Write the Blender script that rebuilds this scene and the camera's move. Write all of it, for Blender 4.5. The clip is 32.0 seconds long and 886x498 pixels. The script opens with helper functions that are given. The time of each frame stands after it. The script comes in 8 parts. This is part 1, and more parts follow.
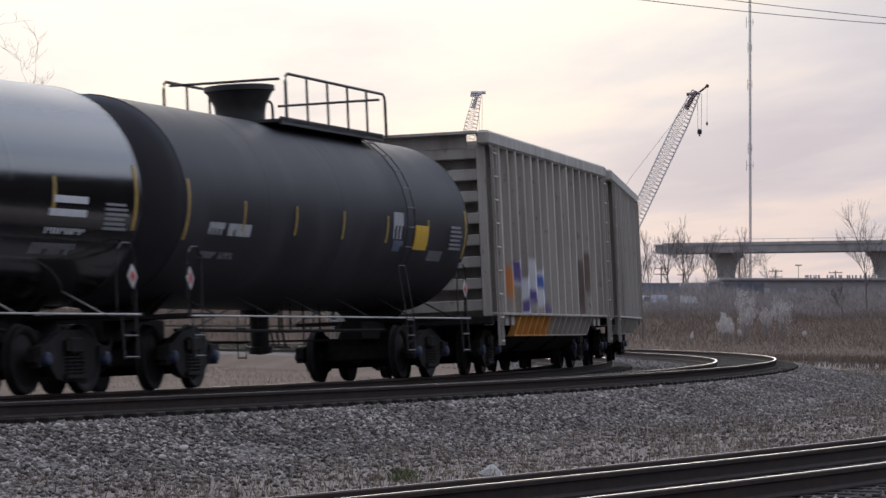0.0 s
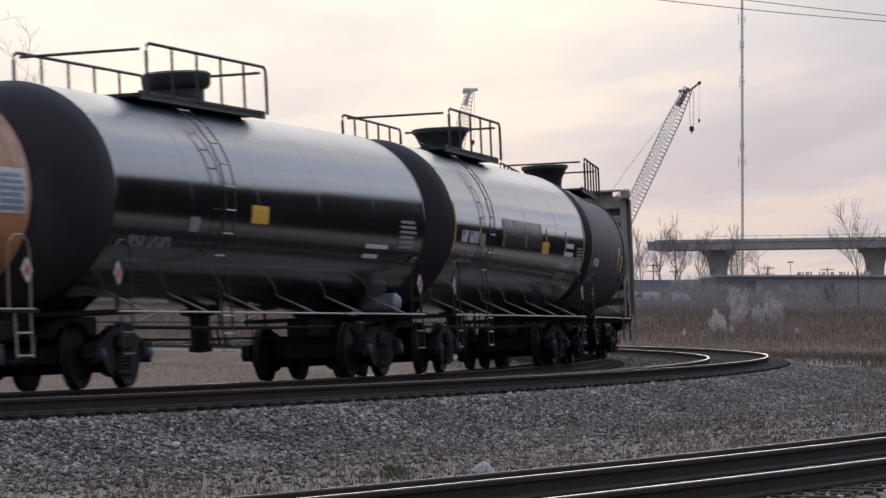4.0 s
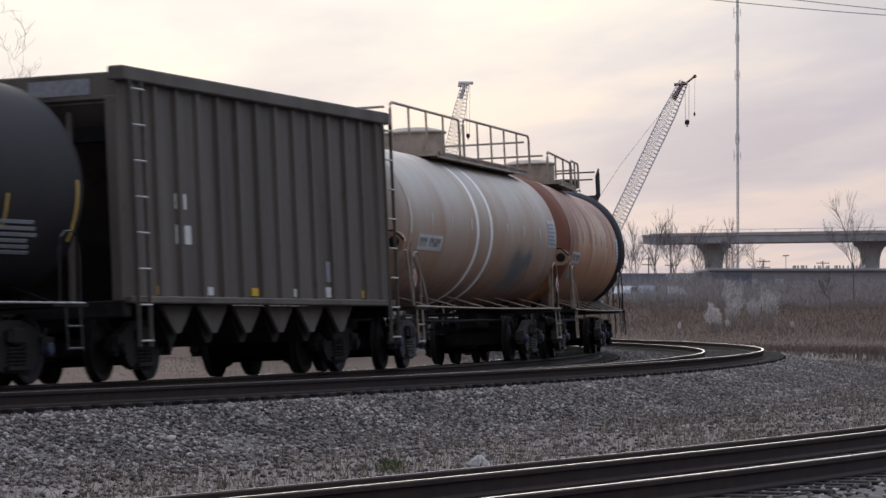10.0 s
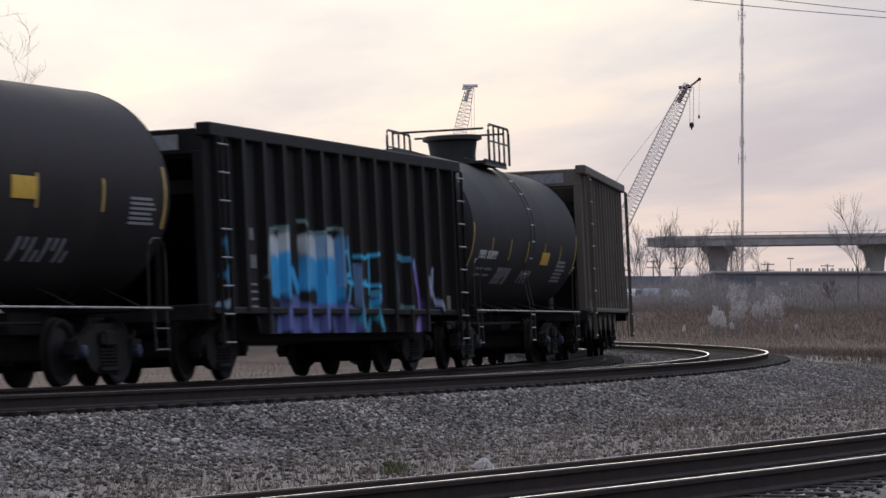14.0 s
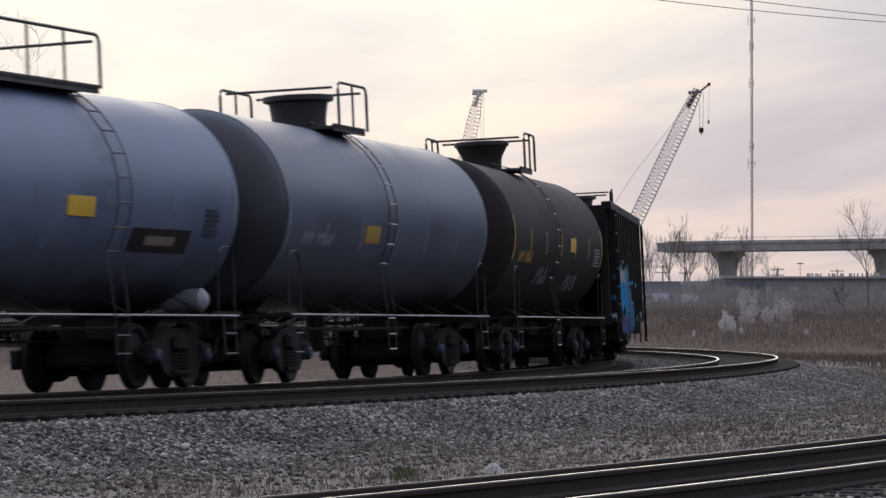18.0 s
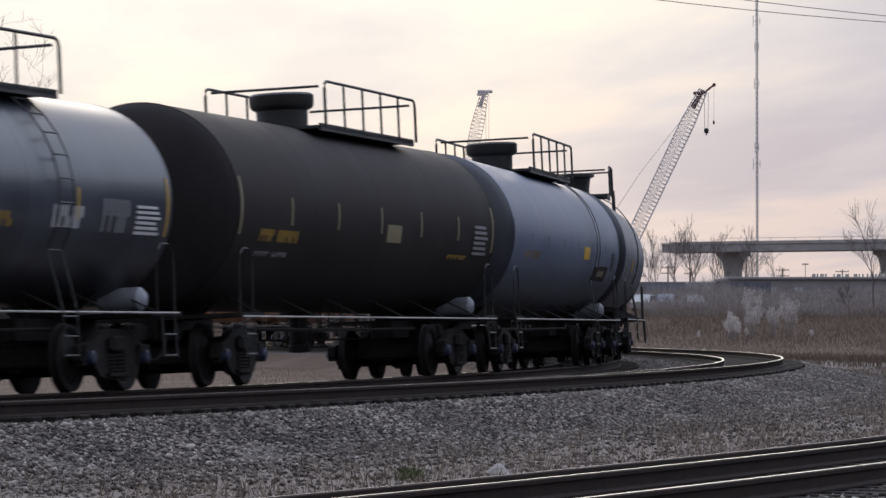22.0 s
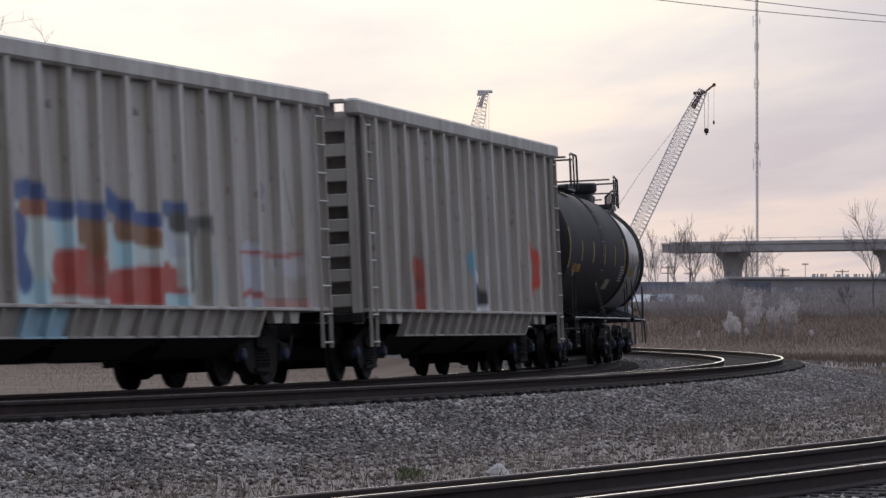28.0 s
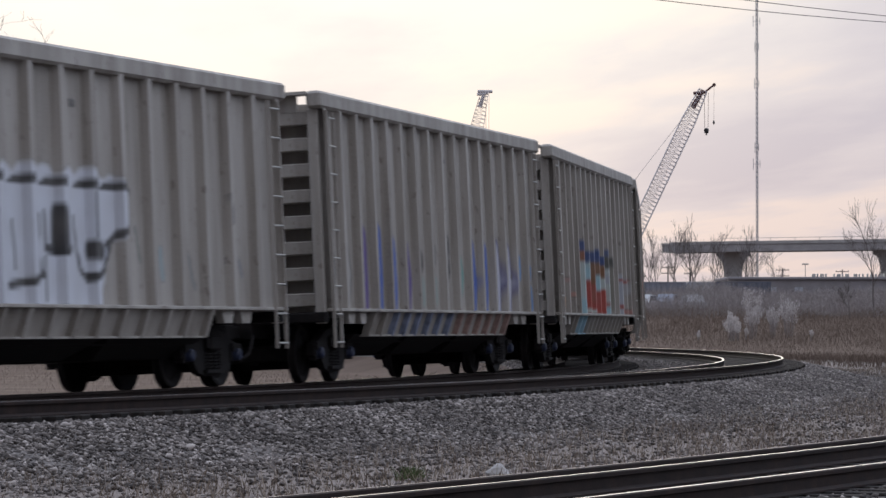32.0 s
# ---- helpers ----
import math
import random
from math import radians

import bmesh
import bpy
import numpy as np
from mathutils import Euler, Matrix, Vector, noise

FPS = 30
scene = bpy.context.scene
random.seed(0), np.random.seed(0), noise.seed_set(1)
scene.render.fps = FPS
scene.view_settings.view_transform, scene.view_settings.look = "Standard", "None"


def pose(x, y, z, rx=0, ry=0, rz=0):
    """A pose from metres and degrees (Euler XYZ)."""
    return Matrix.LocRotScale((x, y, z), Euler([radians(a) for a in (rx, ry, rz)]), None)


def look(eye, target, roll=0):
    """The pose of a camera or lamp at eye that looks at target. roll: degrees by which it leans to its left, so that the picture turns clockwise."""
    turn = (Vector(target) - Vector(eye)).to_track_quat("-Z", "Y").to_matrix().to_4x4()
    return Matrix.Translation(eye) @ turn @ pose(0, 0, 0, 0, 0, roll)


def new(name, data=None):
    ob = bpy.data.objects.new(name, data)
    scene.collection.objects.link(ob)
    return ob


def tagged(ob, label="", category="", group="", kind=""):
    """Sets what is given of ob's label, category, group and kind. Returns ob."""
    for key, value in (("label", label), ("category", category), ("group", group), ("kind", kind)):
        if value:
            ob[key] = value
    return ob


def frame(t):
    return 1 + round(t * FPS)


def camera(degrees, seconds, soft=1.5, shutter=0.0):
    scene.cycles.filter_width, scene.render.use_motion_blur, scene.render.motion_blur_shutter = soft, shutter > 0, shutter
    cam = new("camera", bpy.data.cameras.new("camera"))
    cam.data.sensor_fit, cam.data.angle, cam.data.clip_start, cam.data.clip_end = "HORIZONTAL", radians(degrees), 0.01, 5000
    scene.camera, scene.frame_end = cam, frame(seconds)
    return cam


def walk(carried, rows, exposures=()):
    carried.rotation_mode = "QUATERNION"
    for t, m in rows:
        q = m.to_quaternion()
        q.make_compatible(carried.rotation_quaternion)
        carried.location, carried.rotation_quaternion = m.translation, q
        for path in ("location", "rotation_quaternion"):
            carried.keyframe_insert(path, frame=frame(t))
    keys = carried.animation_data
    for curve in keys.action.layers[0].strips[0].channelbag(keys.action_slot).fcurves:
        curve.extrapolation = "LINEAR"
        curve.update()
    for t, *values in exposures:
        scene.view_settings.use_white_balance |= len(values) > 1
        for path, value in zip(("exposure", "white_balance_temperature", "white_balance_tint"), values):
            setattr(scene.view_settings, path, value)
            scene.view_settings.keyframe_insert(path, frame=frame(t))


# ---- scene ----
# Camera: a long lens on a low tripod, nudged a little from time to time.
EYE_Z = 0.9434
cam = camera(13.664, 32.0, soft=1.5, shutter=0.5)
TURNS = [
    (0, 91.229, -0.105), (0.5, 91.229, -0.079), (1, 91.229, -0.070), (1.5, 91.229, -0.053), (2, 91.216, -0.044),
    (2.5, 91.212, -0.070), (2.7, 91.212, -0.075), (3, 91.185, -0.201), (3.5, 91.185, -0.228), (5.5, 91.159, -0.219),
    (6, 91.159, -0.280), (6.5, 91.150, -0.245), (7, 91.150, -0.280), (7.5, 91.159, -0.280), (8, 91.133, -0.306),
    (8.5, 91.089, -0.306), (9, 91.107, -0.280), (9.5, 91.080, -0.298), (10, 91.080, -0.298), (10.5, 91.107, -0.271),
    (11, 91.133, -0.254), (11.5, 91.133, -0.245), (12, 91.133, -0.245), (12.5, 91.107, -0.280), (13, 91.089, -0.271),
    (13.5, 91.089, -0.254), (14, 91.124, -0.228), (14.5, 91.159, -0.254), (16.5, 91.212, -0.123), (17, 91.194, -0.149),
    (17.5, 91.203, -0.123), (18, 91.203, -0.079), (18.5, 91.212, -0.070), (19, 91.212, -0.044), (20, 91.212, -0.026),
    (21.5, 91.212, 0.000), (24, 91.212, 0.000), (32, 91.212, 0.000)]
walk(cam, [(t, pose(0, 0, EYE_Z, tilt, 0, turn)) for t, tilt, turn in TURNS], [(0, 0.10), (2, 0.05), (5, 0.02), (26, 0.02), (28, 0.06), (30, 0.10), (32, 0.11)])

# ---- light: thin evening overcast, the sun behind cloud, ahead and to the left ----
SUN_UP, SUN_LEFT = 11.0, 4.0
world = bpy.data.worlds.new("overcast_evening")
scene.world = world
world.use_nodes = True


def sky_nodes():
    nt = world.node_tree
    nt.nodes.clear()
    N, K = nt.nodes.new, nt.links.new
    out, bg = N("ShaderNodeOutputWorld"), N("ShaderNodeBackground")
    sky = N("ShaderNodeTexSky")
    sky.sky_type, sky.sun_disc = "NISHITA", False
    sky.sun_elevation, sky.sun_rotation = radians(SUN_UP), radians(-SUN_LEFT)
    co, sep = N("ShaderNodeTexCoord"), N("ShaderNodeSeparateXYZ")
    K(co.outputs["Generated"], sep.inputs[0])

    def op(kind, a, b=None, c=None):
        n = N("ShaderNodeMath")
        n.operation = kind
        for i, v in enumerate((a, b, c)):
            if isinstance(v, (int, float)):
                n.inputs[i].default_value = v
            elif v is not None:
                K(v, n.inputs[i])
        return n.outputs[0]

    def ramp(fac, stops):
        n = N("ShaderNodeValToRGB")
        while len(n.color_ramp.elements) < len(stops):
            n.color_ramp.elements.new(0.5)
        for e, (at, rgb) in zip(n.color_ramp.elements, stops):
            e.position, e.color = at, (*rgb, 1)
        K(fac, n.inputs[0])
        return n.outputs[0]

    def blend(kind, fac, a, b):
        n = N("ShaderNodeMix")
        n.data_type, n.blend_type = "RGBA", kind
        for s, v in ((n.inputs[0], fac), (n.inputs[6], a), (n.inputs[7], b)):
            if isinstance(v, (int, float)):
                s.default_value = v
            elif isinstance(v, tuple):
                s.default_value = (*v, 1)
            else:
                K(v, s)
        return n.outputs[2]

    up = op("MAXIMUM", sep.outputs[2], 0.0)
    # the cloud sheet, seen in perspective from below
    far = op("ADD", up, 0.035)
    u, v = op("DIVIDE", sep.outputs[0], far), op("DIVIDE", sep.outputs[1], far)
    at = N("ShaderNodeCombineXYZ")
    K(op("MULTIPLY_ADD", v, 0.06, op("MULTIPLY", u, 0.55)), at.inputs[0])
    K(op("MULTIPLY", v, 0.15), at.inputs[1])
    n1 = N("ShaderNodeTexNoise")
    n1.inputs["Scale"].default_value, n1.inputs["Detail"].default_value, n1.inputs["Roughness"].default_value = 1.9, 7.0, 0.54
    K(at.outputs[0], n1.inputs["Vector"])
    # towards the hidden sun the sheet is brighter and warmer
    sun = Vector((-math.sin(radians(SUN_LEFT)) * math.cos(radians(SUN_UP)), math.cos(radians(SUN_LEFT)) * math.cos(radians(SUN_UP)), math.sin(radians(SUN_UP))))
    dot = N("ShaderNodeVectorMath")
    dot.operation = "DOT_PRODUCT"
    K(co.outputs["Generated"], dot.inputs[0])
    dot.inputs[1].default_value = sun
    near = op("MULTIPLY_ADD", dot.outputs["Value"], 0.5, 0.5)
    wide = ramp(near, [(0.0, (0.30, 0.32, 0.38)), (0.5, (0.46, 0.52, 0.65)), (0.80, (0.76, 0.88, 1.10)), (0.94, (0.68, 0.74, 0.88)), (0.978, (0.56, 0.555, 0.615)), (0.988, (0.625, 0.605, 0.645)), (0.9965, (0.90, 0.87, 0.82)), (1.0, (1.05, 1.0, 0.92))])
    gaps = ramp(n1.outputs[0], [(0.36, (0.84, 0.845, 0.90)), (0.5, (0.985, 0.975, 0.98)), (0.62, (1.20, 1.11, 1.01))])
    # an overcast sky is brighter overhead than low down
    lift = N("ShaderNodeCombineXYZ")
    for i in range(3):
        K(op("MULTIPLY_ADD", up, 1.25, 1.0), lift.inputs[i])
    sheet = blend("MULTIPLY", 1.0, blend("MULTIPLY", 1.0, wide, gaps), lift.outputs[0])
    clear = blend("MULTIPLY", 1.0, sky.outputs[0], (0.035, 0.035, 0.035))
    mixed = blend("MIX", 0.93, clear, sheet)
    # a pink haze low over the land
    low = ramp(up, [(0.0, (1, 1, 1)), (0.045, (0.75, 0.75, 0.75)), (0.09, (0, 0, 0))])
    K(blend("MIX", low, mixed, blend("MULTIPLY", 1.0, mixed, (0.94, 0.905, 0.925))), bg.inputs[0])
    bg.inputs[1].default_value = 1.0
    K(bg.outputs[0], out.inputs[0])


sky_nodes()
sun_lamp = new("sun", bpy.data.lights.new("sun", "SUN"))
sun_lamp.data.energy, sun_lamp.data.angle, sun_lamp.data.color = 0.5, radians(24), (1.0, 0.9, 0.78)
sun_lamp.matrix_world = look((0, 0, 50), (math.sin(radians(SUN_LEFT)) * 50, -50, 50 - 50 * math.tan(radians(SUN_UP))))


# ---- materials ----
def shade(name, stops, rough=0.6, metal=0.0, scale=3.0, stretch=(1, 1, 1), bump=0.15, fine=40.0, spec=0.5, rough_var=0.15, coat=0.0, attr="", extra=None, rand=0.0, dust=None):
    """A surface whose colour runs over the stops by noise at two scales; attr lays painted colours over it."""
    m = bpy.data.materials.new(name)
    m.use_nodes = True
    nt = m.node_tree
    N, K = nt.nodes.new, nt.links.new
    b = nt.nodes["Principled BSDF"]
    co, mp = N("ShaderNodeTexCoord"), N("ShaderNodeMapping")
    mp.inputs["Scale"].default_value = stretch
    K(co.outputs["Object"], mp.inputs["Vector"])
    a, f = N("ShaderNodeTexNoise"), N("ShaderNodeTexNoise")
    for n, s, d in ((a, scale, 6), (f, fine, 3)):
        n.inputs["Scale"].default_value, n.inputs["Detail"].default_value = s, d
    K(mp.outputs[0], a.inputs["Vector"])
    K(co.outputs["Object"], f.inputs["Vector"])
    mix = N("ShaderNodeMath")
    mix.operation = "MULTIPLY_ADD"
    K(f.outputs[0], mix.inputs[0])
    mix.inputs[1].default_value = 0.22
    sub = N("ShaderNodeMath")
    sub.operation = "SUBTRACT"
    K(a.outputs[0], sub.inputs[0])
    sub.inputs[1].default_value = 0.11
    K(sub.outputs[0], mix.inputs[2])
    ramp = N("ShaderNodeValToRGB")
    while len(ramp.color_ramp.elements) < len(stops):
        ramp.color_ramp.elements.new(0.5)
    for e, (at, rgb) in zip(ramp.color_ramp.elements, stops):
        e.position, e.color = at, (*rgb, 1)
    K(mix.outputs[0], ramp.inputs[0])
    colour = ramp.outputs[0]

    def blend(kind, fac, x, y):
        n = N("ShaderNodeMix")
        n.data_type, n.blend_type = "RGBA", kind
        for s, v in ((n.inputs[0], fac), (n.inputs[6], x), (n.inputs[7], y)):
            if isinstance(v, (int, float)):
                s.default_value = v
            elif isinstance(v, tuple):
                s.default_value = (*v, 1)
            else:
                K(v, s)
        return n.outputs[2]

    if extra:
        colour = extra(N, K, co, blend, colour)
    if rand:
        info, r = N("ShaderNodeObjectInfo"), N("ShaderNodeValToRGB")
        r.color_ramp.elements[0].color, r.color_ramp.elements[1].color = (1 - rand,) * 3 + (1,), (1 + rand,) * 3 + (1,)
        K(info.outputs["Random"], r.inputs[0])
        colour = blend("MULTIPLY", 1.0, colour, r.outputs[0])
    if attr:
        at = N("ShaderNodeAttribute")
        at.attribute_name = attr
        colour = blend("MIX", at.outputs["Alpha"], colour, at.outputs["Color"])
    K(colour, b.inputs["Base Color"])
    rr = N("ShaderNodeMapRange")
    rr.inputs["To Min"].default_value, rr.inputs["To Max"].default_value = max(0.03, rough - rough_var), min(1, rough + rough_var)
    K(a.outputs[0], rr.inputs["Value"])
    if dust:
        # dust that settles on the crown of a round shell: dull above, clean on the flank
        sep, up = N("ShaderNodeSeparateXYZ"), N("ShaderNodeMapRange")
        K(co.outputs["Object"], sep.inputs[0])
        K(sep.outputs[2], up.inputs["Value"])
        up.inputs["From Min"].default_value, up.inputs["From Max"].default_value = dust
        up.inputs["To Min"].default_value, up.inputs["To Max"].default_value = 0.0, 0.42
        more = N("ShaderNodeMath")
        K(rr.outputs[0], more.inputs[0])
        K(up.outputs[0], more.inputs[1])
        K(more.outputs[0], b.inputs["Roughness"])
        K(more.outputs[0], b.inputs["Coat Roughness"])
        # the film's blue also paints in the reflected sky sheen on the crown
        sky_film = N("ShaderNodeMath")
        sky_film.operation = "MULTIPLY"
        K(up.outputs[0], sky_film.inputs[0])
        sky_film.inputs[1].default_value = 1.5
        K(blend("MIX", sky_film.outputs[0], colour, (0.10, 0.132, 0.182)), b.inputs["Base Color"])
    else:
        K(rr.outputs[0], b.inputs["Roughness"])
    b.inputs["Metallic"].default_value, b.inputs["Specular IOR Level"].default_value = metal, spec
    b.inputs["Coat Weight"].default_value, b.inputs["Coat Roughness"].default_value = coat, 0.12
    if bump:
        bp = N("ShaderNodeBump")
        bp.inputs["Strength"].default_value, bp.inputs["Distance"].default_value = bump, 0.01
        K(f.outputs[0], bp.inputs["Height"])
        K(bp.outputs[0], b.inputs["Normal"])
    return m


def plain(c, v=0.25):
    """Three stops round one colour."""
    return [(0.3, tuple(x * (1 - v) for x in c)), (0.5, c), (0.72, tuple(min(1, x * (1 + v)) for x in c))]


def soot(strength, z0, z1, tint=(0.012, 0.011, 0.011)):
    """Road dirt thrown up from below and streaks that run down, laid over a colour."""
    def go(N, K, co, blend, colour):
        sep, rng, n, mp = N("ShaderNodeSeparateXYZ"), N("ShaderNodeMapRange"), N("ShaderNodeTexNoise"), N("ShaderNodeMapping")
        K(co.outputs["Object"], sep.inputs[0])
        mp.inputs["Scale"].default_value = (2.2, 2.2, 0.35)
        K(co.outputs["Object"], mp.inputs["Vector"])
        n.inputs["Scale"].default_value, n.inputs["Detail"].default_value = 1.3, 5
        K(mp.outputs[0], n.inputs["Vector"])
        add = N("ShaderNodeMath")
        add.operation = "MULTIPLY_ADD"
        K(n.outputs[0], add.inputs[0])
        add.inputs[1].default_value = 1.3
        K(sep.outputs[2], add.inputs[2])
        K(add.outputs[0], rng.inputs["Value"])
        rng.inputs["From Min"].default_value, rng.inputs["From Max"].default_value = z0 + 0.65, z1 + 0.65
        rng.inputs["To Min"].default_value, rng.inputs["To Max"].default_value = strength, 0.0
        return blend("MIX", rng.outputs[0], colour, tint)
    return go


def rust_from_top(N, K, co, blend, colour):
    """Dark red rust that has run down from the top and over one end, orange rust low down, soot below."""
    sep, n, mp = N("ShaderNodeSeparateXYZ"), N("ShaderNodeTexNoise"), N("ShaderNodeMapping")
    K(co.outputs["Object"], sep.inputs[0])
    mp.inputs["Scale"].default_value = (1.3, 1.3, 0.42)
    K(co.outputs["Object"], mp.inputs["Vector"])
    n.inputs["Scale"].default_value, n.inputs["Detail"].default_value, n.inputs["Roughness"].default_value = 0.95, 7, 0.64
    K(mp.outputs[0], n.inputs["Vector"])

    def op(kind, a, b, c=0.0):
        q = N("ShaderNodeMath")
        q.operation = kind
        for k, v in enumerate((a, b, c)):
            if isinstance(v, (int, float)):
                q.inputs[k].default_value = v
            else:
                K(v, q.inputs[k])
        return q.outputs[0]

    def span(v, lo, hi, a, b):
        r = N("ShaderNodeMapRange")
        K(v, r.inputs["Value"])
        for key, x in (("From Min", lo), ("From Max", hi), ("To Min", a), ("To Max", b)):
            r.inputs[key].default_value = x
        return r.outputs[0]

    n2, mp2 = N("ShaderNodeTexNoise"), N("ShaderNodeMapping")
    mp2.inputs["Scale"].default_value, mp2.inputs["Location"].default_value = (0.9, 0.9, 0.8), (7.3, 0, 2.1)
    K(co.outputs["Object"], mp2.inputs["Vector"])
    n2.inputs["Scale"].default_value, n2.inputs["Detail"].default_value, n2.inputs["Roughness"].default_value = 0.8, 7, 0.62
    K(mp2.outputs[0], n2.inputs["Vector"])
    end = op("MAXIMUM", op("SUBTRACT", -4.9, sep.outputs[0]), 0.0)
    # the middle courses have kept more of their cream paint
    middle = span(op("ABSOLUTE", op("SUBTRACT", sep.outputs[0], 1.4), 0.0), 1.2, 2.8, 1.0, 0.0)
    level = op("SUBTRACT", op("MULTIPLY_ADD", n.outputs[0], 3.6, op("MULTIPLY_ADD", end, 0.5, sep.outputs[2])), op("MULTIPLY", middle, 0.6))
    low = op("MULTIPLY_ADD", n.outputs[0], 1.6, sep.outputs[2])
    colour = blend("MIX", span(low, 2.6, 4.3, 0.92, 0.0), colour, (0.385, 0.165, 0.066))
    pale = op("MULTIPLY", span(op("MULTIPLY_ADD", middle, 0.10, n2.outputs[0]), 0.49, 0.62, 0.0, 0.62), span(sep.outputs[2], 1.8, 2.9, 0.0, 1.0))
    colour = blend("MIX", pale, colour, (0.43, 0.35, 0.285))
    colour = blend("MIX", span(level, 4.25, 5.0, 0.0, 0.9), colour, (0.155, 0.047, 0.024))
    return soot(0.75, 1.0, 1.6, (0.06, 0.035, 0.025))(N, K, co, blend, colour)


def stained_white(N, K, co, blend, colour):
    """Rust low on the flank and a blue-grey overpainted patch."""
    colour = soot(0.9, 1.2, 3.3, (0.29, 0.135, 0.066))(N, K, co, blend, colour)
    colour = soot(0.8, 0.9, 1.8, (0.07, 0.04, 0.03))(N, K, co, blend, colour)
    sep, n, masks = N("ShaderNodeSeparateXYZ"), N("ShaderNodeTexNoise"), []
    K(co.outputs["Object"], sep.inputs[0])
    n.inputs["Scale"].default_value, n.inputs["Detail"].default_value = 1.1, 5
    K(co.outputs["Object"], n.inputs["Vector"])
    for axis, mid, wide in ((0, 3.9, 1.9), (2, 1.86, 0.50)):
        d, r = N("ShaderNodeMath"), N("ShaderNodeMapRange")
        d.operation = "SUBTRACT"
        K(sep.outputs[axis], d.inputs[0])
        d.inputs[1].default_value = mid
        e = N("ShaderNodeMath")
        e.operation = "ABSOLUTE"
        K(d.outputs[0], e.inputs[0])
        K(e.outputs[0], r.inputs["Value"])
        r.inputs["From Min"].default_value, r.inputs["From Max"].default_value = wide * 0.55, wide
        r.inputs["To Min"].default_value, r.inputs["To Max"].default_value = 1.0, 0.0
        masks.append(r.outputs[0])
    m, k = N("ShaderNodeMath"), N("ShaderNodeMapRange")
    m.operation = "MULTIPLY"
    K(masks[0], m.inputs[0])
    K(masks[1], m.inputs[1])
    K(n.outputs[0], k.inputs["Value"])
    k.inputs["From Min"].default_value, k.inputs["From Max"].default_value = 0.42, 0.56
    f = N("ShaderNodeMath")
    f.operation = "MULTIPLY"
    K(m.outputs[0], f.inputs[0])
    K(k.outputs[0], f.inputs[1])
    return blend("MIX", f.outputs[0], colour, (0.115, 0.112, 0.115))


def pocked(strength, tint):
    """Small chips and rust spots that sit in loose upright rows, under faint streaks."""
    def go(N, K, co, blend, colour):
        a, b, ma, mb, ra, rb = (N(k) for k in ("ShaderNodeTexNoise", "ShaderNodeTexNoise", "ShaderNodeMapping", "ShaderNodeMapping", "ShaderNodeMapRange", "ShaderNodeMapRange"))
        for n, m, r, size, stretch, lo, hi, top in ((a, ma, ra, 9.0, (1.0, 1.0, 0.45), 0.64, 0.70, strength), (b, mb, rb, 3.0, (1.6, 1.6, 0.10), 0.54, 0.74, strength * 0.6)):
            m.inputs["Scale"].default_value = stretch
            K(co.outputs["Object"], m.inputs["Vector"])
            K(m.outputs[0], n.inputs["Vector"])
            n.inputs["Scale"].default_value, n.inputs["Detail"].default_value = size, 4
            K(n.outputs[0], r.inputs["Value"])
            r.inputs["From Min"].default_value, r.inputs["From Max"].default_value, r.inputs["To Max"].default_value = lo, hi, top
            colour = blend("MIX", r.outputs[0], colour, tint)
        return colour
    return go


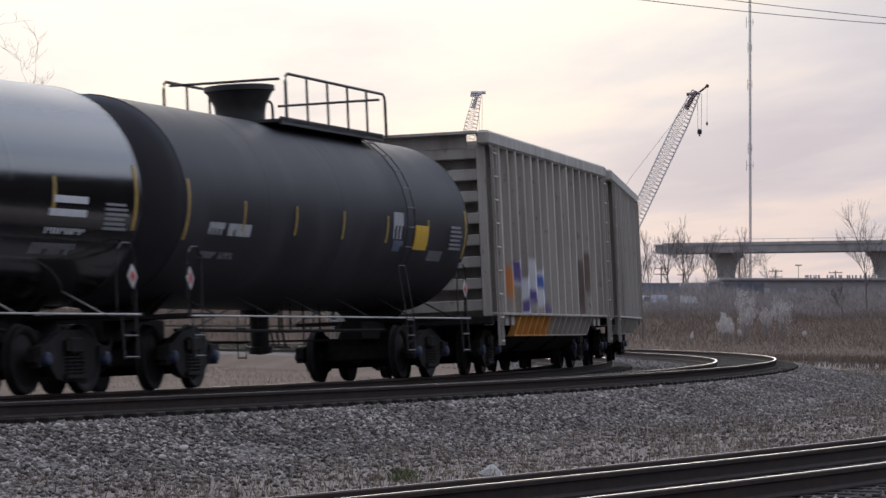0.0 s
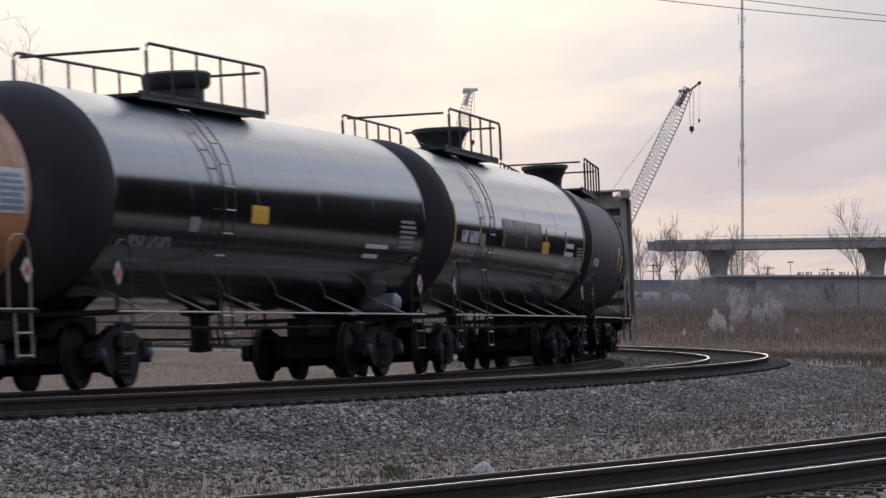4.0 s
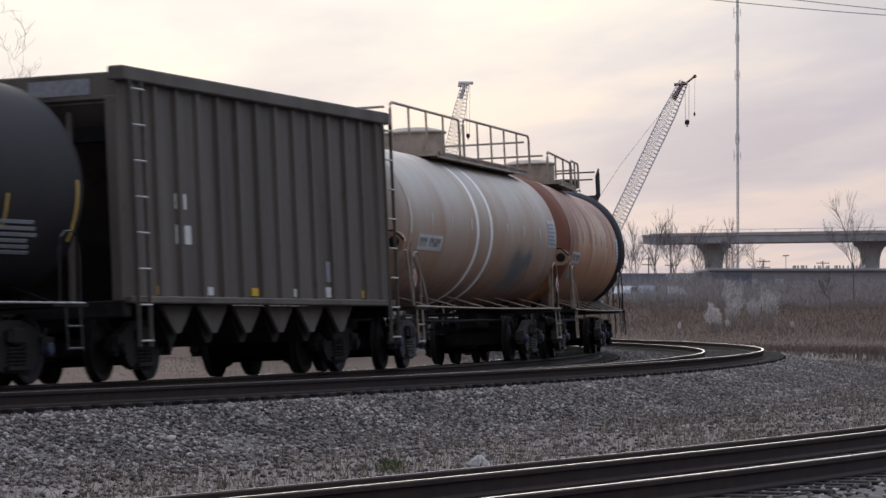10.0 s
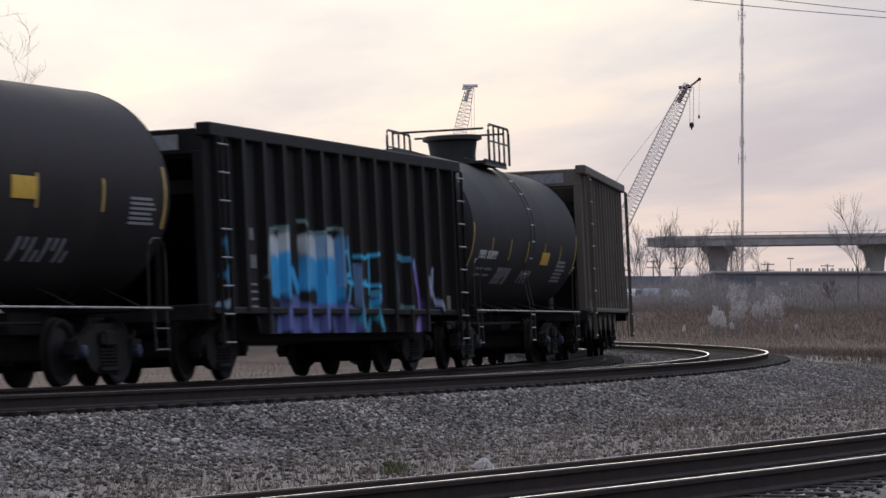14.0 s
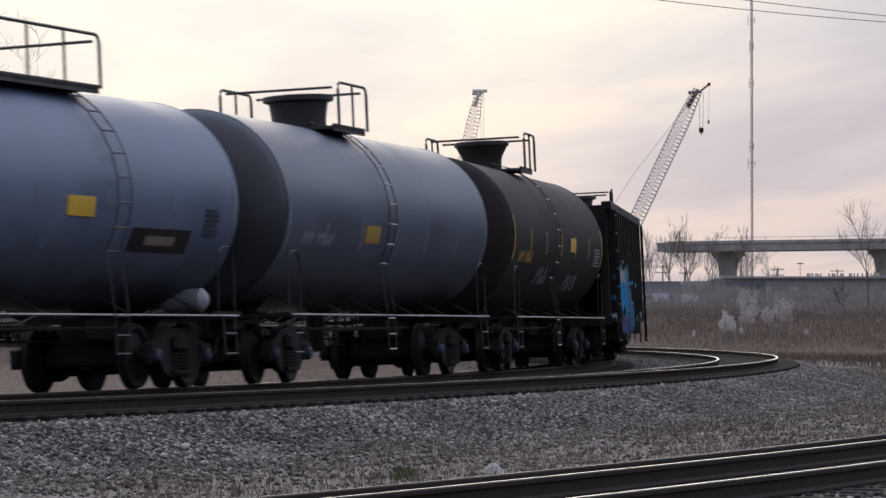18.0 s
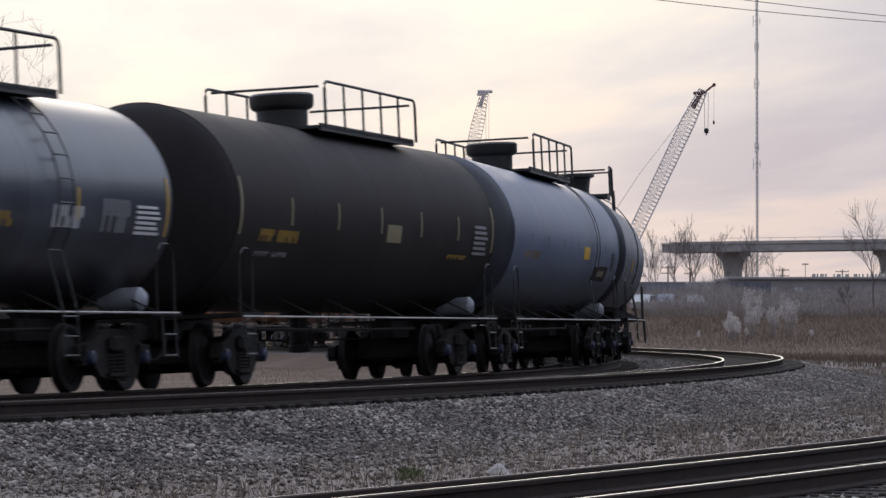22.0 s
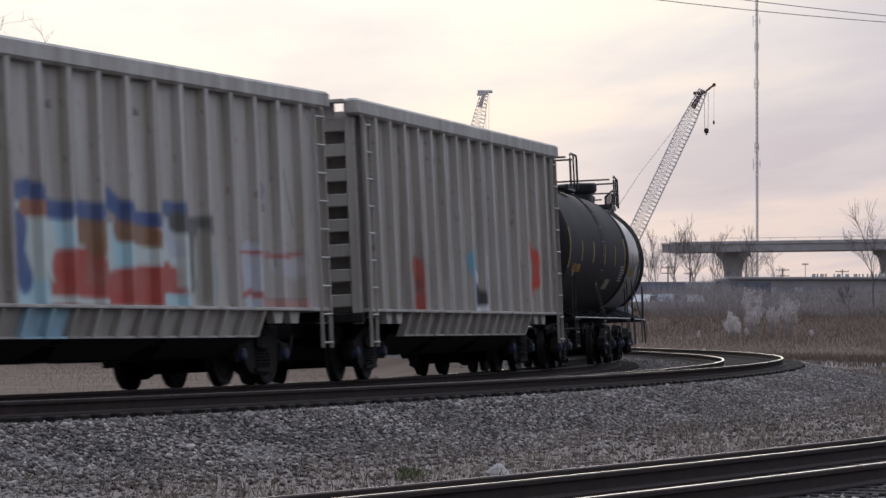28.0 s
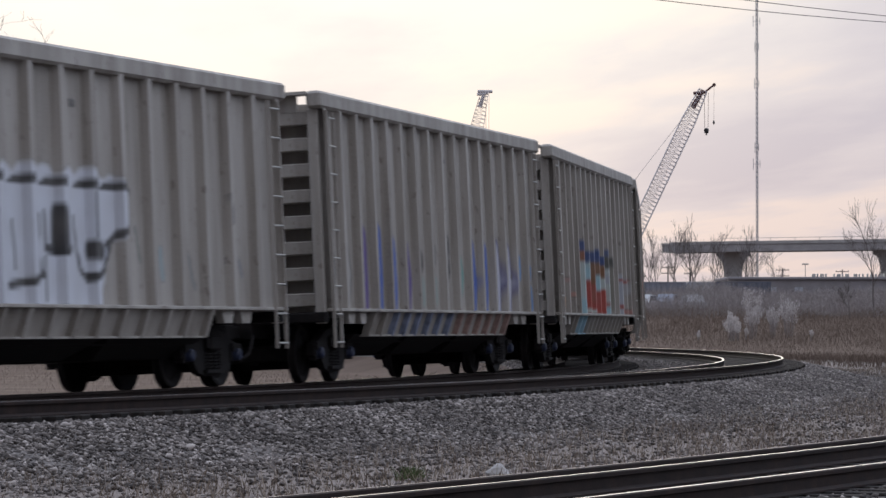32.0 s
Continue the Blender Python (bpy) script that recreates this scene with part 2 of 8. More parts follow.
M = dict(
    black_gloss=shade("black_gloss_paint", plain((0.010, 0.009, 0.0095)), 0.13, scale=1.5, bump=0.010, fine=2.5, rough_var=0.04, spec=0.5, coat=0.45, dust=(3.45, 4.3)),
    patch_black=shade("dull_repainted_patch", plain((0.015, 0.011, 0.010), 0.3), 0.3, scale=2.0, bump=0.02, spec=0.5),
    black_satin=shade("black_satin_paint", [(0.3, (0.0155, 0.0145, 0.0175)), (0.52, (0.0225, 0.021, 0.025)), (0.64, (0.033, 0.031, 0.036)), (0.78, (0.058, 0.055, 0.063))], 0.56, scale=0.9, stretch=(1.4, 1, 0.4), bump=0.04, rough_var=0.14, spec=0.2),
    flat_black=shade("flat_soot_black_paint", [(0.3, (0.01332, 0.0111, 0.01221)), (0.5, (0.01924, 0.01628, 0.01776)), (0.75, (0.03108, 0.02664, 0.02738))], 0.72, scale=0.9, stretch=(1, 1, 0.35), bump=0.05, spec=0.14),
    black_dusty=shade("black_dusty_paint", [(0.3, (0.0128, 0.01136, 0.0128)), (0.5, (0.0184, 0.0164, 0.0184)), (0.75, (0.0296, 0.0264, 0.0272))], 0.70, scale=0.9, stretch=(1, 1, 0.35), bump=0.05, spec=0.16),
    brown_black=shade("brown_black_paint", [(0.3, (0.01386, 0.01092, 0.01159)), (0.55, (0.01974, 0.01554, 0.01613)), (0.75, (0.03192, 0.0252, 0.02394))], 0.66, scale=0.8, stretch=(1, 1, 0.3), bump=0.05, spec=0.14),
    blue_grey=shade("blue_grey_paint", [(0.3, (0.04056, 0.04836, 0.07644)), (0.5, (0.05616, 0.0663, 0.1014)), (0.72, (0.0819, 0.09438, 0.1326))], 0.45, scale=0.8, stretch=(1, 1, 0.4), bump=0.04, spec=0.4, extra=soot(0.8, 1.2, 2.2, (0.022, 0.020, 0.022))),
    pale_blue=shade("pale_blue_paint", [(0.3, (0.0581, 0.07636, 0.1311)), (0.5, (0.07968, 0.1029, 0.1685)), (0.72, (0.1112, 0.1361, 0.2058))], 0.45, scale=0.8, stretch=(1, 1, 0.4), bump=0.04, spec=0.4, extra=soot(0.85, 1.2, 2.3, (0.022, 0.020, 0.022))),
    blue_gloss=shade("worn_blue_black_paint", [(0.3, (0.02788, 0.03198, 0.0451)), (0.5, (0.03936, 0.04428, 0.0615)), (0.72, (0.05904, 0.0656, 0.08528))], 0.34, scale=0.9, stretch=(0.9, 1, 0.5), bump=0.02, rough_var=0.06, coat=0.1, extra=soot(0.9, 1.3, 2.4)),
    # blue of the tank heads, darkened to carry the shade on the dished ends
    shaded_blue=shade("shaded_head_blue", plain((0.022, 0.024, 0.036), 0.3), 0.45, scale=1.0, bump=0.03),
    rust_orange=shade("rusted_cream_paint", [(0.34, (0.43, 0.31, 0.205)), (0.44, (0.42, 0.245, 0.125)), (0.54, (0.39, 0.175, 0.068)), (0.68, (0.26, 0.085, 0.036))], 0.6, scale=0.55, stretch=(1.2, 1.2, 0.5), bump=0.08, extra=rust_from_top),
    rust_white=shade("rust_stained_white_paint", [(0.3, (0.39, 0.355, 0.32)), (0.5, (0.355, 0.312, 0.27)), (0.62, (0.33, 0.268, 0.208)), (0.78, (0.29, 0.18, 0.105))], 0.55, scale=0.6, stretch=(1.5, 1.5, 0.5), bump=0.06, extra=stained_white),
    grey_hopper=shade("dusty_grey_paint", [(0.28, (0.194, 0.168, 0.145)), (0.42, (0.296, 0.268, 0.238)), (0.56, (0.358, 0.329, 0.298)), (0.74, (0.441, 0.410, 0.378))], 0.62, scale=1.0, stretch=(2.4, 2.4, 0.22), bump=0.05, extra=pocked(0.55, (0.13, 0.10, 0.085))),
    grey_hopper_side=shade("dusty_grey_side_paint", [(0.28, (0.194, 0.168, 0.145)), (0.42, (0.296, 0.268, 0.238)), (0.56, (0.358, 0.329, 0.298)), (0.74, (0.441, 0.410, 0.378))], 0.62, scale=1.0, stretch=(2.4, 2.4, 0.22), bump=0.05, extra=pocked(0.55, (0.13, 0.10, 0.085)), attr="paint"),
    brown_hopper=shade("brown_grey_paint", [(0.3, (0.0646, 0.05225, 0.04275)), (0.5, (0.095, 0.0798, 0.0665)), (0.72, (0.1311, 0.1111, 0.09405))], 0.7, scale=0.8, stretch=(1.8, 1.8, 0.25), bump=0.05, spec=0.25, extra=pocked(0.6, (0.05, 0.034, 0.026))),
    brown_hopper_side=shade("brown_grey_side_paint", [(0.3, (0.0646, 0.05225, 0.04275)), (0.5, (0.095, 0.0798, 0.0665)), (0.72, (0.1311, 0.1111, 0.09405))], 0.7, scale=0.8, stretch=(1.8, 1.8, 0.25), bump=0.05, spec=0.25, extra=pocked(0.6, (0.05, 0.034, 0.026)), attr="paint"),
    black_hopper=shade("flat_black_paint", [(0.3, (0.00702, 0.00612, 0.00648)), (0.5, (0.01098, 0.00936, 0.00972)), (0.72, (0.0225, 0.01845, 0.01755))], 0.62, scale=0.9, stretch=(1.8, 1.8, 0.25), bump=0.05, spec=0.15),
    black_hopper_side=shade("flat_black_side_paint", [(0.3, (0.00702, 0.00612, 0.00648)), (0.5, (0.01098, 0.00936, 0.00972)), (0.72, (0.0225, 0.01845, 0.01755))], 0.62, scale=0.9, stretch=(1.8, 1.8, 0.25), bump=0.05, spec=0.15, attr="paint"),
    steel_dark=shade("dark_running_gear", [(0.3, (0.0085, 0.00731, 0.00731)), (0.5, (0.01275, 0.01088, 0.01088)), (0.75, (0.0238, 0.01955, 0.0187))], 0.75, scale=6, bump=0.2, spec=0.15),
    steel_brown=shade("brown_running_gear", [(0.3, (0.013, 0.0104, 0.009)), (0.5, (0.021, 0.016, 0.0135)), (0.75, (0.038, 0.028, 0.022))], 0.7, scale=6, bump=0.2),
    wheel_rim=shade("worn_wheel_steel", plain((0.10, 0.085, 0.075), 0.4), 0.45, 0.7, scale=5, bump=0.1),
    rail_side=shade("rusty_rail_side", [(0.3, (0.016, 0.0115, 0.0105)), (0.5, (0.026, 0.018, 0.016)), (0.75, (0.042, 0.028, 0.023))], 0.85, scale=5, bump=0.2, spec=0.15),
    rail_top=shade("polished_rail_head", plain((0.46, 0.44, 0.43), 0.15), 0.30, 1.0, scale=8, bump=0.0, rough_var=0.06),
    rail_rust=shade("dull_rusty_rail_head", plain((0.19, 0.15, 0.13), 0.3), 0.5, 0.3, scale=8, bump=0.05),
    rod_pale=shade("pale_worn_handrail", plain((0.36, 0.34, 0.32), 0.3), 0.5, scale=5, bump=0.02),
    rod_black=shade("black_handrail", plain((0.018, 0.017, 0.017), 0.3), 0.5, scale=5, bump=0.02),
    rod_tan=shade("rust_tan_handrail", plain((0.30, 0.24, 0.19), 0.3), 0.6, scale=5, bump=0.02),
    rod_grey=shade("grey_handrail", plain((0.38, 0.365, 0.34), 0.2), 0.6, scale=5, bump=0.02),
    rust_tan=shade("rusty_tan_paint", [(0.3, (0.42, 0.30, 0.21)), (0.5, (0.36, 0.21, 0.13)), (0.72, (0.22, 0.09, 0.045))], 0.65, scale=4, bump=0.05),
    yellow_dim=shade("worn_yellow_stencil", plain((0.30, 0.18, 0.025), 0.2), 0.6, scale=9, bump=0.0),
    yellow_faded=shade("faded_yellow_stencil", plain((0.20, 0.17, 0.10), 0.2), 0.6, scale=9, bump=0.0),
    yellow=shade("yellow_reflective_tape", plain((0.55, 0.33, 0.03), 0.15), 0.5, scale=9, bump=0.0),
    tape_yellow=shade("dull_yellow_tape", plain((0.36, 0.235, 0.055), 0.25), 0.55, scale=14, bump=0.0),
    white_mark=shade("white_stencil_paint", plain((0.52, 0.52, 0.54), 0.12), 0.6, scale=12, bump=0.0),
    band_white=shade("white_painted_band", plain((0.72, 0.70, 0.68), 0.15), 0.5, scale=4, bump=0.0),
    tape_white=shade("white_reflective_tape", plain((0.55, 0.54, 0.52), 0.12), 0.5, scale=9, bump=0.0),
    panel_white=shade("dirty_white_panel", plain((0.42, 0.40, 0.385), 0.2), 0.6, scale=5, bump=0.0),
    stencil_grey=shade("worn_dark_stencil", plain((0.20, 0.19, 0.185), 0.35), 0.7, scale=20, bump=0.0),
    tape_faint=shade("weathered_tape", plain((0.16, 0.165, 0.19), 0.3), 0.6, scale=9, bump=0.0),
    rust_tan_faint=shade("worn_tan_stencil", plain((0.17, 0.13, 0.10), 0.3), 0.6, scale=9, bump=0.0),
    faint_mark=shade("faded_stencil_paint", plain((0.20, 0.20, 0.215), 0.2), 0.6, scale=12, bump=0.0),
    label_blue=shade("blue_white_label", plain((0.16, 0.19, 0.27), 0.2), 0.5, scale=14, bump=0.0),
    red_mark=shade("red_diamond_placard", plain((0.35, 0.04, 0.03), 0.2), 0.5, scale=9, bump=0.0),
    blue_cap=shade("dull_blue_bearing_cap", plain((0.020, 0.027, 0.060), 0.3), 0.55, scale=9, bump=0.0),
    cylinder_grey=shade("pale_grey_tank_paint", plain((0.24, 0.25, 0.29), 0.3), 0.5, scale=5, bump=0.03),
    tie=shade("creosoted_wood", [(0.3, (0.010, 0.008, 0.007)), (0.5, (0.019, 0.015, 0.013)), (0.75, (0.036, 0.029, 0.025))], 0.9, scale=4, stretch=(0.3, 3, 3), bump=0.4, rand=0.35, spec=0.2),
)


# ---- shapes ----
class Shape:
    """Collects faces for one mesh."""
    def __init__(self):
        self.v, self.f, self.round = [], [], []

    def add(self, verts, faces, smooth=False):
        o = len(self.v)
        self.v += [tuple(p) for p in verts]
        self.f += [tuple(i + o for i in q) for q in faces]
        self.round += [smooth] * len(faces)
        return self

    def box(self, x0, x1, y0, y1, z0, z1, chamfer=0.0):
        if chamfer <= 0:
            p = [(x, y, z) for x in (x0, x1) for y in (y0, y1) for z in (z0, z1)]
            return self.add(p, [(0, 1, 3, 2), (4, 6, 7, 5), (0, 4, 5, 1), (2, 3, 7, 6), (0, 2, 6, 4), (1, 5, 7, 3)])
        c = chamfer
        ring = lambda z, i: [(x0 + c + i, y0 + i, z), (x1 - c - i, y0 + i, z), (x1 - i, y0 + c + i, z), (x1 - i, y1 - c - i, z), (x1 - c - i, y1 - i, z), (x0 + c + i, y1 - i, z), (x0 + i, y1 - c - i, z), (x0 + i, y0 + c + i, z)]
        p = ring(z0, c) + ring(z0 + c, 0) + ring(z1 - c, 0) + ring(z1, c)
        q = [tuple(range(7, -1, -1)), tuple(range(24, 32))]
        for k in range(3):
            q += [(8 * k + i, 8 * k + (i + 1) % 8, 8 * k + 8 + (i + 1) % 8, 8 * k + 8 + i) for i in range(8)]
        return self.add(p, q)

    def tube(self, pts, r, n=6, r2=None, caps=True):
        pts = [Vector(p) for p in pts]
        rings = []
        for i, p in enumerate(pts):
            d = (pts[min(i + 1, len(pts) - 1)] - pts[max(i - 1, 0)]).normalized()
            a = d.orthogonal().normalized() if abs(d.z) > 0.95 else d.cross(Vector((0, 0, 1))).normalized()
            b = d.cross(a)
            k = r if r2 is None else r + (r2 - r) * i / (len(pts) - 1)
            rings.append([p + (a * math.cos(6.28319 * j / n) + b * math.sin(6.28319 * j / n)) * k for j in range(n)])
        q = [(i * n + j, i * n + (j + 1) % n, (i + 1) * n + (j + 1) % n, (i + 1) * n + j) for i in range(len(pts) - 1) for j in range(n)]
        if caps:
            q += [tuple(range(n - 1, -1, -1)), tuple(range((len(pts) - 1) * n, len(pts) * n))]
        return self.add([v for g in rings for v in g], q, n > 5)

    def lathe(self, prof, n, axis="x", at=(0, 0, 0), caps=False):
        """prof: (along, radius) pairs, turned round an axis through at."""
        p = []
        for s, r in prof:
            for j in range(n):
                c, d = r * math.cos(6.28319 * j / n), r * math.sin(6.28319 * j / n)
                p.append((at[0] + s, at[1] + c, at[2] + d) if axis == "x" else (at[0] + c, at[1] + s, at[2] + d) if axis == "y" else (at[0] + c, at[1] + d, at[2] + s))
        q = [(i * n + j, i * n + (j + 1) % n, (i + 1) * n + (j + 1) % n, (i + 1) * n + j) for i in range(len(prof) - 1) for j in range(n)]
        if caps:
            q += [tuple(range(n - 1, -1, -1)), tuple(range((len(prof) - 1) * n, len(prof) * n))]
        return self.add(p, q, True)

    def slab(self, outline, y0, y1):
        """An outline in x and z, thick along y."""
        n = len(outline)
        p = [(x, y0, z) for x, z in outline] + [(x, y1, z) for x, z in outline]
        return self.add(p, [tuple(range(n)), tuple(range(2 * n - 1, n - 1, -1))] + [(i, i + n, (i + 1) % n + n, (i + 1) % n) for i in range(n)])

    def mesh(self, name, mat, sharp=35.0):
        me = bpy.data.meshes.new(name)
        me.from_pydata(self.v, [], self.f)
        me.polygons.foreach_set("use_smooth", self.round)
        if any(self.round):
            me.set_sharp_from_angle(angle=radians(sharp))
        me.materials.append(mat)
        return me


def part(name, shape, mat, parent, label=""):
    """One mesh object under a thing or a part."""
    ob = new(name, shape.mesh(name, mat) if isinstance(shape, Shape) else shape)
    ob.parent = parent
    return tagged(ob, label)


def again(name, mesh, parent, m, label=""):
    """A part that shares a mesh, placed by m."""
    ob = new(name, mesh)
    ob.parent = parent
    ob.matrix_basis = m
    return tagged(ob, label)


def thing(name, label, category, group="", kind="", m=None):
    ob = new(name)
    ob.empty_display_size = 0.3
    if m:
        ob.matrix_basis = m
    return tagged(ob, label, category, group, kind)


# ---- the line: a curve to the left, tightening slowly, straight at both ends ----
GAUGE, CANT, TRACK_2, TRACK_3 = 1.505, 0.07, 4.308, 14.55
STEP = 0.25


def lay_line():
    rows = {0: (-2.42283, 60.87994, radians(15.21761))}
    bend = lambda s: 0.00509 + 0.0836e-4 * min(s, 75.0) if -50 < s < 140 else 0.0
    for sign, n in ((1, 1500), (-1, 1500)):
        x, y, a = rows[0]
        for i in range(1, n):
            s = sign * (i - 0.5) * STEP
            a2 = a - bend(s) * sign * STEP
            x, y = x + math.sin((a + a2) / 2) * sign * STEP, y + math.cos((a + a2) / 2) * sign * STEP
            a = a2
            rows[sign * i] = (x, y, a)
    return rows


LINE = lay_line()


def on_line(s, n=0.0):
    """Ground point at s metres along the train's track, n metres to its right, and the heading."""
    i = math.floor(s / STEP)
    (x0, y0, a0), (x1, y1, a1), k = LINE[i], LINE[i + 1], s / STEP - i
    a = a0 + (a1 - a0) * k
    return x0 + (x1 - x0) * k + n * math.cos(a), y0 + (y1 - y0) * k - n * math.sin(a), a


def run(t):
    """How far the train has rolled by t."""
    return 8.00755 * t + 0.0096459 * ((t - 16) ** 2 - 256) / 2


# ---- running gear, shared by all cars ----
WHEEL_R = 0.457


def wheel_mesh():
    s = Shape()
    s.lathe([(-0.98, 0.0), (-0.98, 0.075), (-0.86, 0.08), (-0.80, 0.085), (-0.80, 0.15), (-0.79, 0.17), (-0.755, 0.34), (-0.80, 0.38), (-0.815, 0.44), (-0.81, 0.452), (-0.72, 0.457), (-0.705, 0.482), (-0.685, 0.482), (-0.675, 0.44), (-0.69, 0.37), (-0.71, 0.20), (-0.66, 0.12), (-0.60, 0.085), (0, 0.08)], 28, "y")
    s.add([(x, -y, z) for x, y, z in s.v], [tuple(i for i in reversed(q)) for q in s.f], True)
    return s.mesh("wheelset", M["steel_dark"], 40)


def side_frame_shape():
    s = Shape()
    s.slab([(-1.12, 0.60), (-1.14, 0.42), (-1.02, 0.36), (-0.76, 0.40), (-0.52, 0.20), (-0.30, 0.15), (0.30, 0.15), (0.52, 0.20), (0.76, 0.40), (1.02, 0.36), (1.14, 0.42), (1.12, 0.60), (0.80, 0.66), (0.42, 0.80), (0.2, 0.84), (-0.2, 0.84), (-0.42, 0.80), (-0.80, 0.66)], 0.94, 1.06)
    for x in (-0.19, 0.0, 0.19):
        for k in range(5):
            z = 0.26 + k * 0.05
            s.tube([(x + 0.075 * math.cos(a * 1.0472), 1.075 + 0.045 * math.sin(a * 1.0472), z + a * 0.008) for a in range(7)], 0.013, 4, caps=False)
    s.box(-0.34, 0.34, 1.05, 1.13, 0.19, 0.24)
    s.box(-0.30, 0.30, 1.0, 1.12, 0.56, 0.70)
    for x in (-0.89, 0.89):
        s.box(x - 0.17, x + 0.17, 0.93, 1.10, 0.50, 0.62)
        s.box(x - 0.20, x - 0.15, 0.95, 1.08, 0.34, 0.6)
        s.box(x + 0.15, x + 0.20, 0.95, 1.08, 0.34, 0.6)
    return s


WHEELSET = wheel_mesh()
SIDE_FRAME = side_frame_shape().mesh("side_frame", M["steel_dark"])
SIDE_FRAME_BROWN = side_frame_shape().mesh("side_frame", M["steel_brown"])
BEARING = Shape().lathe([(0, 0.0), (0, 0.06), (0.02, 0.085), (0.10, 0.10), (0.16, 0.10)], 14, "y").mesh("bearing_cap", M["blue_cap"])
BEARING_PLAIN = Shape().lathe([(0, 0.0), (0, 0.06), (0.02, 0.085), (0.10, 0.10), (0.16, 0.10)], 14, "y").mesh("bearing_cap", M["steel_dark"])
BOLSTER = Shape().box(-0.22, 0.22, -1.15, 1.15, 0.52, 0.74, 0.03).box(-0.16, 0.16, -0.5, 0.5, 0.72, 0.86, 0.02).box(-0.95, 0.95, -0.08, 0.08, 0.30, 0.42).box(-0.60, -0.5, -0.7, 0.7, 0.28, 0.42).box(0.5, 0.6, -0.7, 0.7, 0.28, 0.42).box(-1.0, 1.0, -0.62, 0.62, 0.34, 0.60, 0.03).box(-0.50, 0.50, -0.95, 0.95, 0.22, 0.52, 0.03).mesh("bogie", M["steel_dark"])
CARS = []


def running_gear(car, centres, blue=False, brown=False):
    """Two bogies with their wheelsets, at +- half the distance between centres."""
    sets = []
    for c in (centres / 2, -centres / 2):
        bogie = again("bogie", BOLSTER, car, pose(c, 0, 0), "cast steel bogie, black with brake dust")
        for turn in (0, 180):
            again("side_frame", SIDE_FRAME_BROWN if brown else SIDE_FRAME, bogie, pose(0, 0, 0, 0, 0, turn))
            for x in (-0.89, 0.89):
                again("bearing_cap", BEARING if blue else BEARING_PLAIN, bogie, pose(x, -1.16 if turn == 0 else 1.16, WHEEL_R, 0, 0, turn))
        for x in (-0.89, 0.89):
            sets.append((again("wheelset", WHEELSET, car, pose(c + x, 0, WHEEL_R)), c + x))
    return sets


COUPLER = Shape().box(-0.75, 0.30, -0.10, 0.10, 0.72, 0.92, 0.02).box(0.25, 0.62, -0.14, 0.14, 0.68, 0.96, 0.04).box(0.55, 0.80, -0.02, 0.16, 0.68, 0.96, 0.03).mesh("coupler", M["steel_dark"])
HOSE = Shape().tube([(0, 0.35, 0.75), (0.10, 0.36, 0.66), (0.22, 0.35, 0.50), (0.36, 0.30, 0.42), (0.52, 0.2, 0.40), (0.66, 0.12, 0.44)], 0.028, 6).mesh("air_hose", M["steel_dark"])


def ends(car, half):
    for turn in (0, 180):
        m = pose(half if turn == 0 else -half, 0, 0, 0, 0, turn)
        again("coupler", COUPLER, car, m)
        again("air_hose", HOSE, car, m)


def arc_patch(x0, x1, a0, a1, r, zc, proud=0.006, skew=0.0, n=8):
    """A thin plate bent round the shell, on the near side; angles in degrees above the middle."""
    s = Shape()
    p = []
    for i in range(n + 1):
        a, dx = radians(a0 + (a1 - a0) * i / n), skew * i / n
        for rr in (r - 0.01, r + proud):
            for x in (x0 + dx, x1 + dx):
                p.append((x, -rr * math.cos(a), zc + rr * math.sin(a)))
    q = []
    for i in range(n):
        b = 4 * i
        q += [(b + 2, b + 3, b + 7, b + 6), (b, b + 2, b + 6, b + 4), (b + 3, b + 1, b + 5, b + 7)]
    q += [(0, 1, 3, 2), (4 * n, 4 * n + 2, 4 * n + 3, 4 * n + 1)]
    return s.add(p, q, False)


def lettering(x0, x1, a0, a1, r, zc, n, seed):
    """A line of unreadable stencilled marks as bars."""
    rnd, s, w = random.Random(seed), Shape(), (x1 - x0) / n
    for i in range(n):
        if n > 6 and i == 4:
            continue
        x = x0 + i * w
        k = rnd.random()
        for part_x, lo, hi in ((x, 0, 1), (x + w * 0.5, 0.0 if k < 0.5 else 0.5, 1 if k > 0.2 else 0.5)):
            g = arc_patch(part_x, part_x + w * 0.24, a0 + (a1 - a0) * lo, a0 + (a1 - a0) * hi, r, zc, n=2)
            s.add(g.v, g.f)
    return s


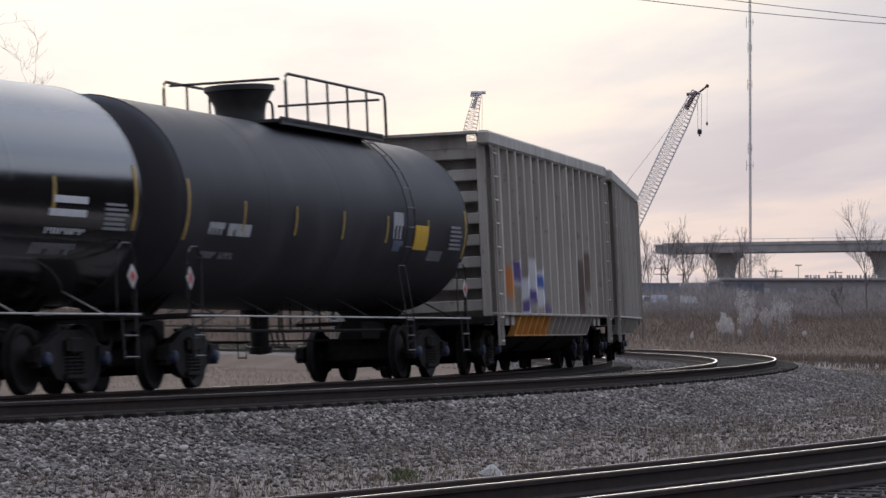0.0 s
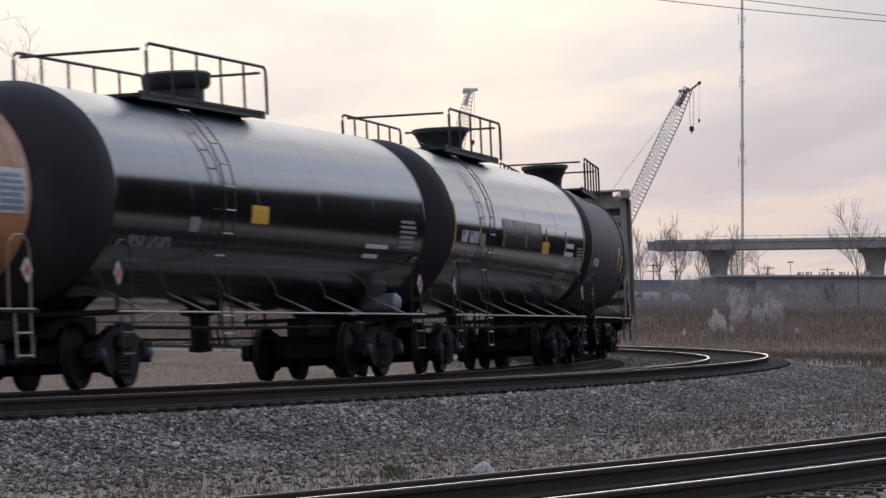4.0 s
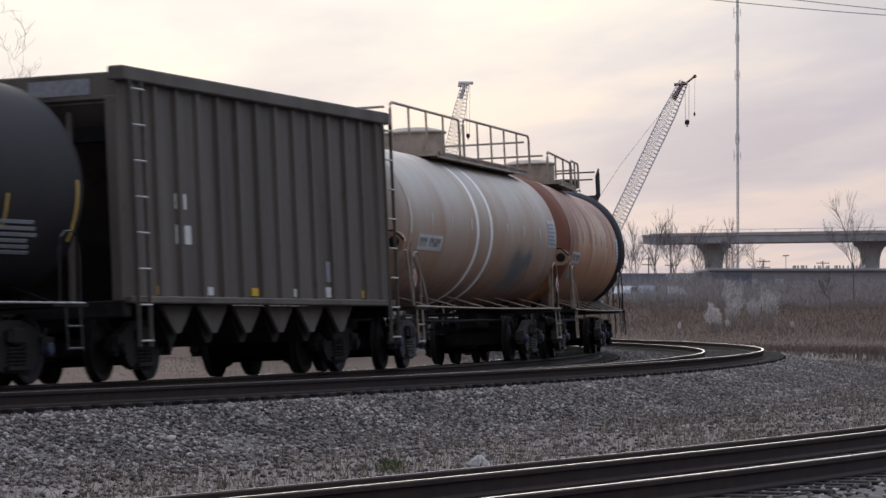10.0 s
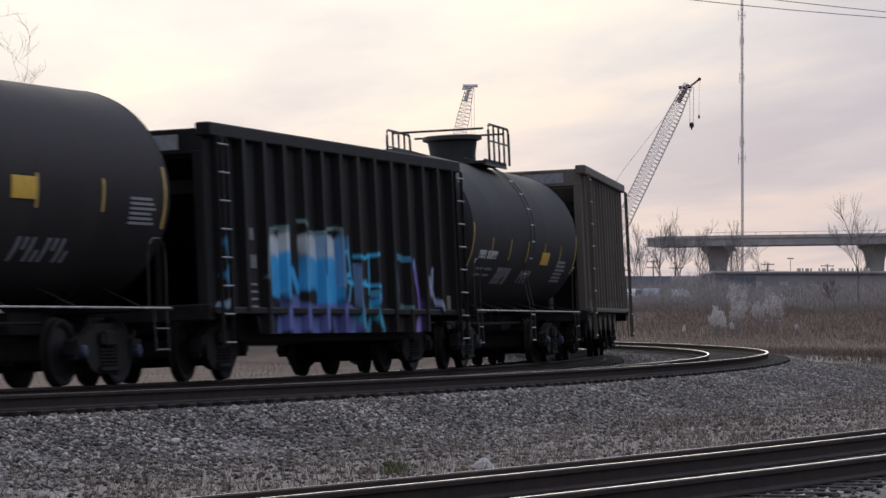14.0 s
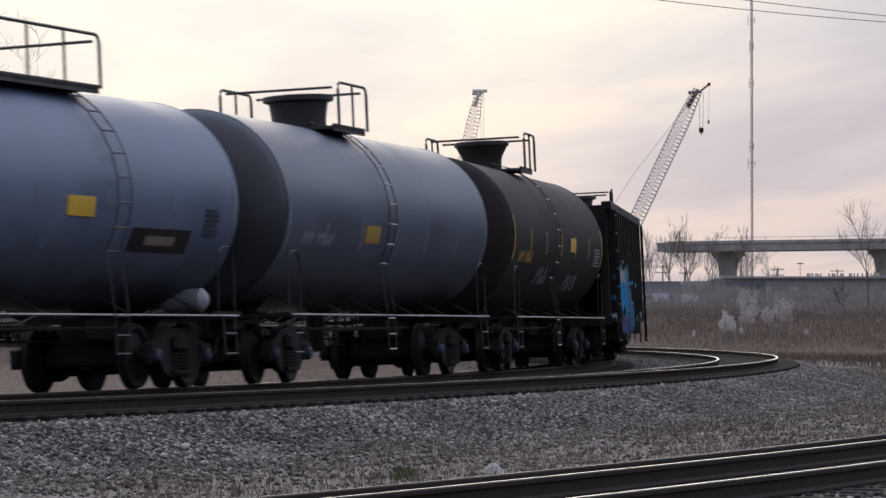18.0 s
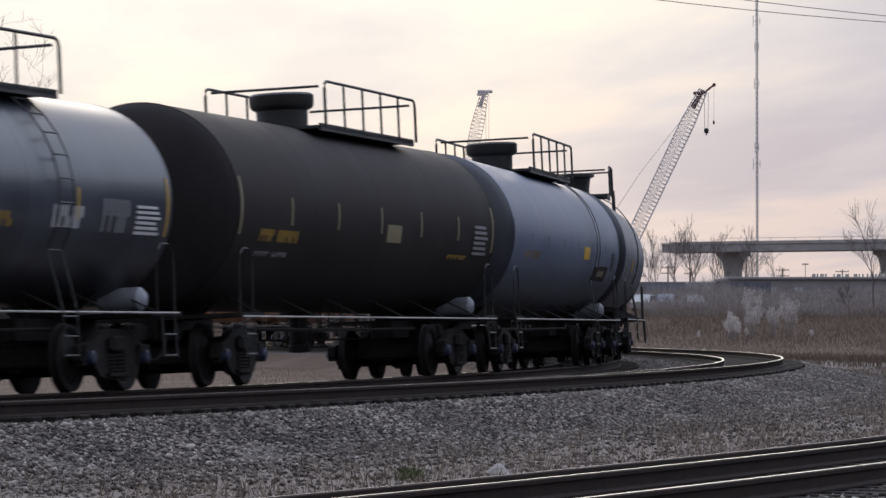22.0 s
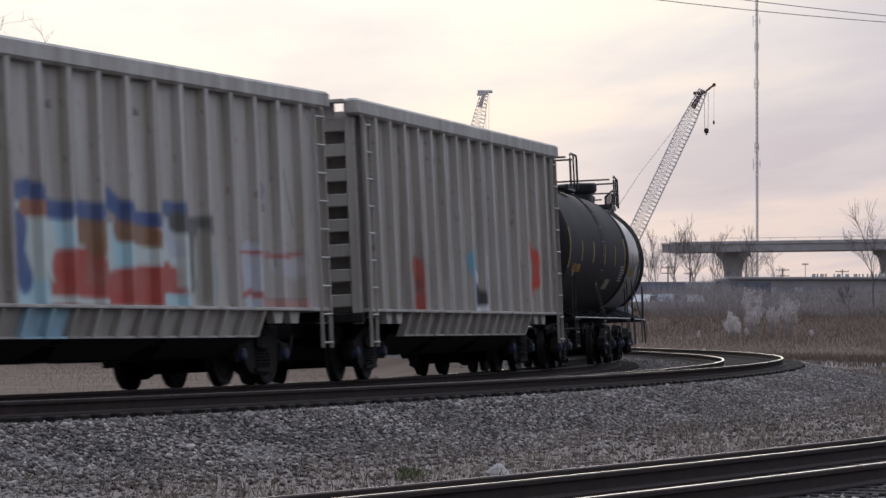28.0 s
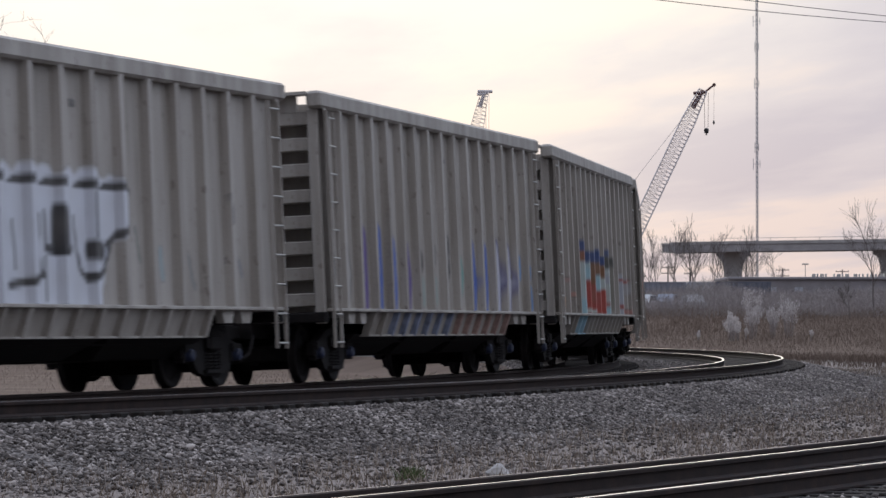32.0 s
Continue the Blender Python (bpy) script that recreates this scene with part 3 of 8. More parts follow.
def tank_car(name, label, front, rear, r, zc, shell, rods, centres, heads=None, tank=None, dome=("drum", 0.0), deck=(-2.2, 2.2), rails=(), ladder=None, tape="yellow", tapes=7, tape_at=(4, 22), marks=(), signs=(), stripes=(), rod_z=1.04, seams=(), blue=True, brown=False, tank_drop=0.0, sag=0.0, air_tank=False, brake_wheel=False, valves=(), placard=False):
    """A tank car: front and rear are the ends of its side handrail along the train."""
    half, mid = (front - rear) / 2, (front + rear) / 2
    car = thing(name, label, "tank car", "cars of the freight train")
    fittings = M["rod_black"] if rods is M["rod_pale"] else rods
    hd = r * 0.36
    tl = half + 0.05 + hd
    # the shell, with dished heads
    prof = [(tl - hd + hd * math.sin(a * math.pi / 16), r * math.cos(a * math.pi / 16)) for a in range(8, -1, -1)]
    body = Shape()
    n_seg = 56
    span = [tl - hd - 2 * (tl - hd) * k / 12 for k in range(1, 12)]
    line = [(tl - hd, r)] + [(x, r) for x in span] + [(-(tl - hd), r)]
    body.lathe([(x, rr) for x, rr in reversed(line)], n_seg, "x", (0, 0, zc))
    shell_ob = part("shell", body, shell, car)
    for sg in (1, -1):
        g = Shape().lathe([(sg * x, max(rr, 0.001)) for x, rr in (prof if sg > 0 else prof[::-1])], n_seg, "x", (0, 0, zc))
        part("tank_head", g, heads or shell, car)
        part("head_weld", Shape().lathe([(sg * (tl - hd) + d, r + h) for d, h in ((-0.03, 0.0), (-0.02, 0.006), (0.02, 0.006), (0.03, 0.0))], n_seg, "x", (0, 0, zc)), shell, shell_ob)
    for x in seams:
        part("weld_seam", Shape().lathe([(x + d, r + h) for d, h in ((-0.03, 0.0), (-0.015, 0.003), (0.015, 0.003), (0.03, 0.0))], n_seg, "x", (0, 0, zc)), shell, shell_ob)
    # stub sills, saddles, end platforms
    for sg in (1, -1):
        c = sg * centres / 2
        part("stub_sill", Shape().box(min(c - sg * 1.3, sg * (half + 0.12)), max(c - sg * 1.3, sg * (half + 0.12)), -0.20, 0.20, 0.70, 1.02, 0.02), M["steel_dark"], car)
        sad = Shape()
        for x in (c - 0.16, c + 0.16):
            pts = [(-0.35, 1.0), (0.35, 1.0)] + [(r * 0.98 * math.sin(radians(a)), zc - r * 0.98 * math.cos(radians(a))) for a in (55, 40, 25, 10, -10, -25, -40, -55)]
            nn = len(pts)
            sad.add([(x - 0.03, y, z) for y, z in pts] + [(x + 0.03, y, z) for y, z in pts], [tuple(range(nn)), tuple(range(2 * nn - 1, nn - 1, -1))] + [(i, i + nn, (i + 1) % nn + nn, (i + 1) % nn) for i in range(nn)])
        part("saddle", sad, M["steel_dark"], car)
        e0, e1 = sorted((sg * (half - 0.95), sg * (half + 0.12)))
        part("end_platform", Shape().box(e0, e1, -1.5, 1.5, 1.0, 1.06), M["steel_dark"], car)
        for side in (-1, 1):
            st = Shape()
            xs = sg * (half - 0.32)
            for dx in (-0.22, 0.22):
                st.tube([(xs + dx, side * 1.48, 1.02), (xs + dx, side * 1.5, 0.42)], 0.016, 5)
            for z in (0.45, 0.74):
                st.tube([(xs - 0.22, side * 1.5, z), (xs + 0.22, side * 1.5, z)], 0.016, 5)
            part("sill_step", st, fittings, car)
            gr = Shape().tube([(xs - 0.3, side * 1.45, 1.05), (xs - 0.3, side * 1.46, 1.75), (xs - 0.24, side * 1.46, 1.92), (xs - 0.1, side * 1.46, 2.0), (xs + 0.12, side * 1.46, 2.0), (xs + 0.26, side * 1.46, 1.92), (xs + 0.3, side * 1.46, 1.75), (xs + 0.3, side * 1.45, 1.05)], 0.014, 5)
            part("grab_iron", gr, fittings, car)
    ends(car, half + 0.15)
    # side handrails on raked brackets
    for side in (-1, 1):
        pts = [(-half + 2 * half * k / 10, side * 1.5, rod_z - sag * math.sin(math.pi * k / 10)) for k in range(11)]
        part("side_handrail", Shape().tube(pts, 0.015, 6), M["rod_tan"] if rods is M["rod_tan"] else M["rod_pale"], car, "long handrail along the sill")
        a = radians(-60)
        br = Shape().tube([(0.25, side * r * math.cos(a), zc + r * math.sin(a)), (0, side * 1.5, rod_z)], 0.014, 4).mesh("handrail_bracket", rods if front > -80 else M["rod_black"])
        for k in range(6):
            again("handrail_bracket", br, car, pose(half * (-0.85 + 0.34 * k), 0, 0))
    # brake rods and outlet below
    for y, z, w in ((-0.5, 0.86, 0.03), (0.35, 0.72, 0.022)):
        part("brake_pipe", Shape().tube([(-centres / 2 + 0.9, y, z), (0, y, z - 0.02), (centres / 2 - 0.9, y, z)], w, 6), M["steel_dark"], car)
    for x in (-1.6, -0.5, -0.35, 0.1, 0.8, 1.7):
        part("pipe_hanger", Shape().tube([(x, -0.5, 0.86), (x, -0.5, zc - r + 0.1)], 0.02, 4), M["steel_dark"], car)
    for x in (-0.8, -0.5, -0.2):
        part("brake_lever", Shape().tube([(x, -0.45, 0.86), (x + 0.12, -0.45, 0.6), (x + 0.35, -0.45, 0.58)], 0.018, 4), M["steel_dark"], car)
    out = Shape().lathe([(zc - r + 0.12, 0.32), (zc - r - 0.06, 0.30), (zc - r - 0.10, 0.16), (0.62, 0.15), (0.60, 0.19), (0.50, 0.19), (0.48, 0.0)], 14, "z")
    part("bottom_outlet", out, M["steel_brown"] if brown else M["steel_dark"], car)
    # platform round the manway
    d0, d1 = deck
    top = zc + r
    part("top_platform", Shape().box(d0, d1, -0.95, 0.95, top - 0.10, top - 0.05).box(d0, d1, -0.95, -0.91, top - 0.14, top - 0.02).box(d0, d1, 0.91, 0.95, top - 0.14, top - 0.02), fittings, car, "grated walkway on top of the tank")
    kind, dx = dome
    if kind == "drum":
        prof = [(0.0, 0.42), (0.34, 0.43), (0.38, 0.50), (0.44, 0.53), (0.64, 0.54), (0.68, 0.50), (0.72, 0.0)]
    elif kind == "cone":
        prof = [(-0.05, 0.40), (0.14, 0.40), (0.30, 0.42), (0.56, 0.53), (0.58, 0.57), (0.68, 0.57), (0.70, 0.50), (0.71, 0.0)]
    elif kind == "flat":
        prof = [(-0.05, 0.46), (0.20, 0.46), (0.52, 0.50), (0.56, 0.60), (0.66, 0.60), (0.68, 0.54), (0.69, 0.0)]
    elif kind == "hat":
        prof = [(-0.05, 0.58), (0.06, 0.58), (0.10, 0.50), (0.18, 0.46), (0.22, 0.31), (0.58, 0.31), (0.66, 0.25), (0.70, 0.0)]
    else:
        prof = [(-0.1, 0.62), (0.50, 0.62), (0.54, 0.66), (0.57, 0.66), (0.60, 0.60), (0.68, 0.35), (0.70, 0.0)]
    part("manway", Shape().lathe([(s * 0.82, q) for s, q in prof], 26, "z", (dx, 0, top)), M["rod_tan"] if kind == "tan" else M["rod_black"], car, "round manway housing on top of the tank")
    # guard rails round the platform
    for k, (x0, x1, y, h, posts, mid_rail) in enumerate(rails):
        g = Shape()
        c = 0.12
        g.tube([(x0, y, top - 0.08), (x0, y, top + h - c), (x0 + c * 0.3, y, top + h - c * 0.3), (x0 + c, y, top + h), (x1 - c, y, top + h), (x1 - c * 0.3, y, top + h - c * 0.3), (x1, y, top + h - c), (x1, y, top - 0.08)], 0.025, 6)
        rail = part("guard_rail", g, fittings, car)
        for j in range(1, posts + 1):
            x = x0 + (x1 - x0) * j / (posts + 1)
            part("post", Shape().tube([(x, y, top - 0.08), (x, y, top + h)], 0.021, 5), fittings, rail)
        if mid_rail:
            part("mid_rail", Shape().tube([(x0, y, top + h * 0.5), (x1, y, top + h * 0.5)], 0.02, 5), fittings, rail)
    if rails:
        x0, x1, h = min(q[0] for q in rails), max(q[1] for q in rails), rails[0][3]
        for x in (x0, x1):
            part("end_rail", Shape().tube([(x, -0.92, top + h - 0.08), (x, 0.92, top + h - 0.08)], 0.024, 6), fittings, car)
    for x, y, rr, h in valves:
        part("valve", Shape().lathe([(0, rr), (h * 0.8, rr), (h, rr * 0.6), (h, 0)], 12, "z", (x, y, top - 0.04)), M["rod_black"], car)
    # ladder over the near flank
    if ladder is not None:
        for side in (-1, 1):
            ld = Shape()
            ring = [(side * (r + 0.10) * math.cos(radians(a)), zc + (r + 0.10) * math.sin(radians(a))) for a in (78, 66, 54, 42, 30, 18, 6, -6, -18, -30)]
            ring += [(side * 1.52, 1.04), (side * 1.52, 0.45)]
            for dx2 in (-0.22, 0.22):
                ld.tube([(ladder + dx2, y, z) for y, z in ring], 0.011, 5)
            lad = part("ladder", ld, fittings, car)
            # pale rods give pale rungs: their glint is put into the colour
            rung = Shape().tube([(-0.22, 0, 0), (0.22, 0, 0)], 0.013, 5).mesh("rung", rods)
            for y, z in ring[:-2] + [(side * 1.52, 0.98), (side * 1.52, 0.72), (side * 1.52, 0.47)]:
                again("rung", rung, lad, pose(ladder, y, z))
    # reflective tape, stencils, plates
    if tape:
        key = M[dict(yellow="tape_yellow", white="tape_white", faint="tape_faint", worn="yellow_faded", tan="rod_tan")[tape]]
        strip = arc_patch(-0.032, 0.032, tape_at[0], tape_at[1], r, zc, 0.009).mesh("reflective_tape", key)
        long_strip = arc_patch(-0.038, 0.038, tape_at[0] - 7, tape_at[1] + 9, r, zc, 0.009).mesh("reflective_tape", key)
        for k in range(tapes):
            again("reflective_tape", long_strip if k in (0, tapes - 1) else strip, shell_ob, pose((tl - hd - 0.12) * (1 - 2 * k / (tapes - 1)), 0, 0))
    for k, (x0, x1, a0, a1, mat, n) in enumerate(marks):
        tagged(part("stencil", lettering(x0, x1, a0, a1, r, zc, n, k * 7 + int(front * 3)), M[mat], shell_ob), kind="stuff")
    for x0, x1, a0, a1, mat, lab in signs:
        if "table" in lab or "label" in lab or "number" in lab:
            ink = mat if "table" in lab else "label_blue"
            back = shell_ob if "table" in lab else part("plate", arc_patch(x0, x1, a0, a1, r, zc, 0.010), M["panel_white"], shell_ob, lab)
            if "number" in lab:
                w = x1 - x0
                tagged(part("stencil", lettering(x0 + 0.06 * w, x1 - 0.06 * w, a0 + 0.25 * (a1 - a0), a0 + 0.8 * (a1 - a0), r + 0.012, zc, 11, 5), M["stencil_grey"], back), kind="stuff")
                continue
            rows, d = Shape(), (a1 - a0) / 7
            for k in range(6):
                g = arc_patch(x0 + 0.08 * (x1 - x0), x1 - (0.08 + 0.2 * ((k * 7) % 3) / 3) * (x1 - x0), a0 + d * (k + 0.6), a0 + d * (k + 1.15), r, zc, 0.016, n=2)
                rows.add(g.v, g.f)
            tagged(part("print_table", rows, M[ink], back), kind="stuff")
        else:
            part("plate", arc_patch(x0, x1, a0, a1, r, zc, 0.003 if "repainted" in lab else 0.012), M[mat], shell_ob, lab)
    # hazard placards in their holders near the ends
    if placard:
        for sg in (1, -1):
            px = sg * (half - 0.12)
            part("placard", Shape().slab([(px - 0.15, 1.55), (px, 1.38), (px + 0.15, 1.55), (px, 1.72)], -1.47, -1.455), M["panel_white"], car, "white diamond placard")
            part("placard_mark", Shape().slab([(px - 0.09, 1.55), (px, 1.46), (px + 0.09, 1.55), (px, 1.64)], -1.476, -1.466), M["red_mark"], car, "red mark on the placard")
            part("placard_holder", Shape().tube([(px, -1.45, 1.05), (px, -1.45, 1.74)], 0.015, 5), M["steel_dark"], car)
    for x0, x1, mat in stripes:
        part("painted_band", Shape().lathe([(x0, r), (x0, r + 0.004), (x1, r + 0.004), (x1, r)], n_seg, "x", (0, 0, zc)), M[mat], shell_ob)
    if air_tank:
        part("air_reservoir", Shape().lathe([(-0.38, 0.0), (-0.36, 0.10), (-0.29, 0.17), (0.29, 0.17), (0.36, 0.10), (0.38, 0.0)], 18, "y", (half - 0.36, -0.8, 1.25)), M["cylinder_grey"], car, "pale grey air reservoir on the end platform")
    if brake_wheel:
        bw = Shape().lathe([(0.0, 0.24), (0.03, 0.27), (0.06, 0.24), (0.03, 0.21), (0.0, 0.24)], 20, "x", (-half - 0.05, -0.95, 2.15))
        for a in (0, 60, 120):
            bw.tube([(-half - 0.02, -0.95 - 0.25 * math.cos(radians(a)), 2.15 - 0.25 * math.sin(radians(a))), (-half - 0.02, -0.95 + 0.25 * math.cos(radians(a)), 2.15 + 0.25 * math.sin(radians(a)))], 0.016, 5)
        bw.tube([(-half + 0.05, -0.95, 1.04), (-half + 0.05, -0.95, 2.15)], 0.05, 6)
        part("brake_wheel", bw, rods, car)
        ring = [(-0.45, 2.0), (-1.32, 2.0), (-1.42, 2.05), (-1.47, 2.17), (-1.42, 2.30), (-1.32, 2.35), (-0.45, 2.35)]
        hb = Shape().add([(x, y, z) for x in (-half - 0.60, -half - 0.46) for y, z in ring], [tuple(range(7)), tuple(range(13, 6, -1))] + [(i, (i + 1) % 7, (i + 1) % 7 + 7, i + 7) for i in range(7)])
        hold = part("brake_housing", hb, M["rust_tan"], car, "rusty tan hand brake housing across the end")
        part("hub", Shape().lathe([(-half - 0.66, 0.0), (-half - 0.66, 0.07), (-half - 0.60, 0.10)], 14, "x", (0, -1.28, 2.17)), M["steel_dark"], hold)
        part("hose_loop", Shape().tube([(-half - 0.63, -0.5, 2.28), (-half - 0.65, -0.9, 2.37), (-half - 0.65, -1.3, 2.36), (-half - 0.64, -1.47, 2.2)], 0.018, 6), M["steel_dark"], hold)
        for yy in (-1.0, -1.47):
            part("stand_leg", Shape().tube([(-half - 0.08, yy, 1.06), (-half - 0.30, yy, 1.5), (-half - 0.53, yy, 2.02)], 0.028, 6), rods, car)
        fr = Shape()
        fr.tube([(-half + 0.1, -1.42, 1.05), (-half + 0.1, -1.42, 2.0), (-half + 0.2, -1.40, 2.2), (-half + 0.55, -1.3, 2.25), (-half + 0.8, -1.15, 2.25)], 0.03, 6)
        fr.tube([(-half + 0.1, -1.42, 2.05), (-half + 0.75, -1.46, 1.55), (-half + 1.05, -1.48, 1.05)], 0.025, 5)
        fr.tube([(-half + 0.1, -0.5, 1.05), (-half + 0.1, -0.5, 2.25), (-half + 0.1, -1.3, 2.28)], 0.03, 6)
        part("end_frame", fr, rods, car)
    sets = running_gear(car, centres, blue, brown)
    CARS.append((car, mid, centres, sets))
    return car


# ---- hopper cars ----
def stroke_paint(x, z, strokes):
    """The sprayed colour and cover at a point; strokes have soft edges and lie over one another."""
    col, cover = None, 0.0
    for pts, w, rgb in strokes:
        d = 9.0
        for (x0, z0), (x1, z1) in zip(pts, pts[1:]):
            dx, dz = x1 - x0, z1 - z0
            k = max(0.0, min(1.0, ((x - x0) * dx + (z - z0) * dz) / (dx * dx + dz * dz + 1e-9)))
            d = min(d, math.hypot(x - x0 - k * dx, z - z0 - k * dz))
        soft = min(0.08, 0.6 * w)
        a = max(0.0, min(1.0, (w + 0.5 * soft - d) / soft))
        if a > 0:
            col = rgb if col is None else tuple(p * (1 - a) + q * a for p, q in zip(col, rgb))
            cover = cover + (1 - cover) * a
    return None if col is None else (*col, cover)


def ribbed_side(name, half, z0, z1, y, posts, depth, mat, parent, strokes=(), post_w=0.12, inset=0.35, fineness=0.05, drop=None, rounded=False):
    """A car side with upright posts pressed out of it, as a fine sheet that can carry sprayed paint; drop(x) lowers the bottom edge."""
    xs, outs = [], []
    px = [-half + inset + (2 * half - 2 * inset) * k / (posts - 1) for k in range(posts)]
    edges = {}
    for x in px:
        if rounded:
            for k in (-1, -0.8, -0.6, -0.35, 0, 0.35, 0.6, 0.8, 1):
                edges[round(x + k * post_w, 4)] = depth * (0.5 + 0.5 * math.cos(math.pi * k)) ** 0.7
        else:
            for d, h in ((-post_w, 0.0), (-post_w * 0.72, depth), (post_w * 0.72, depth), (post_w, 0.0)):
                edges[round(x + d, 4)] = h
    x = -half
    while x < half + 1e-6:
        if rounded and any(abs(x - e) < post_w + 0.02 for e in px):
            x += fineness
            continue
        if all(abs(x - e) > 0.03 for e in edges):
            on = [e for e in px if abs(x - e) < post_w * 0.72]
            edges[round(x, 4)] = depth if on else 0.0
        x += fineness
    keys = sorted(k for k in edges if -half - 1e-6 <= k <= half + 1e-6)
    nz = max(2, int((z1 - z0) / fineness)) if strokes else 4
    v, col = [], []
    wob = noise.noise
    for x in keys:
        b = z0 - (drop(x) if drop else 0.0)
        dent = 0.012 * wob(Vector((x * 0.6, y, 1.3)))
        for j in range(nz + 1):
            z = b + (z1 - b) * j / nz
            v.append((x, y - (edges[x] + dent * (1 if edges[x] == 0 else 0.3)) * (1 if y < 0 else -1), z))
            c = stroke_paint(x + 0.05 * wob(Vector((x * 2, z * 2, 0))), z, strokes) if strokes and y < 0 else None
            col.append((*c[:3], c[3] * (0.84 + 0.14 * wob(Vector((x * 3, z * 3, 5))))) if c else (0, 0, 0, 0))
    f = [(i * (nz + 1) + j, (i + 1) * (nz + 1) + j, (i + 1) * (nz + 1) + j + 1, i * (nz + 1) + j + 1) for i in range(len(keys) - 1) for j in range(nz)]
    if y > 0:
        f = [q[::-1] for q in f]
    me = bpy.data.meshes.new(name)
    me.from_pydata(v, [], f)
    me.polygons.foreach_set("use_smooth", [rounded] * len(f))
    at = me.color_attributes.new("paint", "FLOAT_COLOR", "POINT")
    at.data.foreach_set("color", [c for q in col for c in q])
    me.materials.append(mat)
    return part(name, me, None, parent)


def corner_ladder(car, x, z0, z1, mat, y=-1.56, w=0.24, rungs=9):
    s = Shape()
    for dx in (-w, w):
        s.box(x + dx - 0.013, x + dx + 0.013, y - 0.025, y + 0.025, z0, z1)
    ld = part("ladder", s, mat, car)
    rung = Shape().tube([(x - w, y - 0.03, 0), (x + w, y - 0.03, 0)], 0.015, 5).mesh("rung", M["rod_grey"] if mat is not M["black_hopper"] else M["faint_mark"])
    for k in range(rungs):
        again("rung", rung, ld, pose(0, 0, z0 + 0.08 + (z1 - z0 - 0.2) * k / (rungs - 1)))


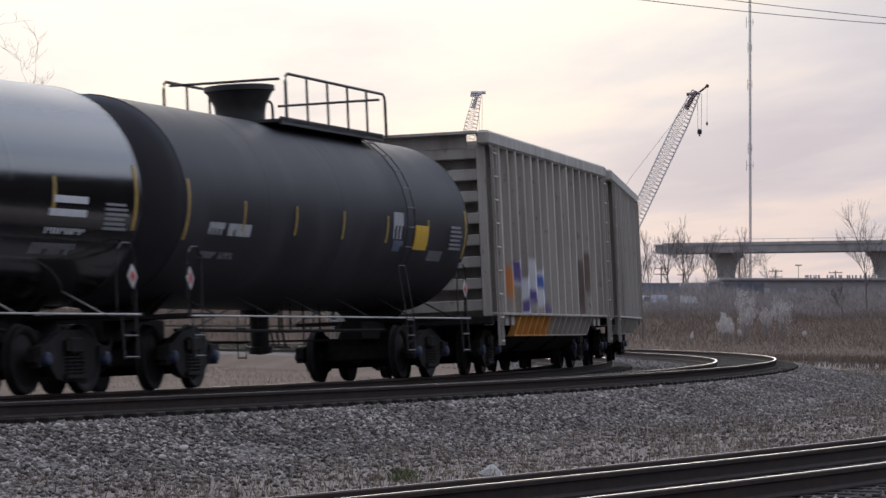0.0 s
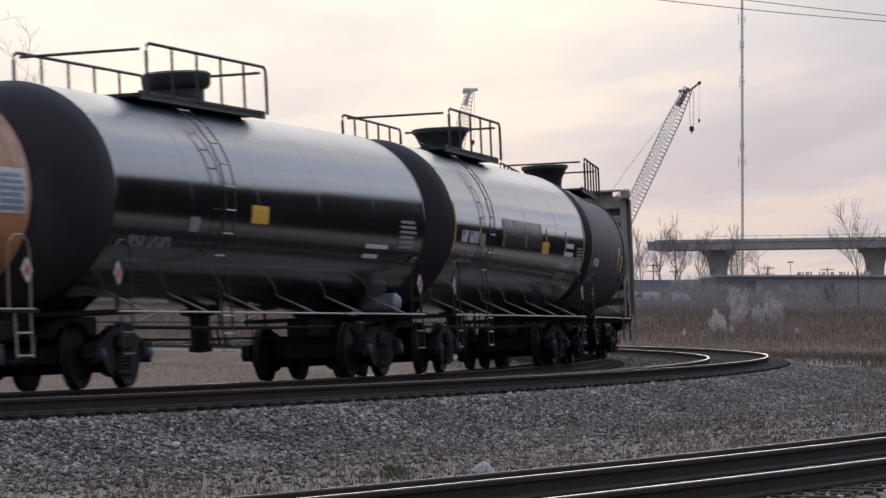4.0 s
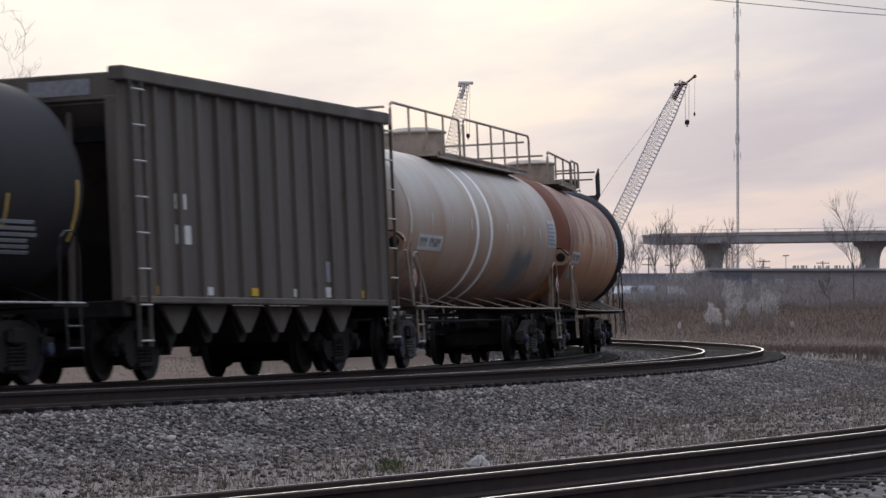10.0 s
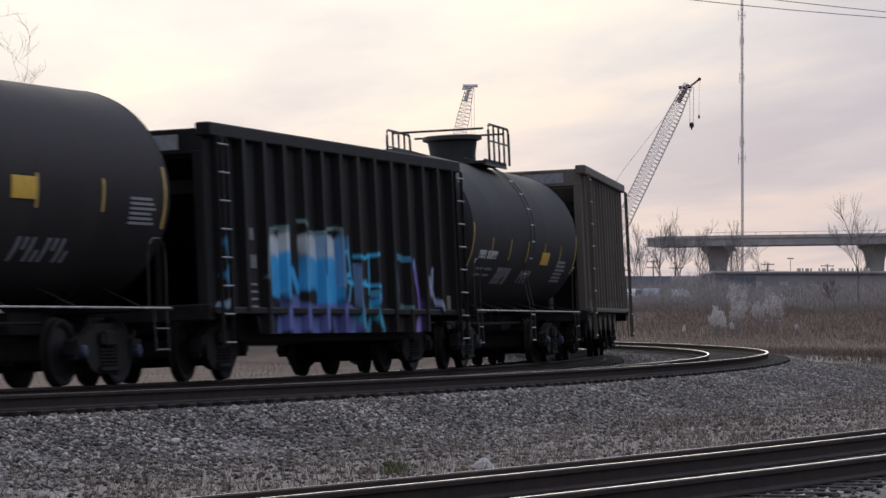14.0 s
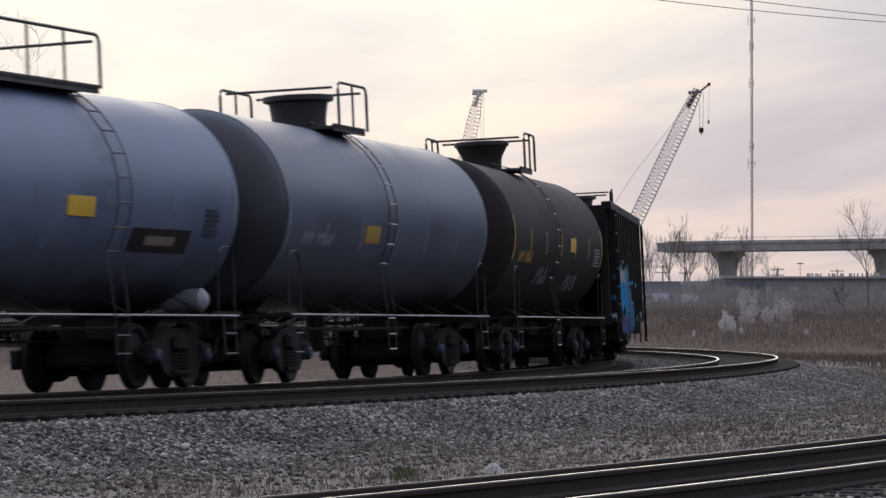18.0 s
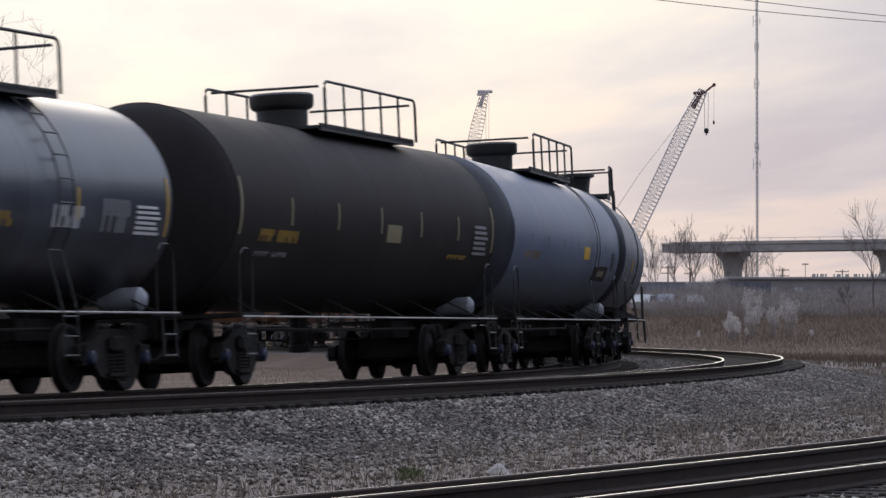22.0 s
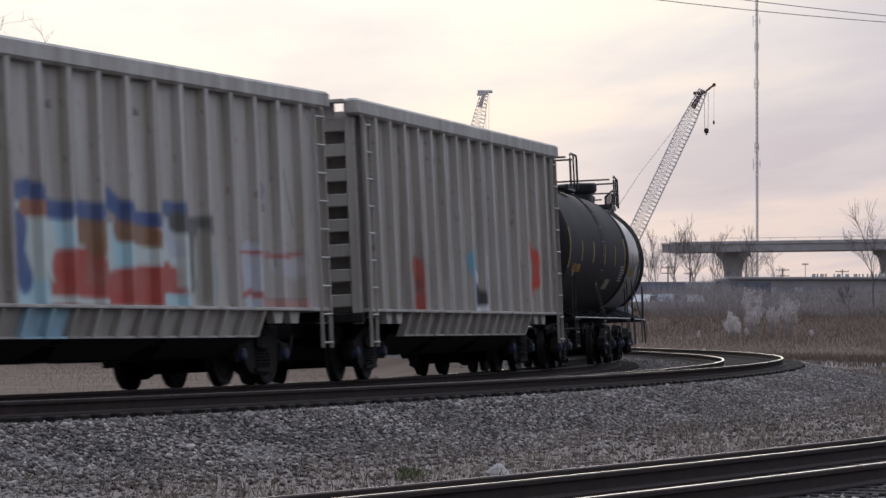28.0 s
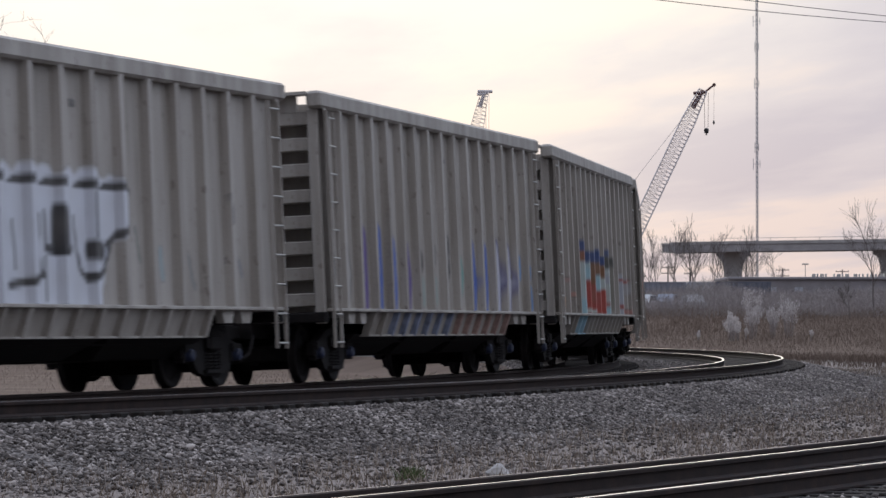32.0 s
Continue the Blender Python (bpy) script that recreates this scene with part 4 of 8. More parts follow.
def covered_hopper(name, label, front, rear, strokes=(), skirt=(-4.9, 4.9), tints=(), streaks=()):
    """A ribbed hopper car: tints colour whole lower sheets, streaks only the ribs between them."""
    half, mid = (front - rear) / 2, (front + rear) / 2
    g = M["grey_hopper"]
    car = thing(name, label, "hopper car", "cars of the freight train")
    hb, z0, z1, y = half - 0.15, 1.14, 4.27, 1.45
    top = z1 + 0.25
    for sg in (-1, 1):
        ribbed_side("side_wall", hb, z0, z1, sg * y, 17, 0.125, M["grey_hopper_side"], car, strokes if sg < 0 else (), post_w=0.095, inset=0.08)
        # a thin flange closes the side below; the smooth top chord closes it above
        part("side_sill", Shape().box(-hb, hb, min(sg * (y - 0.12), sg * (y + 0.135)), max(sg * (y - 0.12), sg * (y + 0.135)), z0 - 0.055, z0 - 0.005, 0.008), g, car)
        part("eave", Shape().box(-hb - 0.24, hb + 0.24, sg * 1.48 - 0.12, sg * 1.48 + 0.12, z1 - 0.02, top, 0.04), g, car)
        for x in (hb - 0.34, -hb + 0.24):
            corner_ladder(car, x, 0.52, z1 - 0.05, g, sg * (y + 0.145), 0.19)
        # the tapering lower sheets and the ribs between them
        n = 13
        for k in range(n + 1):
            a = skirt[0] + (skirt[1] - skirt[0]) * k / n
            e = 0.05
            colour = next((M[q] for i0, i1, q in tints + streaks if sg < 0 and i0 <= k <= i1), g)
            top_y, low_y = sg * (y + 0.115), sg * (y - 0.03)
            rib = Shape()
            v = [(a - e, top_y, z0 - 0.055), (a + e, top_y, z0 - 0.055), (a + e, low_y, z0 - 0.44), (a - e, low_y, z0 - 0.44)]
            v += [(x, yy - sg * 0.13, z) for x, yy, z in v]
            q = [(0, 1, 2, 3), (7, 6, 5, 4), (0, 4, 5, 1), (1, 5, 6, 2), (2, 6, 7, 3), (3, 7, 4, 0)]
            part("skirt_rib", rib.add(v, q if sg > 0 else [f[::-1] for f in q]), colour, car)
            if k < n:
                b = skirt[0] + (skirt[1] - skirt[0]) * (k + 1) / n
                s = Shape()
                s.add([(a + e, sg * (y + 0.02), z0 - 0.055), (b - e, sg * (y + 0.02), z0 - 0.055), (b - e, sg * (y - 0.12), z0 - 0.42), (a + e, sg * (y - 0.12), z0 - 0.42)], [(0, 1, 2, 3) if sg > 0 else (3, 2, 1, 0)])
                s.slab([(a, z0 - 0.415), (b, z0 - 0.415), (b, z0 - 0.445), (a, z0 - 0.445)], sg * (y - 0.20), sg * (y - 0.04))
                part("hopper_sheet", s, next((M[q] for i0, i1, q in tints if sg < 0 and i0 <= k <= i1), g), car)
        # body bolster gussets outside the skirt
        for x in (skirt[0] - 0.65, skirt[1] + 0.65, skirt[0] - 1.35, skirt[1] + 1.35):
            part("gusset", Shape().slab([(x - 0.22, z0 - 0.05), (x + 0.22, z0 - 0.05), (x + 0.15, z0 - 0.24), (x - 0.15, z0 - 0.24)], min(sg * (y - 0.06), sg * (y + 0.06)), max(sg * (y - 0.06), sg * (y + 0.06))), g, car)
    # small stencilled data on the panels, too worn to read
    rnd = random.Random(int(front * 7))
    for x, z, n in ((-hb + 1.05, 3.32, 4), (-hb + 1.05, 2.92, 4), (-hb + 1.95, 3.34, 2), (-hb + 1.95, 2.93, 2), (hb - 1.1, 2.7, 3), (hb - 2.1, 1.75, 4), (0.45, 3.75, 2), (-2.45, 3.7, 2)):
        st = Shape()
        for k in range(n):
            h = 0.20 if z > 2.8 and x < -hb + 3 else rnd.uniform(0.07, 0.14)
            st.box(x + 0.10 * k, x + 0.10 * k + 0.055, -y - 0.016, -y + 0.012, z, z + h)
        part("stencil", st, M["stencil_grey"], car)
    # a low roof between the chords, with a line of flat hatches
    part("roof", Shape().slab([(-hb + 0.3, z1 - 0.05), (hb - 0.3, z1 - 0.05), (hb - 0.3, z1 + 0.02), (-hb + 0.3, z1 + 0.02)], -1.38, 1.38), g, car)
    for k in range(5):
        c = (k - 2) * (hb - 1.2) / 2.4
        part("hatch_cover", Shape().box(c - 1.2, c + 1.2, -0.32, 0.32, z1 + 0.02, z1 + 0.09, 0.02), g, car)
    # ends: corner posts, a ribbed bulkhead with dark pockets, a transverse board at the top
    for sg in (-1, 1):
        x = sg * hb
        for yy in (-1.40, 1.40):
            part("corner_post", Shape().box(x - 0.07, x + 0.07, yy - 0.08, yy + 0.08, 0.9, z1 - 0.02, 0.015), g, car)
        in_x = x - sg * 0.42
        part("bulkhead", Shape().box(min(in_x, in_x - sg * 0.1), max(in_x, in_x - sg * 0.1), -1.40, 1.40, 1.1, z1 + 0.09), g, car)
        part("end_fascia", Shape().box(min(x, x - sg * 0.06), max(x, x - sg * 0.06), -1.14, 1.14, z1 - 0.06, top - 0.05), g, car)
        part("end_board", Shape().box(min(x - sg * 0.12, x + sg * 0.26), max(x - sg * 0.12, x + sg * 0.26), -1.36, 1.36, top - 0.055, top - 0.005), g, car)
        rib = Shape().box(min(x - sg * 0.02, in_x), max(x - sg * 0.02, in_x), -1.38, 1.38, -0.105, 0.105, 0.015).mesh("end_rib", g)
        for k in range(8):
            again("end_rib", rib, car, pose(0, 0, 1.28 + 0.405 * k))
        part("brake_box", Shape().box(min(x, x + sg * 0.22), max(x, x + sg * 0.22), -0.4, 0.35, 2.4, 2.9, 0.03), M["steel_dark"], car)
        part("end_sill", Shape().box(x - 0.12, x + 0.12, -1.5, 1.5, 0.92, 1.08, 0.02), M["steel_dark"], car)
    for c in ((-3.6, -0.0, 3.6) if skirt[1] > 3 else (-2, 2)):
        part("outlet_gate", Shape().add([(c - 1.75, -1.3, 0.74), (c + 1.75, -1.3, 0.74), (c + 1.75, 1.3, 0.74), (c - 1.75, 1.3, 0.74), (c - 1.3, -0.8, 0.42), (c + 1.3, -0.8, 0.42), (c + 1.3, 0.8, 0.42), (c - 1.3, 0.8, 0.42)], [(0, 1, 2, 3), (4, 7, 6, 5), (0, 4, 5, 1), (1, 5, 6, 2), (2, 6, 7, 3), (3, 7, 4, 0)]), M["steel_dark"], car)
    part("centre_sill", Shape().box(-half, half, -0.3, 0.3, 0.72, 1.05), M["steel_dark"], car)
    part("outlet_rod", Shape().tube([(-5, -1.1, 0.62), (5, -1.1, 0.62)], 0.02, 5), M["steel_dark"], car)
    ends(car, half + 0.1)
    sets = running_gear(car, 2 * half - 3.9, True)
    CARS.append((car, mid, 2 * half - 3.9, sets))
    return car


def open_hopper(name, label, front, rear, key, posts, z0, z1, strokes=(), drop=None, triangles=False, post_depth=0.12, end_inset=1.5, plates=()):
    half, mid = (front - rear) / 2, (front + rear) / 2
    g = M[key]
    car = thing(name, label, "hopper car", "cars of the freight train")
    y = 1.47
    for sg in (-1, 1):
        ribbed_side("side_wall", half, z0, z1, sg * y, posts, post_depth, M[key + "_side"], car, strokes if sg < 0 else (), post_w=0.10, inset=0.5, drop=drop, fineness=0.035 if strokes else 0.05)
        part("inner_lining", Shape().box(-half + 0.02, half - 0.02, sg * (y - 0.06) - 0.02, sg * (y - 0.06) + 0.02, z0, z1), g, car)
        part("top_chord", Shape().box(-half - 0.04, half + 0.04, sg * y - 0.13, sg * y + 0.10, z1 - 0.10, z1 + 0.10, 0.02), g, car)
        part("side_sill", Shape().box(-half, half, sg * y - 0.11, sg * y + 0.06, z0 - 0.05, z0 + 0.05, 0.015), g, car)
        for x in (half - 0.3, -half + 0.3):
            corner_ladder(car, x, 0.45, z1 - 0.1, g, sg * (y + 0.17), 0.22, 8)
    for sg in (-1, 1):
        x = sg * (half - 0.04)
        s = Shape()
        xi = sg * (half - end_inset)
        s.add([(x, -y, z1 - 0.35), (x, y, z1 - 0.35), (xi - sg * 1.6, y, 1.2), (xi - sg * 1.6, -y, 1.2), (x, -y, z1 - 0.40), (x, y, z1 - 0.40), (xi - sg * 1.66, y, 1.15), (xi - sg * 1.66, -y, 1.15)], [(0, 1, 2, 3), (7, 6, 5, 4), (0, 4, 5, 1), (1, 5, 6, 2), (2, 6, 7, 3), (3, 7, 4, 0)])
        part("slope_sheet", s, g, car)
        part("end_chord", Shape().box(x - 0.06, x + 0.06, -y, y, z1 - 0.36, z1 + 0.02, 0.02), g, car)
        for yy in (-y + 0.08, y - 0.08):
            part("corner_post", Shape().box(x - 0.08, x + 0.08, yy - 0.08, yy + 0.08, 0.95, z1 - 0.3, 0.015), g, car)
        part("number_plate_bar", Shape().box(min(x, x + sg * 0.07), max(x, x + sg * 0.07), -1.1, -0.2, z1 - 0.28, z1 - 0.06), M["faint_mark"], car, "pale stencilled plate on the end")
        for yy in (-0.7, 0.7):
            part("end_brace", Shape().tube([(x, yy, 1.0), (x - sg * 0.15, yy, z1 - 0.4)], 0.05, 6), g, car)
        part("end_sill", Shape().box(x - 0.14, x + 0.14, -1.5, 1.5, 0.86, 1.1, 0.02), M["steel_dark"], car)
        part("end_ladder", Shape().box(x + sg * 0.05 - 0.02, x + sg * 0.05 + 0.02, -1.4, -1.36, 1.0, z1 - 0.2), g, car)
    part("load", Shape().box(-half + 0.3, half - 0.3, -y + 0.1, y - 0.1, z1 - 0.9, z1 - 0.7), M["steel_dark"], car, "dark bulk load low inside the body")
    if triangles:
        n = 6
        w = (2 * half - 3.2) / n
        for k in range(n):
            a = -half + 1.6 + k * w
            part("hopper_bay", Shape().slab([(a + 0.12, z0 - 0.06), (a + w - 0.12, z0 - 0.06), (a + w * 0.5 + 0.1, z0 - 0.46), (a + w * 0.5 - 0.1, z0 - 0.46)], -1.36, -1.30), M["brown_hopper"], car)
            part("hopper_bay", Shape().slab([(a + 0.12, z0 - 0.06), (a + w * 0.5 - 0.1, z0 - 0.6), (a + w * 0.5 + 0.1, z0 - 0.6), (a + w - 0.12, z0 - 0.06)], -1.25, 1.25), M["steel_dark"], car)
    else:
        part("floor_pan", Shape().box(-half + 2.2, half - 2.2, -1.2, 1.2, 0.55, 1.1, 0.05), M["steel_dark"], car)
    part("centre_sill", Shape().box(-half, half, -0.3, 0.3, 0.70, 1.05), M["steel_dark"], car)
    for x0, x1, za, zb, mat, lab in plates:
        part("stencil_plate", Shape().box(x0, x1, -y - 0.018, -y + 0.01, za, zb), M[mat], car, lab)
    ends(car, half + 0.1)
    sets = running_gear(car, 2 * half - 3.4, False)
    CARS.append((car, mid, 2 * half - 3.4, sets))
    return car


# ---- tracks and ballast ----
def bed_z(n):
    """Height of the ballast and the ditch across the line."""
    prof = [(-9, -0.95), (-4.4, -0.80), (-2.3, -0.27), (-1.6, -0.23), (0.75, -0.17), (2.3, -0.13), (3.5, -0.12), (5.06, -0.08), (5.75, -0.05), (6.05, -0.09), (7.5, -0.43), (9.0, -0.47), (12.2, -0.46), (13.0, -0.40), (16.0, -0.41), (17.5, -0.62), (22, -0.8)]
    for (a, za), (b, zb) in zip(prof, prof[1:]):
        if n <= b:
            k = max(0.0, (n - a) / (b - a))
            return za + (zb - za) * k
    return prof[-1][1]


def side_line(s, n):
    """As on_line, but running on straight where the nearest track leaves the bend."""
    if s < -13:
        return on_line(s, n)
    x, y, a = on_line(-13, n)
    return x + math.sin(a) * (s + 13), y + math.cos(a) * (s + 13), a


def rail_mesh(name, n, z, s0, s1, head, way=on_line):
    """A rail swept along the line, with a polished head on a rusty web."""
    sec = [(-0.075, -0.17), (-0.075, -0.155), (-0.012, -0.135), (-0.010, -0.05), (-0.036, -0.04), (-0.036, -0.010), (-0.020, -0.001), (0.0, 0.0), (0.014, 0.0), (0.036, -0.010), (0.036, -0.04), (0.010, -0.05), (0.012, -0.135), (0.075, -0.155), (0.075, -0.17)]
    v, f, mats = [], [], []
    count = int((s1 - s0) / 1.0)
    for i in range(count + 1):
        s = s0 + (s1 - s0) * i / count
        for d, h in sec:
            x, y, _ = way(s, n + d)
            v.append((x, y, z + h))
    k = len(sec)
    for i in range(count):
        for j in range(k - 1):
            f.append((i * k + j, (i + 1) * k + j, (i + 1) * k + j + 1, i * k + j + 1))
            mats.append(1 if j in (6, 7) else 0)
    me = bpy.data.meshes.new(name)
    me.from_pydata(v, [], f)
    me.materials.append(M["rail_side"])
    me.materials.append(M[head])
    me.polygons.foreach_set("material_index", mats)
    return me


def track(name, label, centre, z_in, z_out, s0, s1, tie0, tie1, way=on_line):
    tr = thing(name, label, "railway track", kind="structure")
    for n, z in ((centre - GAUGE / 2, z_in), (centre + GAUGE / 2, z_out)):
        part("rail", rail_mesh("rail", n, z, s0, s1, "rail_top", way), None, tr, "steel rail with a polished head")
    tie_me = Shape().box(-0.115, 0.115, -1.3, 1.3, -0.18, 0.0, 0.012).mesh("tie", M["tie"])
    rnd = random.Random(int(centre * 10))
    roll = math.degrees(math.atan2(z_out - z_in, GAUGE))
    s = tie0
    while s < tie1:
        x, y, a = way(s, centre + rnd.uniform(-0.03, 0.03))
        m = pose(x, y, (z_in + z_out) / 2 - 0.172, -roll, 0, 90 - math.degrees(a) + rnd.uniform(-0.8, 0.8))
        again("tie", tie_me, tr, m)
        s += 0.50
    return tr


# ---- the long things of the background are below; first the ground ----
def land_z(x, y):
    r = max(0.0, min(1.0, (y - 185) / 205))
    r = r * r * (3 - 2 * r)
    back = max(0.0, min(1.0, (-30 - y) / 100))
    return -0.85 + 4.1 * r + 0.05 * noise.noise(Vector((x * 0.05, y * 0.05, 0))) - 0.2 * back


def ground_sheet():
    xs = sorted(set([-4000, -2500, -1500, -900, -600, -450] + list(range(-400, 401, 20)) + list(range(-60, 61, 4)) + [450, 600, 900, 1500, 2500, 4000]))
    ys = sorted(set([-4000, -2000, -900, -450, -250, -150, -100, -60, -30] + list(range(-20, 441, 6)) + [460, 500, 560, 640, 760, 950, 1300, 1900, 2900, 4400]))
    v = [(x, y, land_z(x, y)) for x in xs for y in ys]
    m = len(ys)
    f = [(i * m + j, (i + 1) * m + j, (i + 1) * m + j + 1, i * m + j + 1) for i in range(len(xs) - 1) for j in range(m - 1)]
    me = bpy.data.meshes.new("ground")
    me.from_pydata(v, [], f)
    me.polygons.foreach_set("use_smooth", [True] * len(f))
    me.materials.append(M["earth"])
    return tagged(new("ground", me), "dry brown grassy ground beside the railway", "ground", kind="structure")


M["earth"] = shade("dry_grass_earth", [(0.3, (0.102, 0.0742, 0.0590)), (0.5, (0.126, 0.0930, 0.0746)), (0.72, (0.153, 0.1155, 0.0945))], 0.95, scale=0.25, fine=3.0, bump=0.6, spec=0.02)
M["ballast"] = shade("ballast_bed", [(0.3, (0.05, 0.043, 0.040)), (0.5, (0.10, 0.087, 0.082)), (0.72, (0.18, 0.16, 0.15))], 0.9, scale=7.0, fine=22.0, bump=1.0, spec=0.2)
M["dirt"] = shade("gravelly_soil", [(0.3, (0.112, 0.092, 0.081)), (0.5, (0.170, 0.142, 0.127)), (0.72, (0.245, 0.208, 0.188))], 0.95, scale=2.2, fine=26.0, bump=0.8, spec=0.15)
ground_sheet()


def ballast_bed():
    ns = [-9, -6, -4.4, -3.3, -2.3, -1.6, 0, 0.75, 1.6, 2.3, 3.5, 4.3, 5.06, 5.4, 5.75, 6.05, 6.4, 6.8, 7.2, 7.5, 8, 8.5, 9, 9.7, 10.4, 11.1, 11.7, 12.2, 13.0, 14, 15, 16.0, 16.7, 17.5, 19, 22]
    ss = list(range(-330, -50, 5)) + [-50 + 0.5 * k for k in range(260)] + list(range(80, 330, 5))
    v = []
    for s in ss:
        for n in ns:
            x, y, _ = on_line(s, n)
            v.append((x, y, bed_z(n) + (0.035 * noise.noise(Vector((x * 1.3, y * 1.3, 0))) if n > 5.6 or n < -1.7 else 0.0)))
    k = len(ns)
    f = [(i * k + j, (i + 1) * k + j, (i + 1) * k + j + 1, i * k + j + 1) for i in range(len(ss) - 1) for j in range(k - 1)]
    me = bpy.data.meshes.new("ballast_bed")
    me.from_pydata(v, [], [q[::-1] for q in f])
    me.polygons.foreach_set("use_smooth", [True] * len(f))
    me.materials.append(M["ballast"])
    me.materials.append(M["dirt"])
    me.materials.append(M["earth"])
    me.polygons.foreach_set("material_index", [2 if ns[j] < -2.5 else 1 if 7.3 < ns[j] < 12.6 else 0 for i in range(len(ss) - 1) for j in range(k - 1)])
    tagged(new("ballast_bed", me), "grey crushed stone bed under the tracks", "ballast", kind="structure")


ballast_bed()


def side_bed():
    v, prof = [], [(-4.6, -0.95), (-2.2, -0.45), (-1.6, -0.41), (1.6, -0.41), (2.2, -0.45), (4.6, -0.95)]
    for k in range(36):
        for d, z in prof:
            x, y, _ = side_line(-16 + 5 * k, TRACK_3 + d)
            v.append((x, y, z))
    f = [(i * 6 + j, i * 6 + j + 1, i * 6 + j + 7, i * 6 + j + 6) for i in range(35) for j in range(5)]
    me = bpy.data.meshes.new("ballast_bed")
    me.from_pydata(v, [], f)
    me.materials.append(M["ballast"])
    tagged(new("ballast_bed", me), "low bank of crushed stone under the diverging track", "ballast", kind="structure")


side_bed()
track("track_1", "curved railway track that carries the freight train", 0.0, 0.0, CANT, -330, 330, -28, 62)
track("track_2", "empty curved railway track beside the train", TRACK_2, 0.104, 0.174, -330, 330, -22, 66)
track("track_3", "empty railway track nearest to the ditch", TRACK_3, -0.21, -0.21, -140, 160, -40, 12, side_line)
part("spare_rail", rail_mesh("spare_rail", 13.32, -0.21, -48, 26, "rail_rust", side_line), None, None)
tagged(bpy.data.objects["spare_rail"], "rusty spare rail lying along the track", "rail", kind="structure")


# ---- scattered matter, built in bulk ----
def bulk(name, verts, faces_n, mat, label, category, kind="stuff"):
    """verts: (count, k, 3) array; faces_n: faces of one piece."""
    c, k, _ = verts.shape
    f = (np.arange(c)[:, None, None] * k + np.array(faces_n)[None]).reshape(-1, len(faces_n[0]))
    me = bpy.data.meshes.new(name)
    me.vertices.add(c * k)
    me.vertices.foreach_set("co", verts.astype(np.float32).ravel())
    m = len(faces_n[0])
    me.loops.add(f.size)
    me.loops.foreach_set("vertex_index", f.astype(np.int32).ravel())
    me.polygons.add(len(f))
    me.polygons.foreach_set("loop_start", np.arange(len(f), dtype=np.int32) * m)
    me.update(calc_edges=True)
    me.validate()
    me.materials.append(mat)
    return tagged(new(name, me), label, category, kind=kind)


def island(name, stops, rough=0.9, spec=0.25):
    """Colour by piece, for joined small matter."""
    m = bpy.data.materials.new(name)
    m.use_nodes = True
    N, K = m.node_tree.nodes.new, m.node_tree.links.new
    b = m.node_tree.nodes["Principled BSDF"]
    g, r, n = N("ShaderNodeNewGeometry"), N("ShaderNodeValToRGB"), N("ShaderNodeTexNoise")
    co = N("ShaderNodeTexCoord")
    K(co.outputs["Object"], n.inputs["Vector"])
    n.inputs["Scale"].default_value = 0.35
    add = N("ShaderNodeMath")
    add.operation = "MULTIPLY_ADD"
    K(n.outputs[0], add.inputs[0])
    add.inputs[1].default_value = 0.6
    sub = N("ShaderNodeMath")
    sub.operation = "SUBTRACT"
    K(g.outputs["Random Per Island"], sub.inputs[0])
    sub.inputs[1].default_value = 0.3
    K(sub.outputs[0], add.inputs[2])
    while len(r.color_ramp.elements) < len(stops):
        r.color_ramp.elements.new(0.5)
    for e, (at, rgb) in zip(r.color_ramp.elements, stops):
        e.position, e.color = at, (*rgb, 1)
    K(add.outputs[0], r.inputs[0])
    K(r.outputs[0], b.inputs["Base Color"])
    b.inputs["Roughness"].default_value, b.inputs["Specular IOR Level"].default_value = rough, spec
    return m


M["stone"] = island("crushed_stone", [(0.0, (0.0364, 0.03003, 0.0273)), (0.35, (0.07917, 0.06734, 0.06097)), (0.6, (0.1329, 0.1138, 0.1028)), (0.85, (0.2111, 0.1838, 0.1674)), (1.0, (0.3822, 0.3367, 0.3094))])
M["dry_grass"] = island("dry_grass", [(0.0, (0.085, 0.064, 0.050)), (0.4, (0.16, 0.124, 0.098)), (0.75, (0.25, 0.20, 0.16)), (1.0, (0.38, 0.32, 0.265))], spec=0.02)
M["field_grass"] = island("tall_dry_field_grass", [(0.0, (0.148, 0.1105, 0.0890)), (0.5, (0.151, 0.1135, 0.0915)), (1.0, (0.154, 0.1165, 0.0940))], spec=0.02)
M["green_grass"] = island("green_grass", [(0.0, (0.05, 0.07, 0.025)), (1.0, (0.10, 0.13, 0.05))])
# twigs kept paler than bark: haze over the far thicket is in the colour
M["twig"] = island("haze_paled_twigs", [(0.0, (0.23, 0.202, 0.195)), (0.5, (0.275, 0.245, 0.237)), (1.0, (0.32, 0.29, 0.28))], spec=0.02)
# kept near black so the unseen wood mirrors dark in the tanks
M["wood_dark"] = island("dark_mirrored_branches", [(0.0, (0.02, 0.017, 0.016)), (1.0, (0.055, 0.047, 0.043))])
M["plume"] = island("pale_seed_plumes", [(0.0, (0.50, 0.46, 0.44)), (0.5, (0.66, 0.62, 0.60)), (1.0, (0.78, 0.75, 0.73))])
M["bark"] = shade("grey_bark", [(0.3, (0.10, 0.084, 0.079)), (0.5, (0.14, 0.12, 0.113)), (0.75, (0.19, 0.167, 0.158))], 0.9, scale=4, stretch=(1, 1, 0.3), bump=0.4)
RNG = np.random.default_rng(7)


